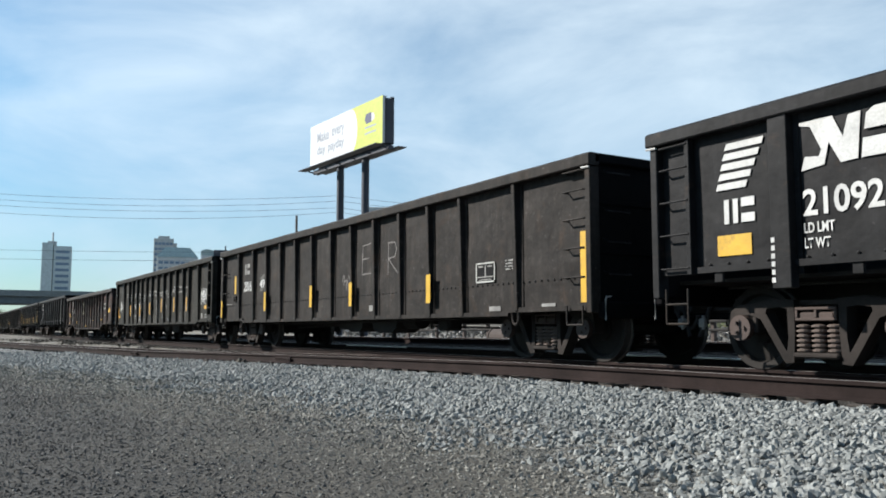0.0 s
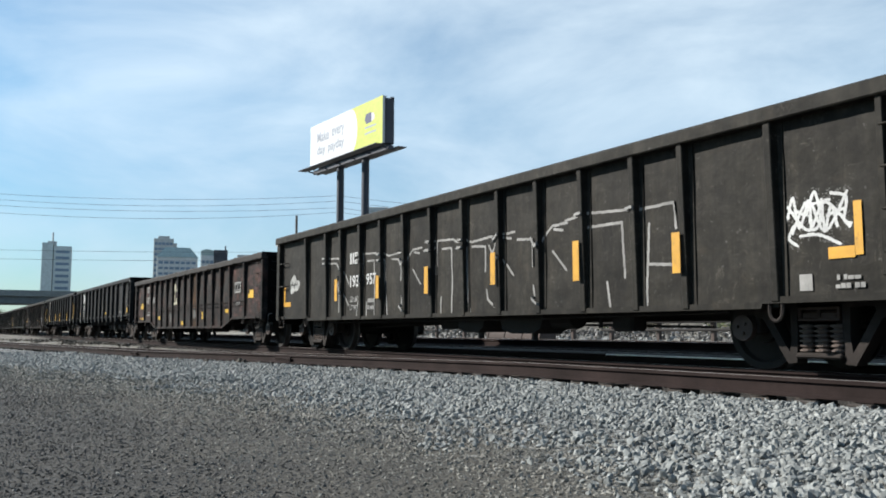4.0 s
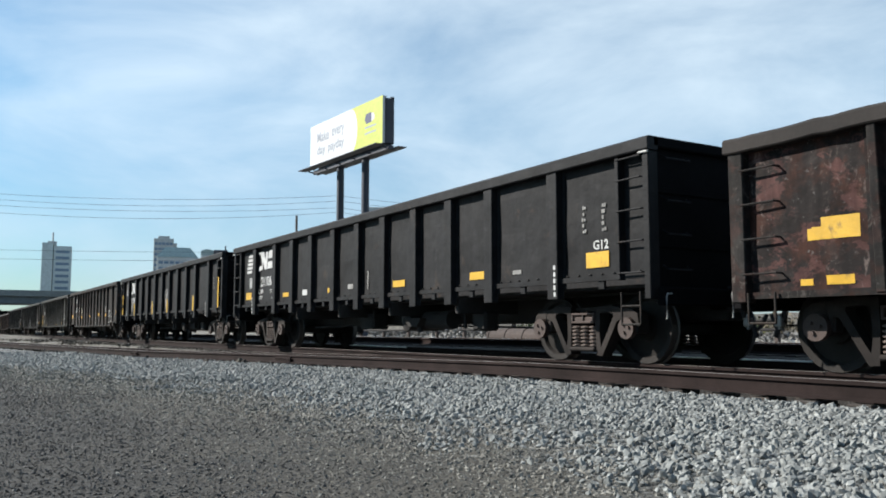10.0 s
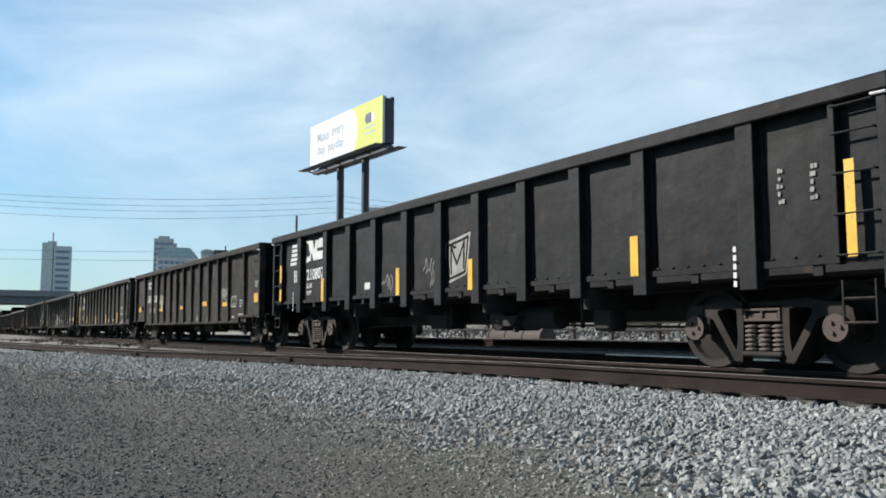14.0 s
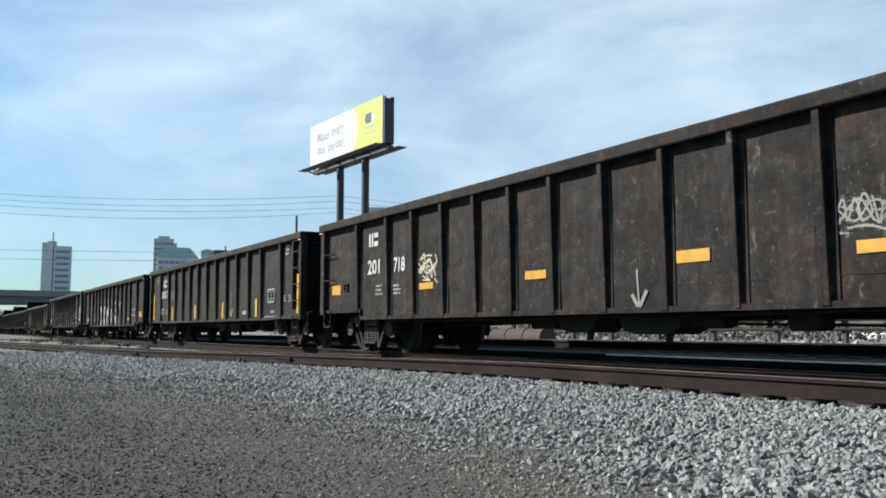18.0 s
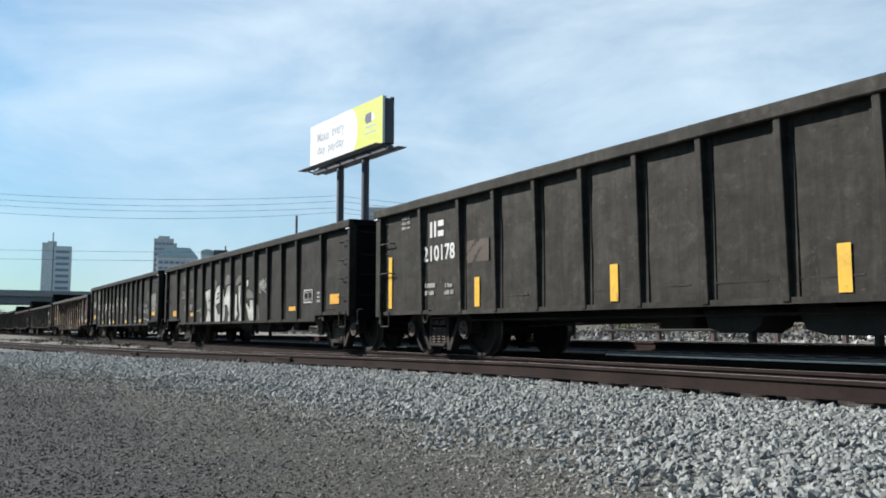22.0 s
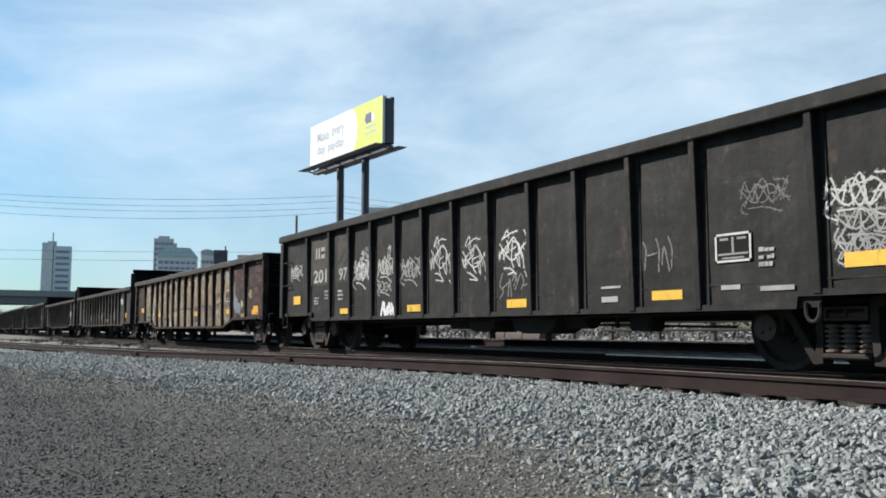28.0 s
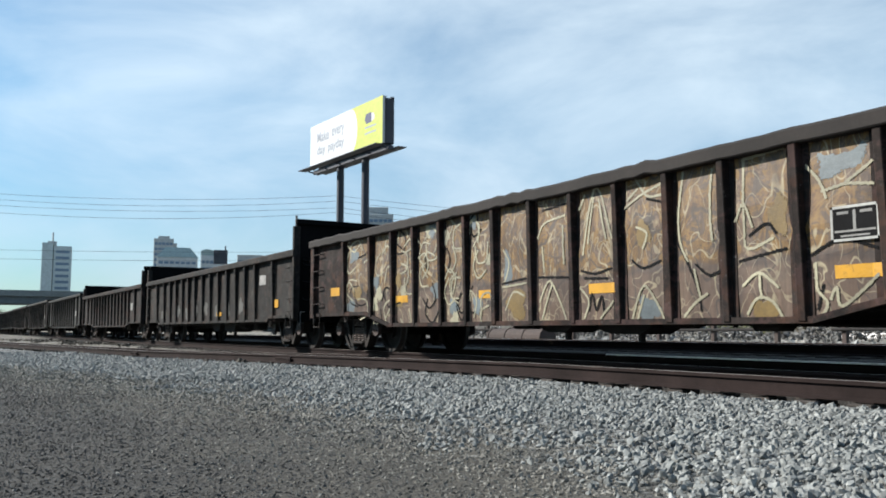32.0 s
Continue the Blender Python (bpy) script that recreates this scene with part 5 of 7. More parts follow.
letters("21092", -6.0, 1.53, -5.17, 1.8, -SIDE - 0.02, M_WHITE, car, "car_number")
letters("LD LMT", -6.0, 1.37, -5.67, 1.47, -SIDE - 0.02, M_WHITE, car)
letters("LT WT", -6.0, 1.22, -5.72, 1.32, -SIDE - 0.02, M_WHITE, car)
plates(car, "reflector", [(-7.05, 1.22, -6.61, 1.44), (-4.2, 1.24, -3.74, 1.34), (1.5, 1.22, 1.96, 1.34), (4.1, 1.22, 4.56, 1.34)], M_YELLOW, label="yellow reflective strip")
plates(car, "dash_mark", [(-6.30, z, -6.26, z + 0.05) for z in (0.9, 0.98, 1.06, 1.14, 1.22, 1.30)], M_WHITE, -POST - 0.004)
nudge(car, -0.04)

# brown-black car with chalk letters
car = gondola("brown-black steel gondola car with yellow strips and chalk marks", -24.36, -8.17, 2.72, [1.53, 2.76, 3.8, 4.82, 5.82, 6.84, 7.9, 8.92, 9.96, 11.0, 12.04, 13.07, 14.55], P_BROWN, 0.65, 0.70, "step", wavy=0.006, rivets=1.12)
initials(car, -6.18, 1.94, -5.79, 2.23, M_FADED)
letters("2016", -6.25, 1.48, -5.62, 1.76, -SIDE - 0.02, M_WHITE, car, "car_number")
plates(car, "paint_patch", [(-4.94, 1.44, -4.38, 1.86)], M_GREY, -SIDE - 0.016)
letters("49", -4.92, 1.52, -4.57, 1.75, -SIDE - 0.024, M_WHITE, car, "car_number")
plates(car, "reflector", [(-8.03, 0.8, -7.92, 1.28), (-6.76, 1.44, -6.63, 1.93), (-4.30, 0.92, -4.17, 1.4), (-1.25, 0.94, -1.12, 1.42), (0.84, 0.91, 0.97, 1.39), (3.96, 0.89, 4.1, 1.37)], M_YELLOW, -POST - 0.006, "yellow reflective strip")
plates(car, "reflector", [(7.93, 0.79, 8.05, 1.71)], M_YELLOW, -SIDE - 0.09, "tall yellow reflective strip")
film(car, "chalk_letter", strokes([[(1.6, 2.12), (1.24, 2.1), (1.22, 1.53), (1.6, 1.54)], [(1.23, 1.83), (1.5, 1.84)]], 0.024), (1.15, 1.45, 1.7, 2.2), M_CHALK, "thin chalk letter E", 0.011)
film(car, "chalk_letter", strokes([[(2.33, 1.48), (2.34, 2.07), (2.6, 2.06), (2.68, 1.93), (2.6, 1.79), (2.35, 1.77), (2.7, 1.49)]], 0.024), (2.25, 1.4, 2.8, 2.15), M_CHALK, "thin chalk letter R", 0.011)
marks(car, 3, [(0.28, 1.19, 0.75, 1.59)], M_CHALK, "faint round chalk scribble")
squares(car, 5.35, 1.16, 5.87, 1.47)
textbars(car, [(6.13, 1.32, 6.45, 1.49)])
holder(car, -7.13, 1.24, -6.9, 1.39, P_BROWN)
textbars(car, [(-7.83, 1.155, -7.2, 1.2)], rows=1)
plates(car, "label_plate", [(1.57, 0.8, 1.72, 0.91), (5.7, 0.72, 6.0, 0.79), (7.0, 0.75, 7.3, 0.8)], M_FADED, -SIDE - 0.02)

# olive-black car with the white outlined graffiti
car = gondola("olive-black steel gondola car with white outlined graffiti", -41.28, -25.4, 2.69, [1.76, 2.9, 3.68, 4.6, 5.5, 6.42, 7.38, 8.4, 9.4, 10.35, 11.3, 12.25, 13.03, 14.2], P_OLIVE, 0.66, 0.71, "step", grabs="mixed")
tag(car, 8, 6.45, 1.2, 7.12, 1.78, M_WHITE, 0.03, WIDE_TAG)
film(car, "graffiti", blob(-7.0, 1.5, 0.33, 0.22, 8), (-7.4, 1.2, -6.6, 1.8), M_SILVER, "small white sprayed cloud", 0.011, 0.004, False)
film(car, "graffiti_outline", strokes([smooth(line) for line in ([(-7.2, 1.42), (-7.15, 1.58), (-7.08, 1.45)], [(-7.02, 1.56), (-6.98, 1.42), (-6.9, 1.58)], [(-6.85, 1.45), (-6.8, 1.55)], [(-7.18, 1.5), (-6.82, 1.5)])], 0.024), (-7.4, 1.2, -6.6, 1.8), M_BLACKLINE, "dark sprayed strokes", 0.011, 0.006, False)
initials(car, -3.87, 1.77, -3.48, 2.0)
letters("193", -3.86, 1.3, -3.46, 1.54, -SIDE - 0.02, M_WHITE, car, "car_number")
letters("957", -3.12, 1.32, -2.7, 1.54, -SIDE - 0.02, M_WHITE, car, "car_number")
plates(car, "reflector", [(7.14, 1.12, 7.22, 1.62), (6.87, 1.1, 7.14, 1.21), (-7.67, 1.0, -7.59, 1.46), (-7.59, 0.99, -7.22, 1.1)], M_ORANGE, label="orange reflective strip")
plates(car, "reflector", [(-4.41, 1.04, -4.29, 1.49), (-2.49, 1.03, -2.37, 1.46), (-0.64, 1.05, -0.52, 1.51), (1.36, 1.11, 1.48, 1.59), (3.27, 1.07, 3.39, 1.59), (5.0, 1.07, 5.12, 1.53)], M_ORANGE, -POST - 0.006, "orange reflective strip")
WEST_LINES = [[(-5.23, 1.98), (-4.49, 1.94), (-4.32, 1.82), (-3.94, 1.38)], [(-5.19, 1.87), (-4.53, 1.84), (-4.36, 1.58), (-4.18, 1.17), (-3.96, 0.95)], [(-3.5, 1.0), (-3.57, 0.67)], [(-4.43, 1.5), (-4.44, 0.81)]]
MID_LINES = [[(-3.59, 1.94), (-3.24, 1.94), (-2.73, 1.92), (-2.64, 1.87), (-2.32, 1.87), (-2.18, 1.82), (-1.6, 1.86)], [(-3.71, 1.81), (-3.36, 1.79), (-3.25, 1.84)], [(-3.08, 1.79), (-2.79, 1.78), (-2.76, 1.25), (-2.78, 0.68)],
             [(-3.24, 1.93), (-3.26, 1.37)], [(-2.64, 1.76), (-2.3, 1.75), (-2.28, 1.13), (-2.23, 0.7)], [(-3.11, 0.98), (-3.11, 0.66)]]
HOOK_LINES = [[(-2.05, 1.75), (-1.69, 1.72), (-1.69, 1.34)], [(-1.59, 1.72), (-1.51, 1.6), (-1.37, 1.76), (-1.23, 1.86), (-0.92, 1.87)], [(-1.66, 1.05), (-1.63, 0.9), (-1.47, 0.79)], [(-1.23, 1.51), (-0.96, 1.24)], [(-1.19, 1.81), (-1.01, 1.78)]]
EAST_LINES = [[(3.0, 1.9), (3.41, 1.95), (4.24, 1.9), (4.39, 1.91)], [(3.46, 1.76), (4.08, 1.76), (4.12, 1.08)], [(4.39, 1.88), (4.94, 1.9), (4.98, 1.6)], [(4.54, 1.69), (4.48, 0.69)], [(4.54, 1.21), (4.93, 1.18)], [(3.8, 1.03), (3.85, 0.7)]]
for k, (lines, dx) in enumerate(((WEST_LINES, 0.0), (MID_LINES, 0.0), (HOOK_LINES, 0.0), (MID_LINES, 2.85), (HOOK_LINES, 2.75), (HOOK_LINES, 3.95), (EAST_LINES, 0.0))):
    lines = [[(x + dx, z) for x, z in line] for line in lines]
    spray(car, lines, 0.036, k, M_FADED, "white sprayed graffiti outline", 0.009, 0.004, True, (-9, 0.66, 9, 2.3))
letters("LD LMT", -3.86, 1.0, -3.45, 1.11, -SIDE - 0.02, M_FADED, car)
letters("LT WT", -3.86, 0.84, -3.5, 0.94, -SIDE - 0.02, M_FADED, car)
textbars(car, [(-3.06, 0.84, -2.7, 1.1), (6.93, 0.82, 7.3, 0.98)], rows=2)
plates(car, "label_plate", [(6.55, 0.81, 6.69, 0.97)], M_FADED, -SIDE - 0.02)
nudge(car, -0.035)

# rusty low car with dented sides
car = gondola("rusty maroon low gondola car with dented sides", -58.43, -42.46, 2.45, [1.54, 2.79, 3.66, 4.53, 5.4, 6.27, 7.1, 7.94, 8.78, 9.61, 10.45, 11.34, 12.22, 13.1, 14.44], P_RUSTY, 0.51, 0.76, "belly",
              skins=lambda k, n: M_RUST_ORANGE if k == 9 else P_MAROON if k in (0, 1, 2, 14, 15) else P_RUSTY, wavy=0.035, bulge=0.03)
M_PATCH = plain("faded_grey_patch", (0.045, 0.044, 0.04), 0.8, 0, 0.4, 9)
YB = -SIDE - 0.018
film(car, "painted_number", strokes([smooth([(-1.64, 1.86), (-1.52, 2.03), (-1.51, 1.7), (-1.52, 1.37)]), [(-1.62, 1.36), (-1.40, 1.38)]], 0.085), (-1.8, 1.25, -1.3, 2.15), M_CREAM, "large hand-painted cream figure one", 0.01, 0.004, False)
film(car, "painted_number", strokes([smooth([(-1.27, 1.84), (-1.2, 2.0), (-1.07, 1.99), (-1.03, 1.84), (-1.14, 1.62), (-1.29, 1.40), (-1.15, 1.38), (-1.0, 1.40)])], 0.085), (-1.4, 1.25, -0.9, 2.15), M_CREAM, "large hand-painted cream figure two", 0.01, 0.004, False)
letters("187", -6.09, 1.46, -5.56, 1.74, YB, M_FADED, car, "car_number")
letters("638", -5.02, 1.46, -4.47, 1.71, YB, M_FADED, car, "car_number")
initials(car, -6.05, 1.9, -5.7, 2.14, M_FADED, YB)
plates(car, "reflector", [(-3.97, 0.83, -3.48, 0.95), (-0.52, 0.62, -0.05, 0.73), (2.05, 0.79, 2.53, 0.89), (2.05, 0.92, 2.2, 1.0), (-7.17, 1.29, -6.65, 1.5), (6.65, 1.3, 7.13, 1.51), (4.6, 0.94, 5.08, 1.04), (-7.0, 0.86, -6.72, 0.95), (-7.28, 0.86, -7.14, 0.92)], M_YELLOW, YB, "yellow reflective strip")
for x, z, r in ((-2.0, 0.88, 0.2), (1.15, 0.97, 0.2), (-2.75, 0.66, 0.09)):
    film(car, "paint_patch", blob(x, z, r * 1.1, r, int(z * 50)), (x - 0.3, z - 0.3, x + 0.3, z + 0.3), M_PATCH, "faded grey round patch", 0.012, 0.003, False)
squares(car, 5.56, 1.48, 6.09, 1.77, YB)
textbars(car, [(-5.95, 1.0, -5.35, 1.2), (5.6, 1.15, 6.1, 1.22)], y=YB, rows=2)
LOW = [p - 7.985 for p in (1.54, 2.79, 3.66, 4.53, 5.4, 6.27, 7.1, 7.94, 8.78, 9.61, 10.45, 11.34, 12.22, 13.1, 14.44)]
for a, b in zip(LOW[:1] + LOW[2:], LOW[1:2] + LOW[3:]):
    for z, d0, d1 in ((1.235, 0.11, 0.14), (1.125, 0.17, 0.12)):
        bm = bmesh.new()
        y = -max(skin(car, a + (b - a) * u, z) for u in (0.2, 0.35, 0.5, 0.65, 0.8)) - 0.012
        bar(bm, (a + d0, y, z), (b - d1, y, z), 0.010)
        for u in (0.0, 0.5, 1.0):
            x = a + d0 + 0.05 + (b - a - d0 - d1 - 0.1) * u
            softbox(bm, x - 0.026, x + 0.026, y - 0.014, y + 0.03, z - 0.018, z + 0.026, 0.006)
        part("tie_down_rod", bm, P_RUSTY, car)


def emblem_car(label, s0, s1, paint, number, load, tare, vertical):
    c = gondola(label, s0, s1, 2.73, HANG, paint, 0.84, 0.84, "flat", "hanging", grabs="ladder")
    d = 0.0 if not vertical else 0.3
    flag_logo(c, -7.17 + d, 1.96, -6.54 + d, 2.48)
    block_logo(c, -6.15 + d, 1.96, -4.99 + d, 2.46)
    initials(c, -6.9 + d, 1.55, -6.51 + d, 1.83)
    letters(number, -6.0 + d * 0.6, 1.56, -5.04 + d * 0.7, 1.82, -SIDE - 0.02, M_WHITE, c, "car_number")
    letters("LD LMT", -6.13 + d, 1.38, -5.8 + d, 1.49, -SIDE - 0.02, M_WHITE, c)
    letters("LT WT", -6.13 + d, 1.23, -5.85 + d, 1.32, -SIDE - 0.02, M_WHITE, c)
    letters(load, -5.29 + d, 1.38, -4.91 + d, 1.47, -SIDE - 0.02, M_WHITE, c)
    letters(tare, -5.21 + d, 1.22, -4.91 + d, 1.31, -SIDE - 0.02, M_WHITE, c)
    plates(c, "label_plate", [(-3.08 + d, 1.23, -2.80 + d, 1.36)], M_WHITE, -SIDE - 0.02, "white label plate")
    for x in (-6.39, 6.27):
        plates(c, "dash_mark", [(x - 0.02, z, x + 0.02, z + 0.06) for z in (0.88, 0.97, 1.06, 1.15, 1.24)], M_WHITE, -POST - 0.004)
    textbars(c, [(6.73, 1.69, 6.83, 2.08), (7.1, 1.69, 7.2, 2.07)], M_FADED, rows=5)
    return c


car = emblem_car("clean black steel gondola car with white emblem and yellow strips", -75.66, -59.69, P_BLACK[1], "211065", "224400", "61600", False)
plates(car, "reflector", [(-7.21, 1.25, -6.77, 1.44), (-4.37, 1.24, -3.9, 1.34), (-1.6, 1.24, -1.14, 1.34), (1.4, 1.22, 1.86, 1.34), (4.01, 1.22, 4.46, 1.34), (6.8, 1.23, 7.23, 1.43)], M_YELLOW, label="yellow reflective strip")
letters("G12", 6.94, 1.46, 7.22, 1.58, -SIDE - 0.02, M_WHITE, car)
plates(car, "dash_mark", [(-0.08, 1.24, -0.04, 1.55), (0.33, 1.23, 0.37, 1.59), (5.18, 1.24, 5.39, 1.3), (-0.6, 1.27, -0.35, 1.37)], M_FADED, -SIDE - 0.02)

car = emblem_car("black steel gondola car with white emblem and spray-painted square", -92.61, -76.92, P_BLACK[2], "210807", "224200", "61800", True)
plates(car, "reflector", [(-7.32, 1.57, -7.20, 1.99), (-7.32, 1.12, -7.20, 1.41), (7.53, 1.1, 7.63, 2.0)], M_YELLOW, -SIDE - 0.105, "yellow reflective strip")
plates(car, "reflector", [(-4.72, 1.06, -4.59, 1.55), (-1.27, 1.06, -1.14, 1.55), (1.14, 1.06, 1.27, 1.54), (4.74, 1.07, 4.87, 1.55)], M_YELLOW, -POST - 0.006, "yellow reflective strip")
DIAMOND = [(0.38, 1.20), (0.93, 1.32), (1.06, 2.0), (0.28, 1.88)]
film(car, "graffiti", inside(DIAMOND), (0.2, 1.15, 1.15, 2.05), M_FADED, "silver spray-painted square", 0.014, 0.004)
film(car, "graffiti_outline", strokes([[(0.46, 1.36), (0.46, 1.8), (0.64, 1.5), (0.86, 1.86), (0.84, 1.44)], [(0.46, 1.8), (0.6, 1.78)], [(0.38, 1.27), (0.88, 1.36), (0.98, 1.92), (0.36, 1.82), (0.40, 1.27)]], 0.045), (0.2, 1.15, 1.15, 2.05), M_BLACKLINE, "black sprayed strokes", 0.012, 0.006)
marks(car, 5, [(-2.04, 1.12, -1.59, 1.49), (-0.46, 1.2, -0.08, 1.7)], M_CHALK, "faint white scribble")
nudge(car, -0.07)

# scuffed car
car = gondola("scuffed grey-brown steel gondola car with yellow patches", -109.53, -93.73, 2.71, [1.72, 3.0, 3.98, 5.0, 5.98, 6.93, 7.9, 8.93, 9.97, 10.98, 12.0, 13.0, 14.47], P_SCUFF, 0.65, 0.80, "step", wavy=0.005, seam=0.95)
plates(car, "reflector", [(7.36, 1.17, 7.85, 1.41), (4.49, 1.13, 4.98, 1.25), (2.3, 1.19, 2.78, 1.33), (-0.58, 1.15, -0.1, 1.27), (-7.43, 1.17, -7.0, 1.37), (-3.66, 1.14, -3.19, 1.25)], M_ORANGE, label="orange reflective strip")
holder(car, -6.9, 1.24, -6.7, 1.38, P_SCUFF)
squares(car, 5.37, 1.09, 5.86, 1.4)
tag(car, 12, 4.29, 1.28, 4.98, 1.7, M_FADED, 0.022, WIDE_TAG)
tag(car, 14, -3.73, 1.22, -3.05, 1.75, M_CREAM, 0.024)
arrow(car, 1.52, 0.69, 1.86, 1.15)
initials(car, -5.66, 2.05, -5.27, 2.31)
letters("201", -5.7, 1.51, -5.21, 1.79, -SIDE - 0.02, M_WHITE, car, "car_number")
letters("718", -4.62, 1.5, -4.2, 1.77, -SIDE - 0.02, M_WHITE, car, "car_number")
textbars(car, [(6.14, 1.08, 6.42, 1.31), (7.42, 1.58, 7.76, 1.75), (-5.38, 1.1, -5.06, 1.33), (-4.63, 1.09, -4.32, 1.3)], rows=3)
plates(car, "label_plate", [(5.97, 0.82, 6.43, 0.89), (5.45, 0.78, 5.66, 0.84)], M_FADED, -SIDE - 0.02)
nudge(car, -0.085)

# grey car with tall yellow strips
car = gondola("dull grey steel gondola car with upright yellow strips", -126.62, -110.8, 2.71, STD, P_GREY, 0.70, 0.72, "step", wavy=0.004, seam=0.94, grabs="mixed")
plates(car, "reflector", [(4.62, 0.79, 4.76, 1.26), (1.60, 0.78, 1.74, 1.24), (-1.5, 0.79, -1.36, 1.25), (-4.6, 0.8, -4.46, 1.26)], M_YELLOW, -SIDE - 0.022, "upright yellow reflective strip")
plates(car, "reflector", [(7.58, 0.83, 7.71, 1.75), (-7.6, 0.83, -7.47, 1.78)], M_YELLOW, -SIDE - 0.022, "tall yellow reflective strip")
squares(car, 5.6, 1.13, 6.11, 1.47)
arrow(car, 2.32, 0.83, 2.70, 1.5)
plates(car, "label_plate", [(3.53, 0.86, 3.84, 0.96), (5.3, 0.76, 6.3, 0.79), (5.8, 0.87, 6.05, 0.92)], M_FADED, -SIDE - 0.02)
initials(car, -6.07, 2.01, -5.62, 2.28)
letters("210178", -6.29, 1.6, -5.26, 1.87, -SIDE - 0.02, M_WHITE, car, "car_number")
plates(car, "paint_patch", [(-4.89, 1.5, -4.2, 1.84)], M_TAN, -SIDE - 0.018)
textbars(car, [(6.8, 2.25, 7.13, 2.53), (-7.11, 2.25, -6.77, 2.51), (6.76, 1.13, 6.95, 1.31), (7.08, 1.11, 7.28, 1.3)], rows=3)
textbars(car, [(-6.23, 1.03, -5.88, 1.28), (-5.6, 1.02, -5.26, 1.26)], M_FADED, rows=2)

nudge(car, 0.0, -5.0, -0.09)

# dull black car with the silver graffiti
car = gondola("dull black steel gondola car with large silver graffiti", -143.84, -127.93, 2.69, STD, P_DULL, 0.64, 0.77, "step", seam=0.89)
squares(car, 5.35, 1.05, 5.86, 1.35)
plates(car, "reflector", [(6.84, 0.99, 7.32, 1.2), (4.41, 0.89, 4.89, 0.99), (-7.1, 0.92, -6.64, 1.11), (-4.7, 0.9, -4.26, 1.01)], M_ORANGE, label="orange reflective strip")
tag(car, 31, 2.19, 1.38, 2.8, 1.78, M_FADED, 0.022, WIDE_TAG)
initials(car, -5.71, 1.98, -5.25, 2.23, M_WORN)
letters("201", -5.87, 1.5, -5.31, 1.76, -SIDE - 0.02, M_WORN, car, "car_number")
letters("736", -4.8, 1.51, -4.23, 1.79, -SIDE - 0.02, M_WORN, car, "car_number")
textbars(car, [(6.1, 1.05, 6.33, 1.32), (-5.5, 1.1, -5.2, 1.3), (-4.8, 1.1, -4.5, 1.3)], rows=3)
M_SPRAY = plain("bright_silver_spray_paint", (0.27, 0.27, 0.255), 0.7, 0, 0.55, 8)
for outline in ([(-0.91, 1.78), (-0.81, 1.94), (-0.63, 2.05), (-0.23, 1.85), (-0.42, 1.77), (-0.64, 1.72)], [(0.13, 1.8), (0.45, 1.97), (0.65, 1.84), (0.44, 1.76), (0.18, 1.69)], [(1.1, 1.37), (1.21, 1.53), (1.48, 1.5), (1.7, 1.37), (1.7, 1.28), (1.4, 1.28), (1.2, 1.3)],
                [(-1.98, 1.99), (-1.76, 1.88), (-1.92, 1.67)], [(-3.52, 0.7), (-3.43, 0.89), (-3.17, 0.93), (-3.16, 0.69)], [(1.95, 1.1), (2.15, 1.05), (2.2, 0.66), (1.95, 0.66)]):
    outline = smooth(outline + outline[:1], 4)
    film(car, "graffiti_haze", inside(outline), (min(p[0] for p in outline), 0.66, max(p[0] for p in outline), 2.15), M_GREY, "thin grey overspray", 0.014, 0.003, False)


def block_letter(fill, bars=(), wide=0.05):
    """One silver letter-like shape with its black outline and inner strokes."""
    x0, x1, z0, z1 = min(p[0] for p in fill) - 0.1, max(p[0] for p in fill) + 0.1, 0.66, max(p[1] for p in fill) + 0.1
    film(car, "graffiti", inside(fill), (x0, z0, x1, z1), M_SPRAY, "silver-white sprayed block shape", 0.011, 0.005, False)
    film(car, "graffiti_outline", strokes([fill + fill[:1]] + list(bars), wide, len(fill)), (x0, z0, x1, z1), M_BLACKLINE, "black sprayed outline", 0.009, 0.0065, False)


block_letter([(-2.99, 1.65), (-2.22, 1.76), (-2.12, 1.41), (-2.35, 1.3), (-2.12, 1.15), (-2.04, 0.68), (-2.88, 0.68), (-2.68, 1.05), (-2.85, 1.34), (-2.96, 1.46)], [[(-2.64, 1.3), (-2.3, 1.42)], [(-2.58, 1.1), (-2.3, 0.95), (-2.2, 0.75)]])
block_letter([(-1.94, 1.5), (-1.74, 1.74), (-1.44, 1.82), (-1.2, 1.77), (-1.16, 1.5), (-1.2, 1.23), (-1.45, 1.24), (-1.76, 1.17), (-1.53, 0.92), (-1.19, 0.98), (-1.2, 0.67), (-1.87, 0.67), (-1.96, 1.1)], [[(-1.72, 1.36), (-1.66, 1.52), (-1.5, 1.55), (-1.51, 1.42), (-1.72, 1.36)]])
block_letter([(-1.14, 1.67), (-0.97, 1.66), (-0.92, 1.41), (-0.62, 1.73), (-0.36, 1.75), (-0.25, 1.33), (-0.13, 1.0), (-0.11, 0.66), (-0.6, 0.66), (-0.48, 0.9), (-0.64, 1.15), (-0.84, 1.15), (-0.82, 0.91), (-0.88, 0.68), (-1.09, 0.68), (-1.17, 1.06)])
block_letter([(-0.2, 1.9), (-0.02, 1.78), (-0.06, 1.52), (-0.18, 1.51)])
block_letter([(0.1, 1.46), (0.28, 1.5), (0.28, 1.02), (0.43, 0.9), (0.14, 0.67), (0.07, 0.99)])
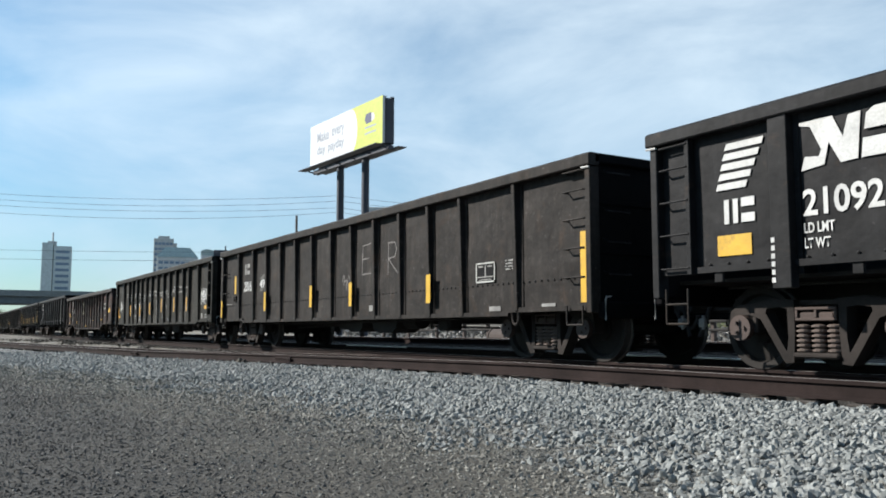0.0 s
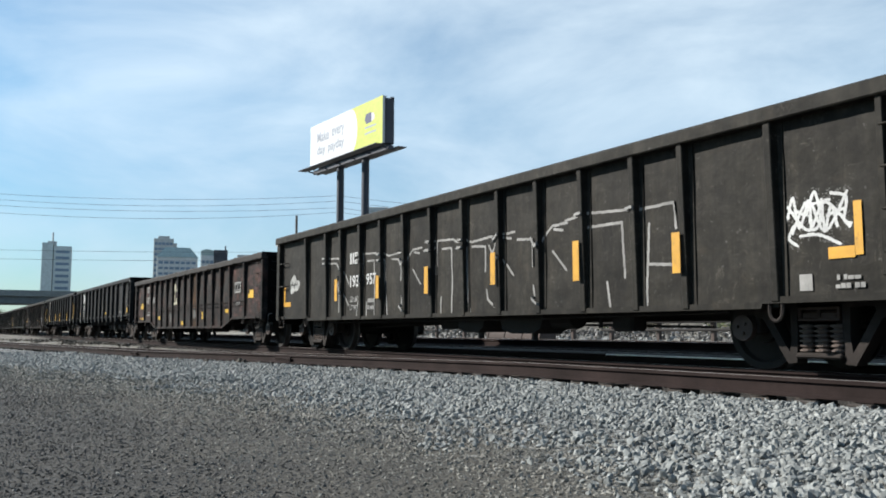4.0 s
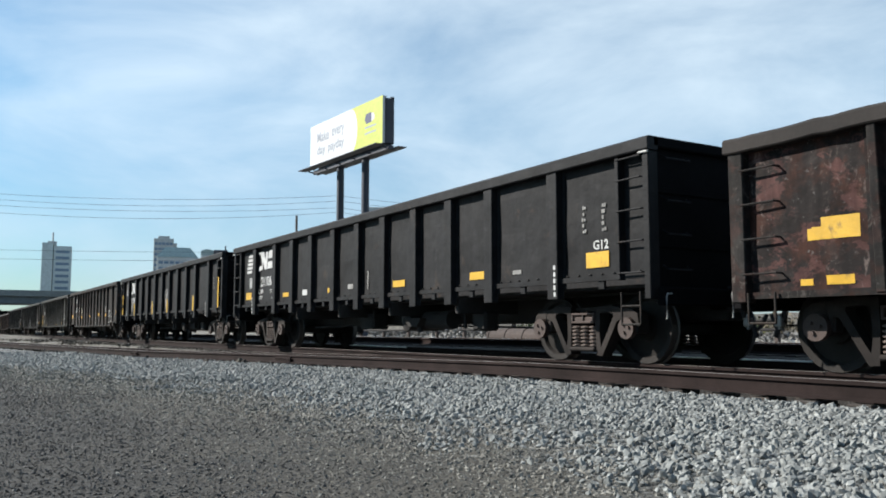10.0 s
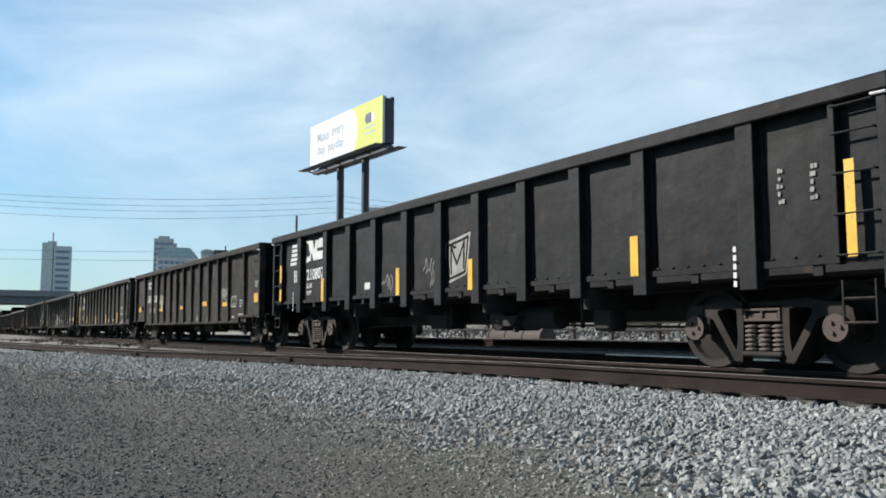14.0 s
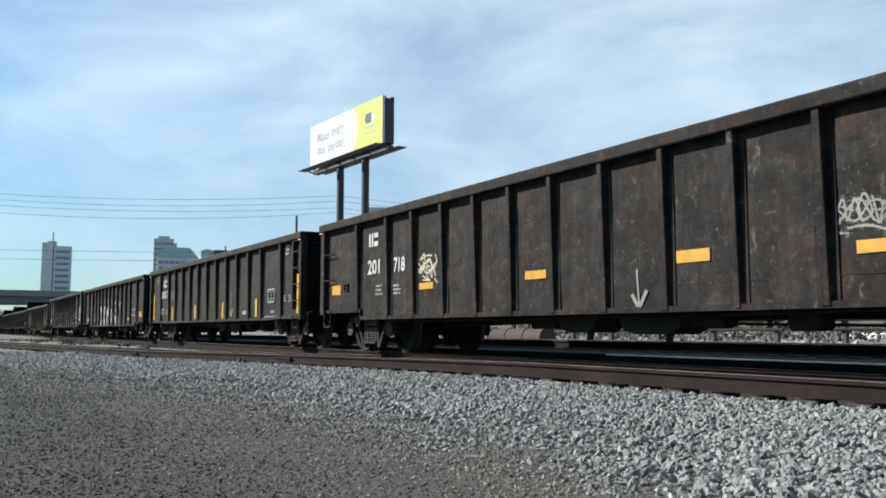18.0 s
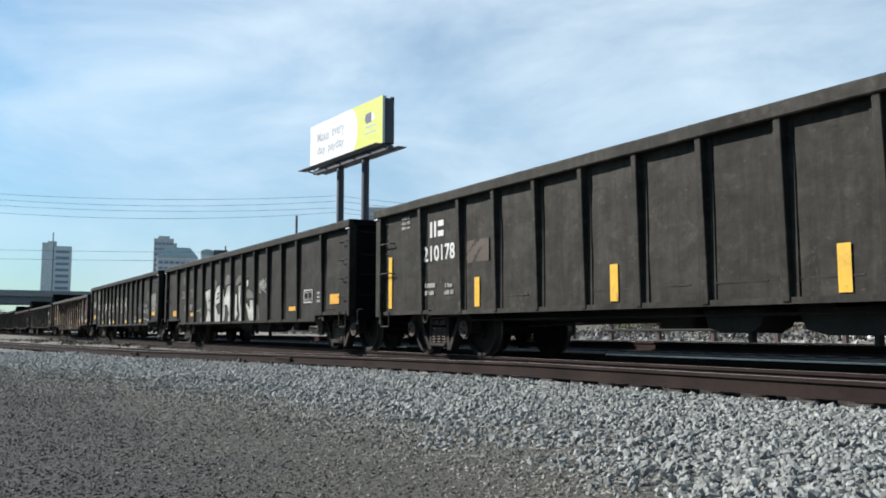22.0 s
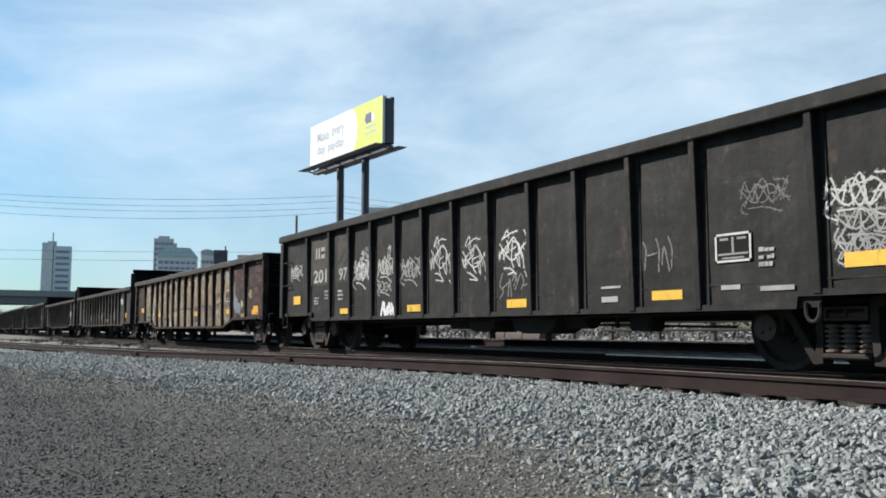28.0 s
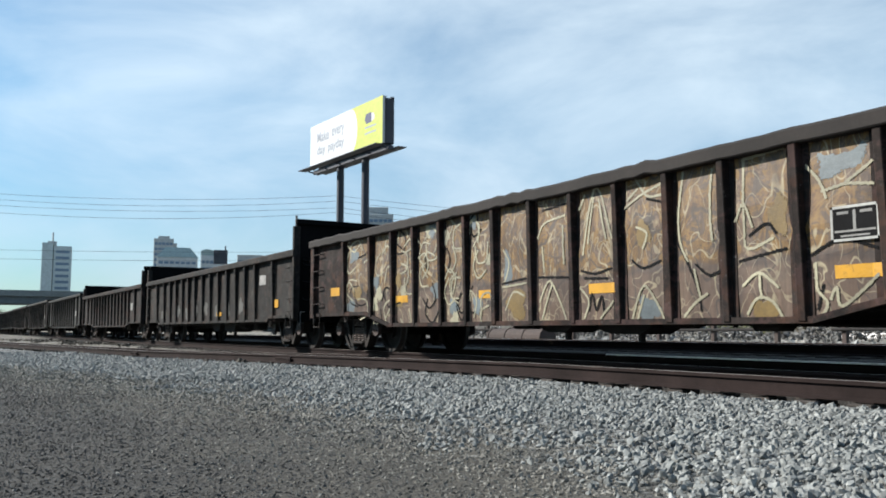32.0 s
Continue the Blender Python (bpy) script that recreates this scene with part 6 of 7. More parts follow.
block_letter([(0.39, 1.68), (0.63, 1.71), (0.62, 1.28), (0.69, 1.07), (0.83, 0.95), (0.97, 0.67), (0.41, 0.66), (0.51, 0.85), (0.44, 1.12)])
block_letter([(0.74, 1.75), (0.99, 1.81), (1.01, 1.48), (0.82, 1.32), (0.98, 1.16), (1.01, 0.94), (0.9, 1.02), (0.67, 1.2)])
block_letter([(1.09, 1.81), (1.28, 1.84), (1.3, 1.63), (1.13, 1.56)])
block_letter([(1.1, 1.24), (1.4, 1.03), (1.4, 1.27), (1.83, 1.25), (1.85, 1.14), (1.87, 0.66), (1.39, 0.66), (1.22, 0.89), (1.1, 1.07)])
marks(car, 33, [(-3.94, 0.96, -3.43, 1.15)], M_FADED, "small pale scribble", w=0.024)

# charcoal car with a row of tags
car = gondola("charcoal steel gondola car with a row of white tags", -161.12, -145.07, 2.7, STD, P_CHAR, 0.65, 0.77, "step", seam=0.92, trucks=-0.12)
squares(car, 5.44, 1.15, 5.91, 1.46)
plates(car, "reflector", [(6.94, 1.01, 7.42, 1.15), (4.47, 0.78, 4.94, 0.89), (1.54, 0.76, 2.02, 0.88), (-1.5, 0.76, -1.02, 0.88), (-4.75, 0.77, -4.3, 0.88), (-7.43, 1.03, -7.0, 1.22)], M_YELLOW, label="yellow reflective strip")
tag(car, 41, 6.5, 1.42, 7.25, 1.9, M_SILVER, 0.02, WIDE_TAG)
tag(car, 42, 6.6, 1.2, 7.3, 1.62, M_FADED, 0.018, WIDE_TAG)
tag(car, 43, 6.6, 1.0, 7.15, 1.35, M_FADED, 0.018, WIDE_TAG)
for k, (a, b, c, d, shape) in enumerate([(1.04, 1.16, 1.78, 1.94, TALL_TAG), (0.01, 1.12, 0.77, 1.92, TALL_TAG), (-1.02, 1.14, -0.24, 2.03, TALL_TAG), (-2.02, 1.2, -1.29, 1.76, WIDE_TAG), (-2.99, 1.3, -2.29, 1.83, WIDE_TAG),
                                        (-2.99, 1.05, -2.4, 1.4, WIDE_TAG[4:]), (-4.06, 1.2, -3.33, 1.9, WIDE_TAG), (-7.6, 1.55, -6.84, 1.97, WIDE_TAG)]):
    tag(car, 50 + k, a, b, c, d, M_FADED if k in (3, 5) else M_SILVER, 0.022 if k == 0 else 0.019, shape)
film(car, "graffiti_haze", speckle([[(-3.7, 1.5), (-3.66, 1.95)], [(-3.5, 1.55), (-3.48, 2.0)], [(-2.6, 1.6), (-2.5, 1.95)]], 0.16, 5, 0.35), (-4.0, 1.4, -2.3, 2.1), M_SILVER, "pale sprayed drips", 0.016, 0.003, False, True)
marks(car, 71, [(1.08, 0.88, 1.5, 1.3), (1.4, 0.88, 1.94, 1.25)], M_CHALK, "faint sprayed drips", w=0.02, strokes_in=4)
marks(car, 70, [(4.08, 1.1, 4.58, 1.5)], M_CHALK, "faint chalk scribble", w=0.02)
tag(car, 71, 5.53, 1.6, 6.13, 2.0, M_CHALK, 0.009, WIDE_TAG)
plates(car, "paint_patch", [(-6.36, 1.42, -5.32, 2.5), (-4.95, 1.44, -4.32, 2.43)], M_PRIMER, -SIDE - 0.016)
initials(car, -6.1, 2.0, -5.6, 2.25, M_FADED, -SIDE - 0.022)
letters("201", -6.22, 1.47, -5.5, 1.76, -SIDE - 0.022, M_FADED, car, "car_number")
letters("97", -4.85, 1.47, -4.42, 1.73, -SIDE - 0.022, M_FADED, car, "car_number")
spray(car, [smooth(line) for line in ([(-2.84, 0.7), (-2.76, 0.95)], [(-2.72, 0.94), (-2.67, 0.7), (-2.6, 0.86)], [(-2.58, 0.71), (-2.52, 0.93), (-2.44, 0.72)], [(-2.42, 0.92), (-2.34, 0.74)], [(-2.3, 0.7), (-2.22, 0.94)], [(-2.8, 0.84), (-2.55, 0.77), (-2.28, 0.85)])],
      0.062, 77, M_WHITE, "thick white sprayed stroke", 0.011)
textbars(car, [(5.99, 1.08, 6.23, 1.31), (-6.2, 1.0, -5.91, 1.18), (-5.6, 1.1, -5.32, 1.32), (-4.92, 1.06, -4.6, 1.31)], M_FADED, rows=3)
plates(car, "label_plate", [(5.5, 0.86, 5.75, 0.91), (6.0, 0.83, 6.4, 0.88), (3.6, 0.95, 3.95, 0.98), (3.6, 0.78, 3.9, 0.85)], M_FADED, -SIDE - 0.02)
nudge(car, 0.06, -4.0, -0.27, True)

# low car covered by a mural
car = gondola("rusty low gondola car covered in a brown and ochre mural", -178.5, -162.48, 2.42, [1.64, 2.86, 3.77, 4.6, 5.5, 6.28, 7.08, 8.0, 8.9, 9.76, 10.6, 11.41, 12.3, 13.17, 14.48], P_OXIDE, 0.51, 0.74, "belly",
              skins=lambda k, n: P_MAROON if k >= n - 2 else P_OXIDE if k == 0 else M_MURAL, wavy=0.035, bulge=0.03)
squares(car, 4.64, 1.25, 5.12, 1.58, YB)
plates(car, "reflector", [(6.94, 0.85, 7.45, 1.08), (4.65, 0.91, 5.13, 1.04), (1.19, 0.9, 1.67, 1.02), (-1.38, 0.92, -0.92, 1.05), (-4.13, 0.93, -3.68, 1.05), (-7.09, 1.15, -6.67, 1.32)], M_ORANGE, YB, "orange reflective strip")
rng = random.Random(61)
PALE_BLUE = plain("pale_blue_spray_paint", (0.095, 0.118, 0.128), 0.6, 0, 0.35, 5)
OCHRE = plain("ochre_spray_paint", (0.14, 0.088, 0.022), 0.6, 0, 0.35, 5)
SOFT_CREAM = plain("pale_cream_spray_paint", (0.27, 0.25, 0.17), 0.65, 0, 0.35, 6)
EDGES = [-8.01] + [p - 8.01 for p in (1.64, 2.86, 3.77, 4.6, 5.5, 6.28, 7.08, 8.0, 8.9, 9.76, 10.6, 11.41, 12.3, 13.17, 14.48)] + [8.01]
# each bay: colour patches (colour, u, v, ru, rv), then pale lines, dark lines, in parts of the bay's width and height
PATCHES = {13: [(PALE_BLUE, 0.5, 0.88, 0.42, 0.12)], 12: [(OCHRE, 0.8, 0.6, 0.17, 0.14), (OCHRE, 0.5, 0.04, 0.25, 0.09)],
           11: [], 10: [(OCHRE, 0.5, 0.6, 0.2, 0.1), (PALE_BLUE, 0.6, 0.07, 0.3, 0.1)],
           9: [], 8: [], 7: [(PALE_BLUE, 0.3, 0.45, 0.16, 0.18), (OCHRE, 0.6, 0.15, 0.35, 0.15)]}
PALE = {13: [[(0, 0.86), (0.2, 0.76), (0.3, 0.66)], [(0.25, 0.70), (0.6, 0.72), (0.98, 0.70)], [(0.6, 0.73), (0.98, 0.82)], [(0.1, 0.3), (0.1, 0.16), (0.25, 0.08), (0.15, 0.0)], [(0.3, 0.1), (0.4, 0.16), (0.47, 0.06), (1.0, 0.22)]],
        12: [[(0.2, 0.97), (0.2, 0.58), (0.25, 0.42), (0.7, 0.47)], [(0.2, 0.97), (0.9, 0.99)], [(0.05, 0.6), (0.2, 0.7), (0.35, 0.55)], [(0.15, 0.2), (0.45, 0.27), (0.75, 0.18)], [(0.45, 0.27), (0.47, 0.12)], [(0.2, 0.03), (0.4, 0.12), (0.65, 0.1), (0.8, 0.0)]],
        11: [[(0.2, 0.97), (0.08, 0.7), (0.12, 0.5), (0.3, 0.38)], [(0.85, 0.95), (0.8, 0.7), (0.85, 0.5)], [(0.15, 0.02), (0.4, 0.1), (0.7, 0.16)], [(0.45, 0.32), (0.55, 0.14)]],
        10: [[(0.05, 0.8), (0.5, 0.88), (1.0, 0.93)], [(0.3, 1.0), (0.6, 0.86), (0.95, 0.85)], [(0.1, 0.85), (0.35, 0.92)], [(0.15, 0.0), (0.45, 0.22), (0.65, 0.2), (0.97, 0.0)], [(0.3, 0.0), (0.5, 0.17)], [(0.35, 0.65), (0.6, 0.6), (0.5, 0.5)]],
        9: [[(0.15, 0.5), (0.4, 0.92), (0.62, 0.96), (0.95, 0.6)], [(0.45, 0.92), (0.3, 0.58)], [(0.6, 0.9), (0.8, 0.6)], [(0.05, 0.25), (0.3, 0.15), (0.15, 0.02)], [(0.2, 0.95), (0.05, 0.85)], [(0.6, 0.02), (0.95, 0.14)]],
        8: [[(0.05, 0.68), (0.25, 0.79), (0.85, 0.83)], [(0.1, 0.16), (0.45, 0.32), (0.85, 0.02)], [(0.5, 0.3), (0.15, 0.02)], [(0.2, 0.6), (0.25, 0.4)], [(0.8, 0.75), (0.85, 0.45)]],
        7: [[(0.15, 0.62), (0.35, 0.5), (0.2, 0.35)], [(0.1, 0.3), (0.9, 0.32)], [(0.2, 0.1), (0.5, 0.25), (0.85, 0.22)]]}
INK = {13: [[(0.05, 0.35), (0.5, 0.42), (1.0, 0.36)], [(0.2, 0.18), (0.1, 0.05)]], 12: [[(0.3, 0.5), (0.6, 0.56), (0.75, 0.5)], [(0.1, 0.35), (0.9, 0.4)]], 11: [[(0.05, 0.5), (0.3, 0.36), (0.5, 0.2), (0.55, 0.06)], [(0.5, 0.35), (0.75, 0.28), (1.0, 0.3)]],
       10: [[(0.2, 0.42), (0.5, 0.36), (0.9, 0.4)], [(0.6, 0.84), (0.97, 0.8)]], 9: [[(0.1, 0.38), (0.5, 0.35), (0.9, 0.38)], [(0.2, 0.32), (0.8, 0.31)], [(0.3, 0.08), (0.4, 0.2), (0.5, 0.08), (0.65, 0.18), (0.7, 0.05)]], 8: [[(0.05, 0.36), (0.95, 0.34)], [(0.2, 0.9), (0.9, 0.92)]], 7: [[(0.1, 0.33), (0.9, 0.36)]]}
for k in range(1, 14):
    a, b = EDGES[k] + 0.09, EDGES[k + 1] - 0.09
    z0, z1 = 0.55, 2.27
    area = (a, z0, b, z1)
    at = lambda u, v: (a + (b - a) * u, z0 + (z1 - z0) * v)
    some = lambda n: [[(min(1, max(0, u + 0.3 * math.cos(f + 1.3 * i))), min(1, max(0, w + 0.13 * math.sin(f + 1.3 * i)))) for i in range(4)] for u, w, f in ((rng.random(), rng.random(), rng.uniform(0, 6.3)) for j in range(n))]
    for j, (mat, u, v, ru, rv) in enumerate(PATCHES[k] if k in PATCHES else [(rng.choice((OCHRE, PALE_BLUE, SOFT_CREAM)), rng.random(), rng.random(), 0.24, 0.09) for i in range(3)]):
        film(car, "graffiti", blob(*at(u, v), ru * (b - a), rv * (z1 - z0), k * 7 + j), area, mat, "", 0.012, 0.003 + 0.0007 * j, False)
    spray(car, [smooth([at(u, v) for u, v in line]) for line in INK.get(k) or some(3)], 0.03, k, M_BLACKLINE, "", 0.011, 0.0065, False, area)
    spray(car, [smooth([at(u, v) for u, v in line]) for line in PALE.get(k) or some(7)], 0.03, k + 30, SOFT_CREAM, "", 0.010, 0.0075, False, area)
for j, (mat, x, z, rx, rz) in enumerate(((PALE_BLUE, 5.45, 1.25, 0.16, 0.32), (PALE_BLUE, 5.7, 1.05, 0.3, 0.3), (M_GREY, 5.4, 1.6, 0.12, 0.2), (OCHRE, 6.15, 0.82, 0.2, 0.09), (SOFT_CREAM, 6.1, 1.15, 0.08, 0.12), (M_BLACKLINE, 5.75, 0.83, 0.15, 0.09), (OCHRE, 6.85, 1.4, 0.16, 0.14))):
    film(car, "graffiti", blob(x, z, rx, rz, j + 90), (5.2, 0.76, 7.1, 1.95), mat, "", 0.016, 0.003 + 0.0005 * j, False)

# cars with tall end walls, far up the line
car = gondola("dark low gondola car with a tall black end wall", -195.6, -179.65, 2.33, DENSE, P_SCUFF, 0.66, 0.74, "step", bulk=0.72)
plates(car, "reflector", [(6.3, 0.99, 6.8, 1.19), (1.5, 0.85, 2.0, 0.97)], M_ORANGE, label="orange reflective strip")
plates(car, "label_plate", [(5.35, 1.6, 5.85, 1.85)], M_FADED, -SIDE - 0.02)
for k in range(9):
    film(car, "graffiti_haze", blob(-5.6 + 1.17 * k, 1.0 + 0.05 * (k % 3), 0.22, 0.24, k), (-6.2 + 1.17 * k, 0.72, -5.0 + 1.17 * k, 1.5), M_GREY, "pale worn scuff", 0.025, 0.003, False)
TAIL = [("rusty low gondola car with a tall black end wall", 2.33, DENSE, P_RUSTY, "belly", 0.72), ("dull black gondola car far up the line", 2.6, STD, P_DULL, "step", 0.0),
        ("brown-black gondola car far up the line", 2.74, STD, P_BROWN, "step", 0.0), ("scuffed gondola car far up the line", 2.74, STD, P_SCUFF, "step", 0.0),
        ("charcoal gondola car far up the line", 2.7, STD, P_CHAR, "step", 0.0), ("black gondola car far up the line", 2.74, STD, P_BLACK[0], "flat", 0.0),
        ("olive-black gondola car far up the line", 2.74, STD, P_OLIVE, "step", 0.0), ("dull grey gondola car far up the line", 2.6, STD, P_GREY, "step", 0.0)]
for k, (label, top, posts, paint, how, bulk) in enumerate(TAIL):
    s1 = -196.75 - 17.15 * k
    car = gondola(label, s1 - 15.95, s1, top, posts, paint, 0.6, 0.74, how, bulk=bulk, far=True)
    plates(car, "label_plate", [(5.4, 1.3, 5.85, 1.6)], M_FADED)
for car, centre in moving_cars:
    hug(car)


# ---- billboard ----
M_BOARD_WHITE = plain("white_poster_vinyl", (0.56, 0.585, 0.61), 0.6, 0, 0.0, 0.02, 0.0)
M_BOARD_YELLOW = plain("yellow_green_poster_vinyl", (0.42, 0.47, 0.07), 0.6, 0, 0.04, 0.5, 0.02)
M_BOARD_GREY = plain("grey_poster_print", (0.27, 0.30, 0.35), 0.6, 0, 0.05, 0.5, 0.02)
M_NAVY = plain("navy_poster_print", (0.03, 0.035, 0.10), 0.6, 0, 0.05, 0.5, 0.02)
M_FRAME = plain("dark_painted_steel", (0.035, 0.04, 0.055), 0.6, 0.2, 0.25, 1.0)


def make_billboard():
    b = tagged(new("billboard"), "white and yellow-green billboard on two dark steel posts", "billboard")
    b.location = (-71.7, 32.2, -0.12)
    b.rotation_euler = (0, 0, radians(3.5))
    w, z0, z1 = 7.25, 16.95, 21.2
    bm = bmesh.new()
    softbox(bm, -w, w, 0.0, 0.25, z0, z1, 0.02)
    part("panel", bm, M_BOARD_WHITE, b, "white poster panel")
    pts = [(1.3 + 1.35 * math.cos(a), (z0 + z1) / 2 + (z1 - z0) / 2 * math.sin(a)) for a in np.linspace(-math.pi / 2, math.pi / 2, 16)]
    bm = bmesh.new()
    slab(bm, [(w, z1)] + [(x, z) for x, z in pts[::-1]] + [(w, z0)], -0.006, -0.001)
    part("poster_field", bm, M_BOARD_YELLOW, b, "yellow-green poster field with curved edge")
    letters("Make", -5.7, 19.25, -3.1, 20.35, -0.01, M_BOARD_GREY, b, "slogan_word")
    letters("every", -2.5, 19.0, 0.1, 20.15, -0.01, M_BOARD_GREY, b, "slogan_word")
    letters("day", -5.7, 17.75, -3.8, 18.95, -0.01, M_BOARD_GREY, b, "slogan_word")
    letters("payday", -3.3, 17.75, 0.1, 18.95, -0.01, M_BOARD_GREY, b, "slogan_word")
    bm = bmesh.new()
    slab(bm, [(4.3, 19.2), (5.3, 19.2), (5.3, 20.1), (4.3, 20.1), (4.05, 19.65)], -0.012, -0.008)
    part("emblem_piece", bm, M_NAVY, b, "navy emblem block")
    bm = bmesh.new()
    slab(bm, [(5.3, 19.25), (5.7, 19.35), (5.85, 19.65), (5.7, 19.95), (5.3, 20.05)], -0.012, -0.008)
    part("emblem_piece", bm, M_BOARD_WHITE, b, "white emblem block")
    for z in (18.75, 18.2):
        bm = bmesh.new()
        slab(bm, [(4.1, z), (6.1, z), (6.1, z + 0.16), (4.1, z + 0.16)], -0.012, -0.008)
        part("small_print", bm, M_BOARD_GREY, b)
    bm = bmesh.new()
    softbox(bm, -w, w, 1.0, 1.2, z0, z1, 0.02)
    part("rear_panel", bm, M_FRAME, b, "dark back of the rear panel")
    bm = bmesh.new()
    for x in np.linspace(-w + 0.2, w - 0.1, 7):
        for zz in (z0 + 0.2, (z0 + z1) / 2, z1 - 0.2):
            beam(bm, (x, 0.25, zz), (x, 1.0, zz), 0.08, 0.08, (1, 0, 0))
        beam(bm, (x, 0.35, z0 - 0.2), (x, 0.35, z1), 0.1, 0.1, (1, 0, 0))
        beam(bm, (x, 0.9, z0 - 0.2), (x, 0.9, z1), 0.1, 0.1, (1, 0, 0))
    part("frame", bm, M_FRAME, b)
    bm = bmesh.new()
    softbox(bm, w + 0.02, w + 0.1, 0.3, 1.1, z0, z1 - 0.3, 0.02)
    part("side_plate", bm, M_FRAME, b)
    bm = bmesh.new()
    softbox(bm, -w - 0.1, w + 0.3, 0.4, 1.0, z0 - 0.6, z0 - 0.2, 0.03)
    part("cross_beam", bm, M_FRAME, b)
    for y in (-0.6, 1.7):
        bm = bmesh.new()
        softbox(bm, -w - 0.6, w + 0.6, y - 0.45, y + 0.45, z0 - 0.32, z0 - 0.25, 0.01)
        for x in np.linspace(-w, w, 6):
            beam(bm, (x, y + (0.4 if y < 0 else -0.4), z0 - 0.35), (x, 0.9, z0 - 0.5), 0.1, 0.12, (1, 0, 0))
        part("catwalk", bm, M_FRAME, b, "dark steel catwalk")
    for x in (-2.3, 2.65):
        bm = bmesh.new()
        bar(bm, (x, 0.9, ground_z(-71, 32) - 0.5), (x, 0.9, z0 - 0.4), 0.36, 20)
        part("post", bm, M_FRAME, b, "thick dark steel post")


make_billboard()


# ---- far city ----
# concrete tinted pale and bluish: distance haze put into the colour
M_CONC = plain("hazed_concrete", (0.46, 0.54, 0.56), 0.85, 0, 0.1, 0.1, 0.05)
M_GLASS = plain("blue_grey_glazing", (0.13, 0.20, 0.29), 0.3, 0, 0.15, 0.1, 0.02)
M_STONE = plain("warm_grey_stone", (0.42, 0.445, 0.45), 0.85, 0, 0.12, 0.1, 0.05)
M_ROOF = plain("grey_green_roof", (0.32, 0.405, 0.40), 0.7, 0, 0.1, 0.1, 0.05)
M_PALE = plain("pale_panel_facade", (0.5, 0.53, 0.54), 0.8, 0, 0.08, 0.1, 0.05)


def tower(name, label, x, y, turn, w, d, h, wall, rows, cols=0, gap=0.45):
    """A far building: a core, window bands or single windows on the sides that face the track."""
    b = tagged(new(name), label, "building", "far city buildings")
    b.location, b.rotation_euler = (x, y, -0.5), (0, 0, radians(turn))
    bm = bmesh.new()
    softbox(bm, -w / 2, w / 2, -d / 2, d / 2, 0, h, 0.3)
    part("wall", bm, wall, b)
    step_z = (h - 6) / rows
    for r in range(rows):
        z = 5 + r * step_z
        n = cols or 1
        for c in range(n):
            cw = (w * 0.94) / n
            bm = bmesh.new()
            x0 = -w * 0.47 + c * cw + cw * 0.1
            softbox(bm, x0, x0 + cw * 0.8, -d / 2 - 0.15, -d / 2 + 0.2, z, z + step_z * gap, 0.05)
            part("window", bm, M_GLASS, b)
    return b


t = tower("office_tower", "concrete office tower, tinted for haze, with blue glass bands and mast", -899.8, 103.2, 82, 16, 20, 83, M_CONC, 13)
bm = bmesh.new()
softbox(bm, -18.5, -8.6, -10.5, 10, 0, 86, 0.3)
part("stair_core", bm, M_CONC, t, "blank concrete side core, tinted for haze")
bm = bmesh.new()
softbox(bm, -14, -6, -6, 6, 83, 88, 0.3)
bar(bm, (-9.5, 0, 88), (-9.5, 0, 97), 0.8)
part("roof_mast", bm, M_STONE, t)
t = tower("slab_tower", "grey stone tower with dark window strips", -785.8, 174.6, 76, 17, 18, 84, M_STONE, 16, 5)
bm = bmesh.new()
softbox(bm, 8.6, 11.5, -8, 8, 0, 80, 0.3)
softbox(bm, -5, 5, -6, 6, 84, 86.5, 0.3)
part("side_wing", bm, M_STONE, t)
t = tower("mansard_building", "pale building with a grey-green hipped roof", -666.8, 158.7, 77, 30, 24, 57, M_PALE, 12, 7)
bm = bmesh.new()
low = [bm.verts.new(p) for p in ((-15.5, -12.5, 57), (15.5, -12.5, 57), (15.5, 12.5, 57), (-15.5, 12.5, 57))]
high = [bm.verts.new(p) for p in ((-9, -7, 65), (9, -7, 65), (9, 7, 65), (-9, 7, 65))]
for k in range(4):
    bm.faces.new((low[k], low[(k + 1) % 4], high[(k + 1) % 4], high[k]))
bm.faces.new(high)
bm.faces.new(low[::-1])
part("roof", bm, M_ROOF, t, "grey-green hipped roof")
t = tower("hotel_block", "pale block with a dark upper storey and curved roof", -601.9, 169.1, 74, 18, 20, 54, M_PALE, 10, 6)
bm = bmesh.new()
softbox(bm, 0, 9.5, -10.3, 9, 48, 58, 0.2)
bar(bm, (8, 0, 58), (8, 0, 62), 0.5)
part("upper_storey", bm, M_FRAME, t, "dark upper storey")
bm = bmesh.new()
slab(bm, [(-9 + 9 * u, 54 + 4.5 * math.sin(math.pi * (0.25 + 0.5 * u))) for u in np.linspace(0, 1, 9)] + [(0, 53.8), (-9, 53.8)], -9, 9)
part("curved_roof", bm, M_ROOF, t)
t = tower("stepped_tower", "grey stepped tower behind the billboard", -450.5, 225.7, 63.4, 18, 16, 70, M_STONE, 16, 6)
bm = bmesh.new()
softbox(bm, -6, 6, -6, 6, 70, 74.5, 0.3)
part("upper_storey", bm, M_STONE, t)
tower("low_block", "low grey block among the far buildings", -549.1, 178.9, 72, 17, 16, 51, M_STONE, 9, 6)

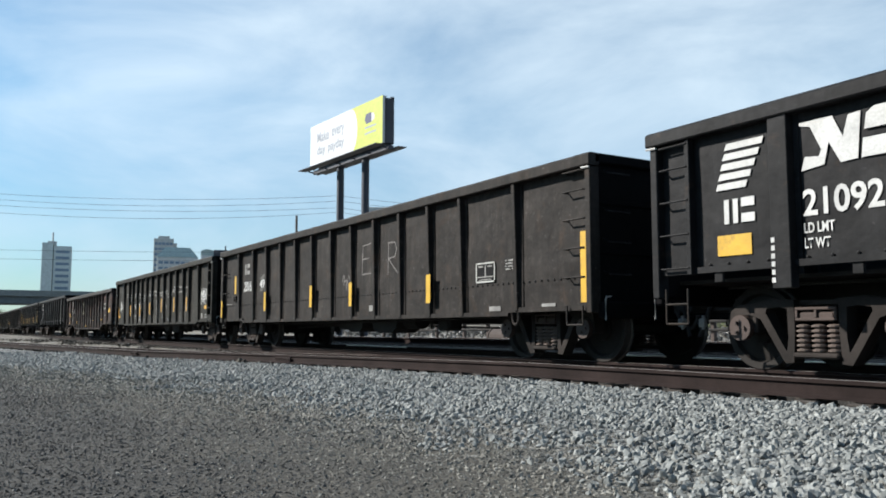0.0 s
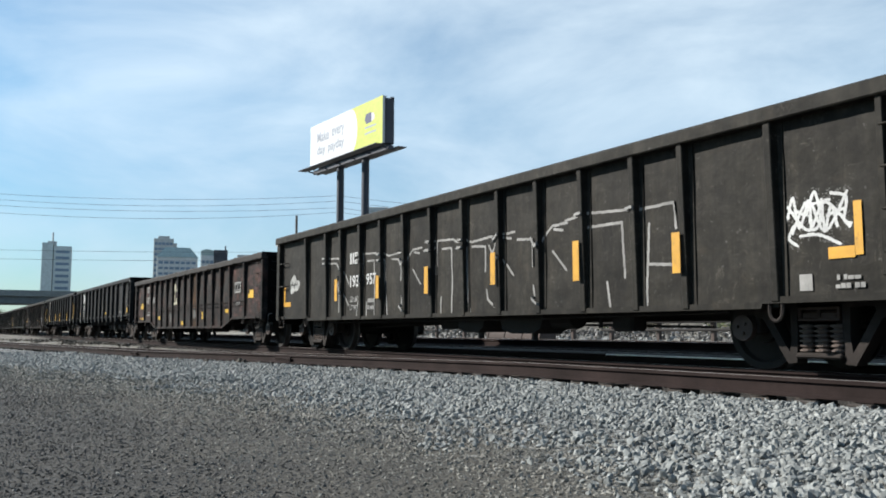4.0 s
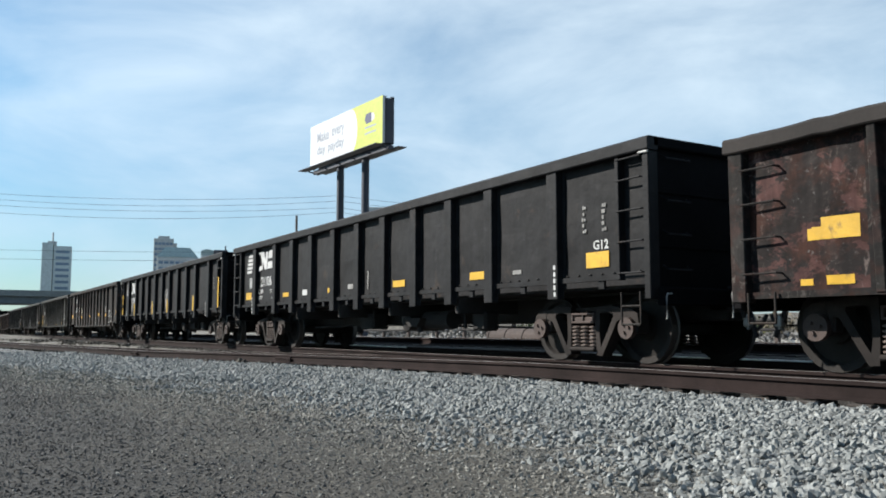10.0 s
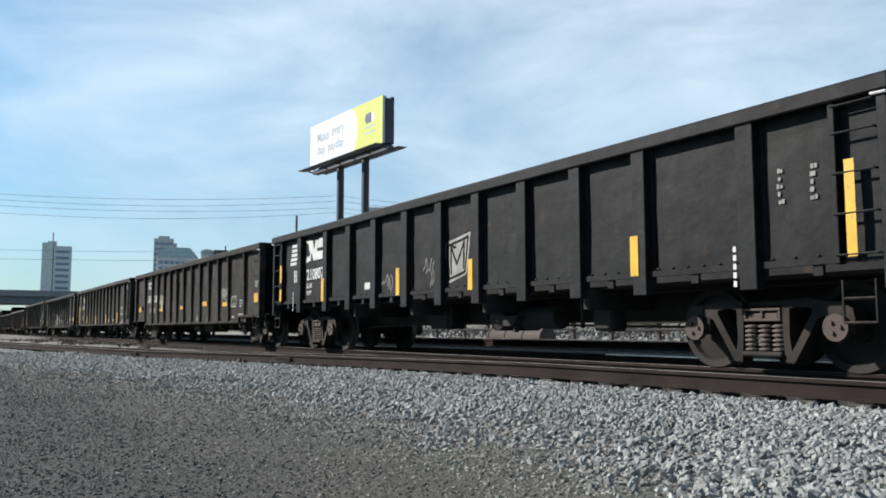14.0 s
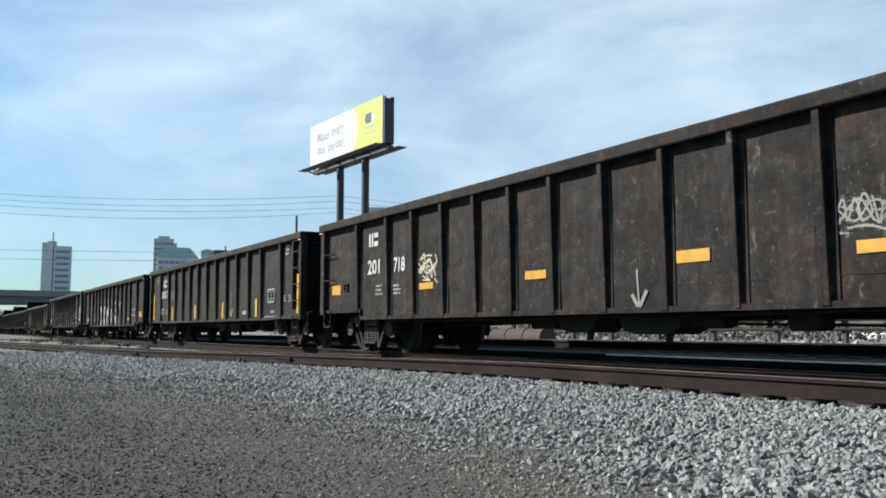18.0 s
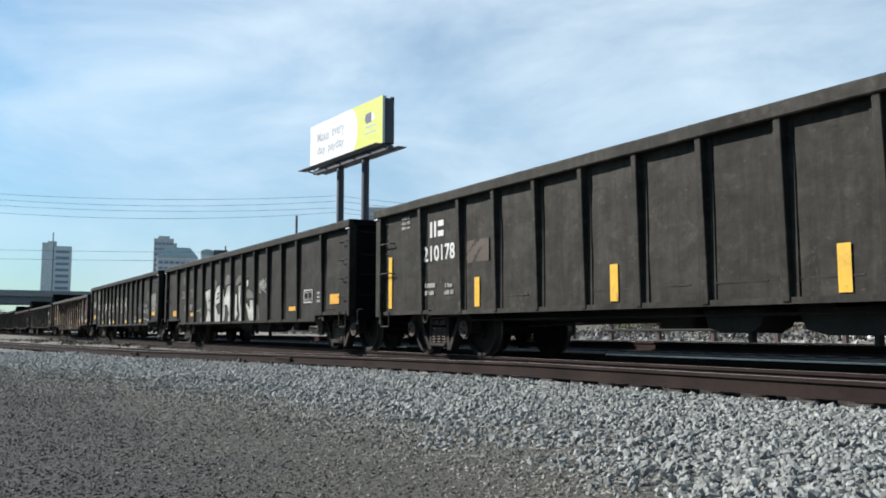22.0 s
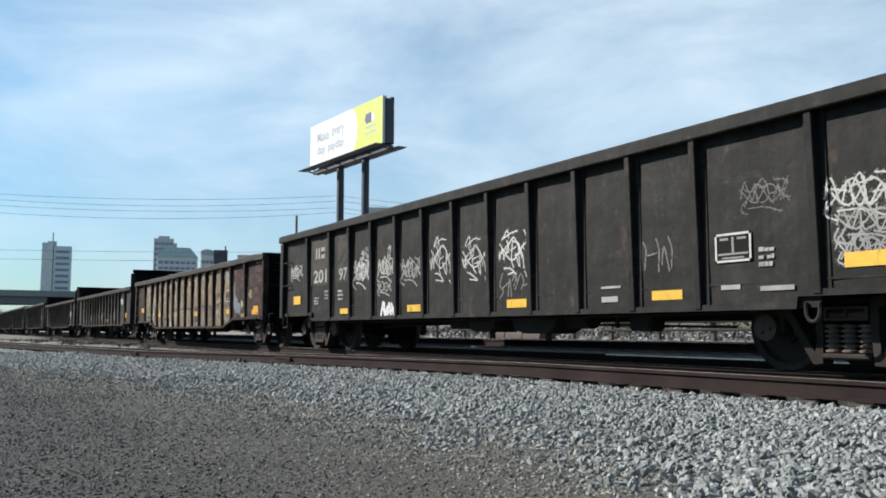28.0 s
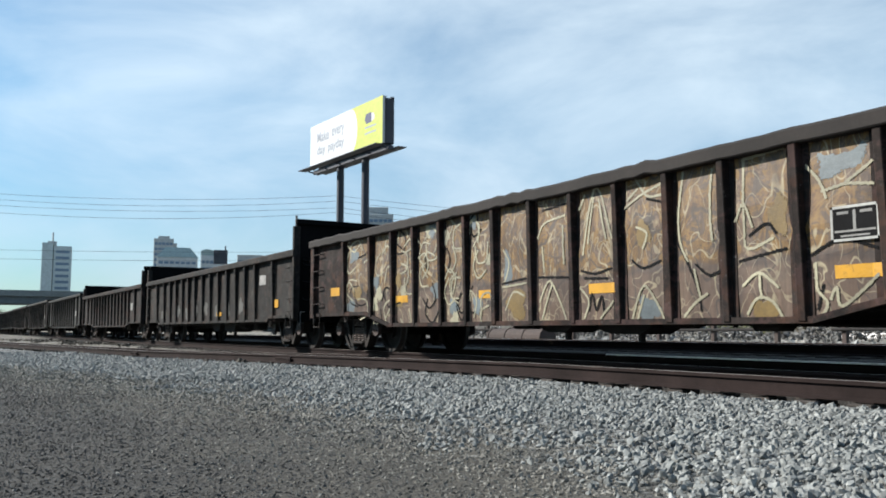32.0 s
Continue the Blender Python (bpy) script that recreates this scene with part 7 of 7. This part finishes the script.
M_OVER = plain("bridge_concrete", (0.19, 0.21, 0.21), 0.9, 0, 0.15, 0.3, 0.05)
M_GIRDER = plain("shaded_bridge_girder", (0.12, 0.14, 0.15), 0.8, 0, 0.2, 0.3, 0.05)
for x, z, lab in ((-246, 8.2, "near"), (-268, 8.6, "far")):
    o = tagged(new("overpass"), "grey concrete highway overpass crossing the tracks", "bridge", "highway overpasses", "structure")
    o.location = (x, 0, 0)
    bm = bmesh.new()
    softbox(bm, -5, 5, -170, 130, z + 1.0, z + 2.3, 0.05)
    part("deck", bm, M_OVER, o)
    bm = bmesh.new()
    softbox(bm, 4.2, 4.8, -170, 130, z + 2.3, z + 2.6, 0.05)
    part("parapet", bm, M_OVER, o)
    for dx in (-3.5, 0, 3.8):
        bm = bmesh.new()
        softbox(bm, dx - 0.3, dx + 0.3, -170, 130, z - 0.9, z + 1.0, 0.05)
        part("girder", bm, M_GIRDER, o)
    for y in (-150, -110, -70, -32, 48, 90):
        bm = bmesh.new()
        softbox(bm, -4, 4, y - 0.8, y + 0.8, -0.8, z - 0.9, 0.1)
        part("pier", bm, M_OVER, o)


# ---- poles and wires ----
M_WOOD = plain("grey_pole_wood", (0.10, 0.09, 0.08), 0.9, 0, 0.3, 2)
M_WIRE = plain("dull_cable", (0.08, 0.09, 0.10), 0.7, 0, 0.1, 1)


def pole(x, y, h):
    bm = bmesh.new()
    bar(bm, (0, 0, -1.2), (0, 0, h), 0.17, 10)
    p = thing("utility_pole", bm, M_WOOD, "weathered wooden utility pole", "utility pole", "utility poles")
    p.location = (x, y, 0)
    return p


pole(-112.7, 43.4, 16.8)
pole(-360, 46, 14)
pole(-330, 50, 15)


def wire(a, b, sag, r=0.022):
    bm = bmesh.new()
    a, b = Vector(a), Vector(b)
    rings = []
    for k in range(17):
        u = k / 16
        p = a.lerp(b, u) - Vector((0, 0, sag * 4 * u * (1 - u)))
        rings.append([bm.verts.new(p + Vector((r * math.cos(c), 0, r * math.sin(c)))) for c in (0.5, 1.76, 3.0, 4.27, 5.5)])
    for p, q in zip(rings, rings[1:]):
        for k in range(5):
            bm.faces.new((p[k], p[(k + 1) % 5], q[(k + 1) % 5], q[k]))
    thing("power_line", bm, M_WIRE, "thin dark overhead power line", "cable", "overhead power lines")


for (za, zb, sag) in ((19.0, 18.1, 1.0), (18.4, 17.4, 1.2), (17.5, 16.5, 1.0), (16.7, 15.9, 1.3)):
    wire((-128, -4, za), (-100.5, 44.5, zb), sag)
    wire((-100.5, 44.5, zb), (-62, 80, zb - 5.5), 0.8)
for za, zb in ((11.1, 10.9), (9.9, 9.8)):
    wire((-128, -4, za), (-104, 44, zb), 0.25)


# ---- yard behind the train ----
M_LEAF = stone_mix("dull_green_leaf", [(0, (0.03, 0.045, 0.02)), (0.6, (0.07, 0.085, 0.035)), (1, (0.14, 0.13, 0.06))])
M_DRY = stone_mix("dry_brush_leaf", [(0, (0.05, 0.042, 0.03)), (0.6, (0.10, 0.085, 0.058)), (1, (0.16, 0.135, 0.095))])
M_BARK = plain("grey_brown_bark", (0.09, 0.07, 0.055), 0.9, 0, 0.3, 4)
M_CARWHITE = plain("white_barrier_concrete", (0.19, 0.19, 0.19), 0.35, 0, 0.06, 1, 0.02)
M_RUSTBOX = plain("rusted_steel_box", (0.05, 0.036, 0.031), 0.85, 0, 0.35, 2)


def leaves(bm, rng, centre, radius, count, size):
    """Small bent leaf clumps spread unevenly through a rough ball."""
    for k in range(count):
        d = Vector((rng.gauss(0, 1), rng.gauss(0, 1), rng.gauss(0, 0.8)))
        d.normalize()
        p = Vector(centre) + d * radius * rng.uniform(0.35, 1.05)
        u = Vector((rng.gauss(0, 1), rng.gauss(0, 1), rng.gauss(0, 1))).normalized() * size * rng.uniform(0.6, 1.3)
        w = u.cross(Vector((rng.gauss(0, 1), rng.gauss(0, 1), rng.gauss(0, 1)))).normalized() * size * 0.5
        v = [bm.verts.new(q) for q in (p - u, p + w, p + u, p - w + d * size * 0.3)]
        bm.faces.new(v[:3])
        bm.faces.new((v[0], v[2], v[3]))


def tree(x, y, h, spread, seed, mat, label):
    rng = random.Random(seed)
    g = ground_z(x, y)
    bm = bmesh.new()
    bar(bm, (0, 0, -0.1), (0.1, 0, h * 0.45), h * 0.03, 8)
    tips = []
    for k in range(6):
        a = k * 1.05 + rng.random()
        tip = (math.cos(a) * spread * 0.55, math.sin(a) * spread * 0.55, h * rng.uniform(0.55, 0.85))
        bar(bm, (0.1, 0, h * rng.uniform(0.25, 0.45)), tip, h * 0.012, 5)
        tips.append(tip)
    t = tagged(new("tree"), label, "tree", "trees beyond the yard")
    t.location = (x, y, g)
    part("trunk", bm, M_BARK, t)
    bm = bmesh.new()
    for tip in tips:
        leaves(bm, rng, tip, spread * 0.5, 110, h * 0.035)
    leaves(bm, rng, (0, 0, h * 0.78), spread * 0.6, 160, h * 0.035)
    part("crown", bm, mat, t)


def bush(x, y, h, seed, mat):
    rng = random.Random(seed)
    bm = bmesh.new()
    for k in range(4):
        leaves(bm, rng, (rng.uniform(-h, h), rng.uniform(-0.5, 0.5) * h, h * 0.45), h * 0.55, 60, h * 0.10)
    for k in range(5):
        bar(bm, (rng.uniform(-0.3, 0.3), 0, -0.1), (rng.uniform(-h, h), rng.uniform(-h, h) * 0.4, h * 0.7), 0.02, 4)
    b = thing("bush", bm, mat, "dry brownish bush beyond the yard" if mat == M_DRY else "dull green bush beyond the yard", "bush", "bushes beyond the yard")
    b.location = (x, y, ground_z(x, y))


def earth_bank():
    """A long low bank of scrub and spoil that closes the yard."""
    rows = []
    for i in range(121):
        x = -330 + 3.4 * i
        top = 2.5 + 0.5 * noise.noise((x * 0.06, 1.0, 0.0)) + 0.25 * noise.noise((x * 0.3, 2.0, 0.0))
        rows.append([(x, 82, -0.9), (x, 84.5 + noise.noise((x * 0.1, 3.0, 0.0)), top * 0.55), (x, 87, top), (x, 92, top * 0.9), (x, 97, -0.9)])
    verts = [p for row in rows for p in row]
    faces = [(5 * i + j, 5 * i + 5 + j, 5 * i + 6 + j, 5 * i + 1 + j) for i in range(120) for j in range(4)]
    me = bpy.data.meshes.new("earth_bank")
    me.from_pydata(verts, [], faces)
    me.materials.append(plain("dry_scrub_earth", (0.075, 0.071, 0.062), 0.95, 0, 0.5, 1.2, 0.6))
    tagged(new("earth_bank", me), "low bank of dry earth and scrub behind the yard", "bank", kind="structure")


earth_bank()
rng = random.Random(77)
for k in range(24):
    x = -95 + 5.0 * k + rng.uniform(-1, 1)
    bush(x, rng.uniform(66, 80), rng.uniform(1.6, 2.6), 200 + k, M_DRY if rng.random() < 0.5 else M_LEAF)
    if k % 2:
        bush(x * 0.8, rng.uniform(46, 54), rng.uniform(0.4, 0.8), 260 + k, M_DRY)
for k in range(16):
    tree(-330 + rng.uniform(-25, 25), -40 + 8.0 * k + rng.uniform(-2, 2), rng.uniform(6, 9), rng.uniform(3, 4), 300 + k, M_LEAF, "dull green tree beside the far overpass")


def barrier(x, y, turn, length, tall):
    bm = bmesh.new()
    box(bm, -length / 2, length / 2, -0.3, 0.3, 0, tall)
    for v in bm.verts:
        if v.co.z > 0.1:
            v.co.y *= 0.45
    bmesh.ops.bevel(bm, geom=bm.edges[:], offset=0.03, segments=1, affect="EDGES")
    o = thing("road_barrier", bm, M_CARWHITE, "white concrete barrier lying in the yard", "barrier", "white barriers in the yard")
    o.location, o.rotation_euler = (x, y, ground_z(x, y) - 0.02), (0, 0, radians(turn))


for x, y, turn, length, tall in ((-49.5, 60, 8, 2.4, 0.5), (-38.5, 61, 4, 3.6, 0.45), (-65, 60, -5, 2.2, 0.5)):
    barrier(x, y, turn, length, tall)

bm = bmesh.new()
bar(bm, (-1.5, 0, 0.31), (1.5, 0, 0.31), 0.31, 18)
for x in (-1.45, -0.5, 0.5, 1.45):
    bar(bm, (x - 0.03, 0, 0.31), (x + 0.03, 0, 0.31), 0.335, 18)
o = thing("rusty_tank", bm, M_RUSTBOX, "rusty brown steel tank lying beside the far track", "tank")
o.location = (-22.6, 16.6, ground_z(-22.6, 16.6))


rng = random.Random(19)
for k in range(26):
    x, y = rng.uniform(-60, 4), rng.uniform(18, 40)
    bm = bmesh.new()
    n = rng.uniform(0.8, 2.6)
    softbox(bm, -n / 2, n / 2, -0.12, 0.12, 0.0, rng.uniform(0.12, 0.24), 0.02)
    o = thing("timber_beam", bm, M_PLANK if k % 3 else M_TIE, "pale weathered beam lying in the yard" if k % 3 else "dark old tie lying in the yard", "beam", "beams lying in the yard")
    o.location, o.rotation_euler = (x, y, ground_z(x, y) - 0.02), (0, 0, rng.uniform(-0.3, 0.3))


def rubble_heap():
    """A long heap of broken concrete that closes the yard at eye height."""
    rng = random.Random(23)
    spots = []
    while len(spots) < 9000:
        x, v = rng.uniform(-95, 2), rng.uniform(-1, 1)
        crest = (0.7 + 0.5 * noise.noise((x * 0.16, 3.0, 0.0)) + 0.35 * noise.noise((x * 0.7, 1.0, 0.0))) * (1 - v * v)
        r = 0.03 + 0.12 * rng.random() ** 2.6
        spots.append((x, 36 + 2.6 * v, ground_z(x, 36) + max(0.0, crest) * rng.uniform(0.55, 1.0), r))
    scatter("rubble_heap", M_RUBBLE, spots, "long heap of broken grey concrete across the yard", "rubble heap", (PEBBLE_V, PEBBLE_F), 0.3)


M_RUBBLE = stone_mix("broken_concrete", [(0.0, (0.03, 0.029, 0.028)), (0.45, (0.085, 0.082, 0.077)), (0.85, (0.16, 0.155, 0.146)), (1.0, (0.36, 0.35, 0.34))])
rubble_heap()


def pipe_rack(x, length, posts):
    """Dark steel pipes lying on rusty posts."""
    r = tagged(new("pipe_rack"), "dark steel pipes lying on short rusty posts", "rack", "pipe racks in the yard")
    r.location = (x, 27.5, ground_z(x, 27.5) - 0.02)
    for k in range(posts):
        bm = bmesh.new()
        px = -length / 2 + 0.4 + (length - 0.8) * k / (posts - 1)
        softbox(bm, px - 0.09, px + 0.09, -0.09, 0.09, 0, 1.12 + 0.1 * (k % 2), 0.01)
        part("post", bm, M_RUSTBOX, r, "rusty steel post")
    for y, z, rad in ((-0.16, 0.62, 0.06), (-0.17, 0.98, 0.07)):
        bm = bmesh.new()
        bar(bm, (-length / 2, y, z), (length / 2, y, z + 0.03), rad, 10)
        part("pipe", bm, M_DARK, r, "dark steel pipe")


for x, length, posts in ((-14, 9, 4), (-25.5, 10, 4), (-38, 11, 5), (-52, 12, 4)):
    pipe_rack(x, length, posts)


def verge_clods():
    """Clods and scraps on the dirt where the side track leaves the main track."""
    rng = random.Random(31)
    spots = []
    while len(spots) < 2600:
        x = rng.uniform(-62, -17)
        y = rng.uniform(spur_y(x) - 0.5, 7.0)
        if noise.noise((x * 0.35, y * 1.1, 6.0)) < -0.05:
            continue
        r = 0.02 + 0.07 * rng.random() ** 3
        spots.append((x, y, ground_z(x, y) + r * 0.3, r))
    scatter("dirt_clods", M_CLOD, spots, "brown dirt clods and scraps between the diverging rails", "debris", (PEBBLE_V, PEBBLE_F), 0.3)


M_CLOD = stone_mix("brown_clod", [(0.0, (0.02, 0.017, 0.013)), (0.6, (0.055, 0.047, 0.037)), (1.0, (0.14, 0.128, 0.105))])
verge_clods()


def rubble():
    rng = random.Random(5)
    spots = []
    for k in range(1300):
        x, y = rng.uniform(-70, 5), rng.uniform(19, 34)
        r = 0.04 + 0.13 * rng.random() ** 2.2
        spots.append((x, y, ground_z(x, y) + r * 0.3, r))
    scatter("rubble", M_BALLAST, spots, "scattered pale concrete rubble in the yard", "rubble")


rubble()


# ---- movement ----
def motions():
    for car, centre in moving_cars:
        walk(car, [(t / 2, pose(centre + travelled(t / 2), TRACK_Y, 0)) for t in range(65)])
    for w, dx in moving_wheels:
        walk(w, [(t / 10, pose(dx, 0, WHEEL_R, 0, math.degrees(travelled(t / 10) / WHEEL_R), 0)) for t in range(321)])


motions()
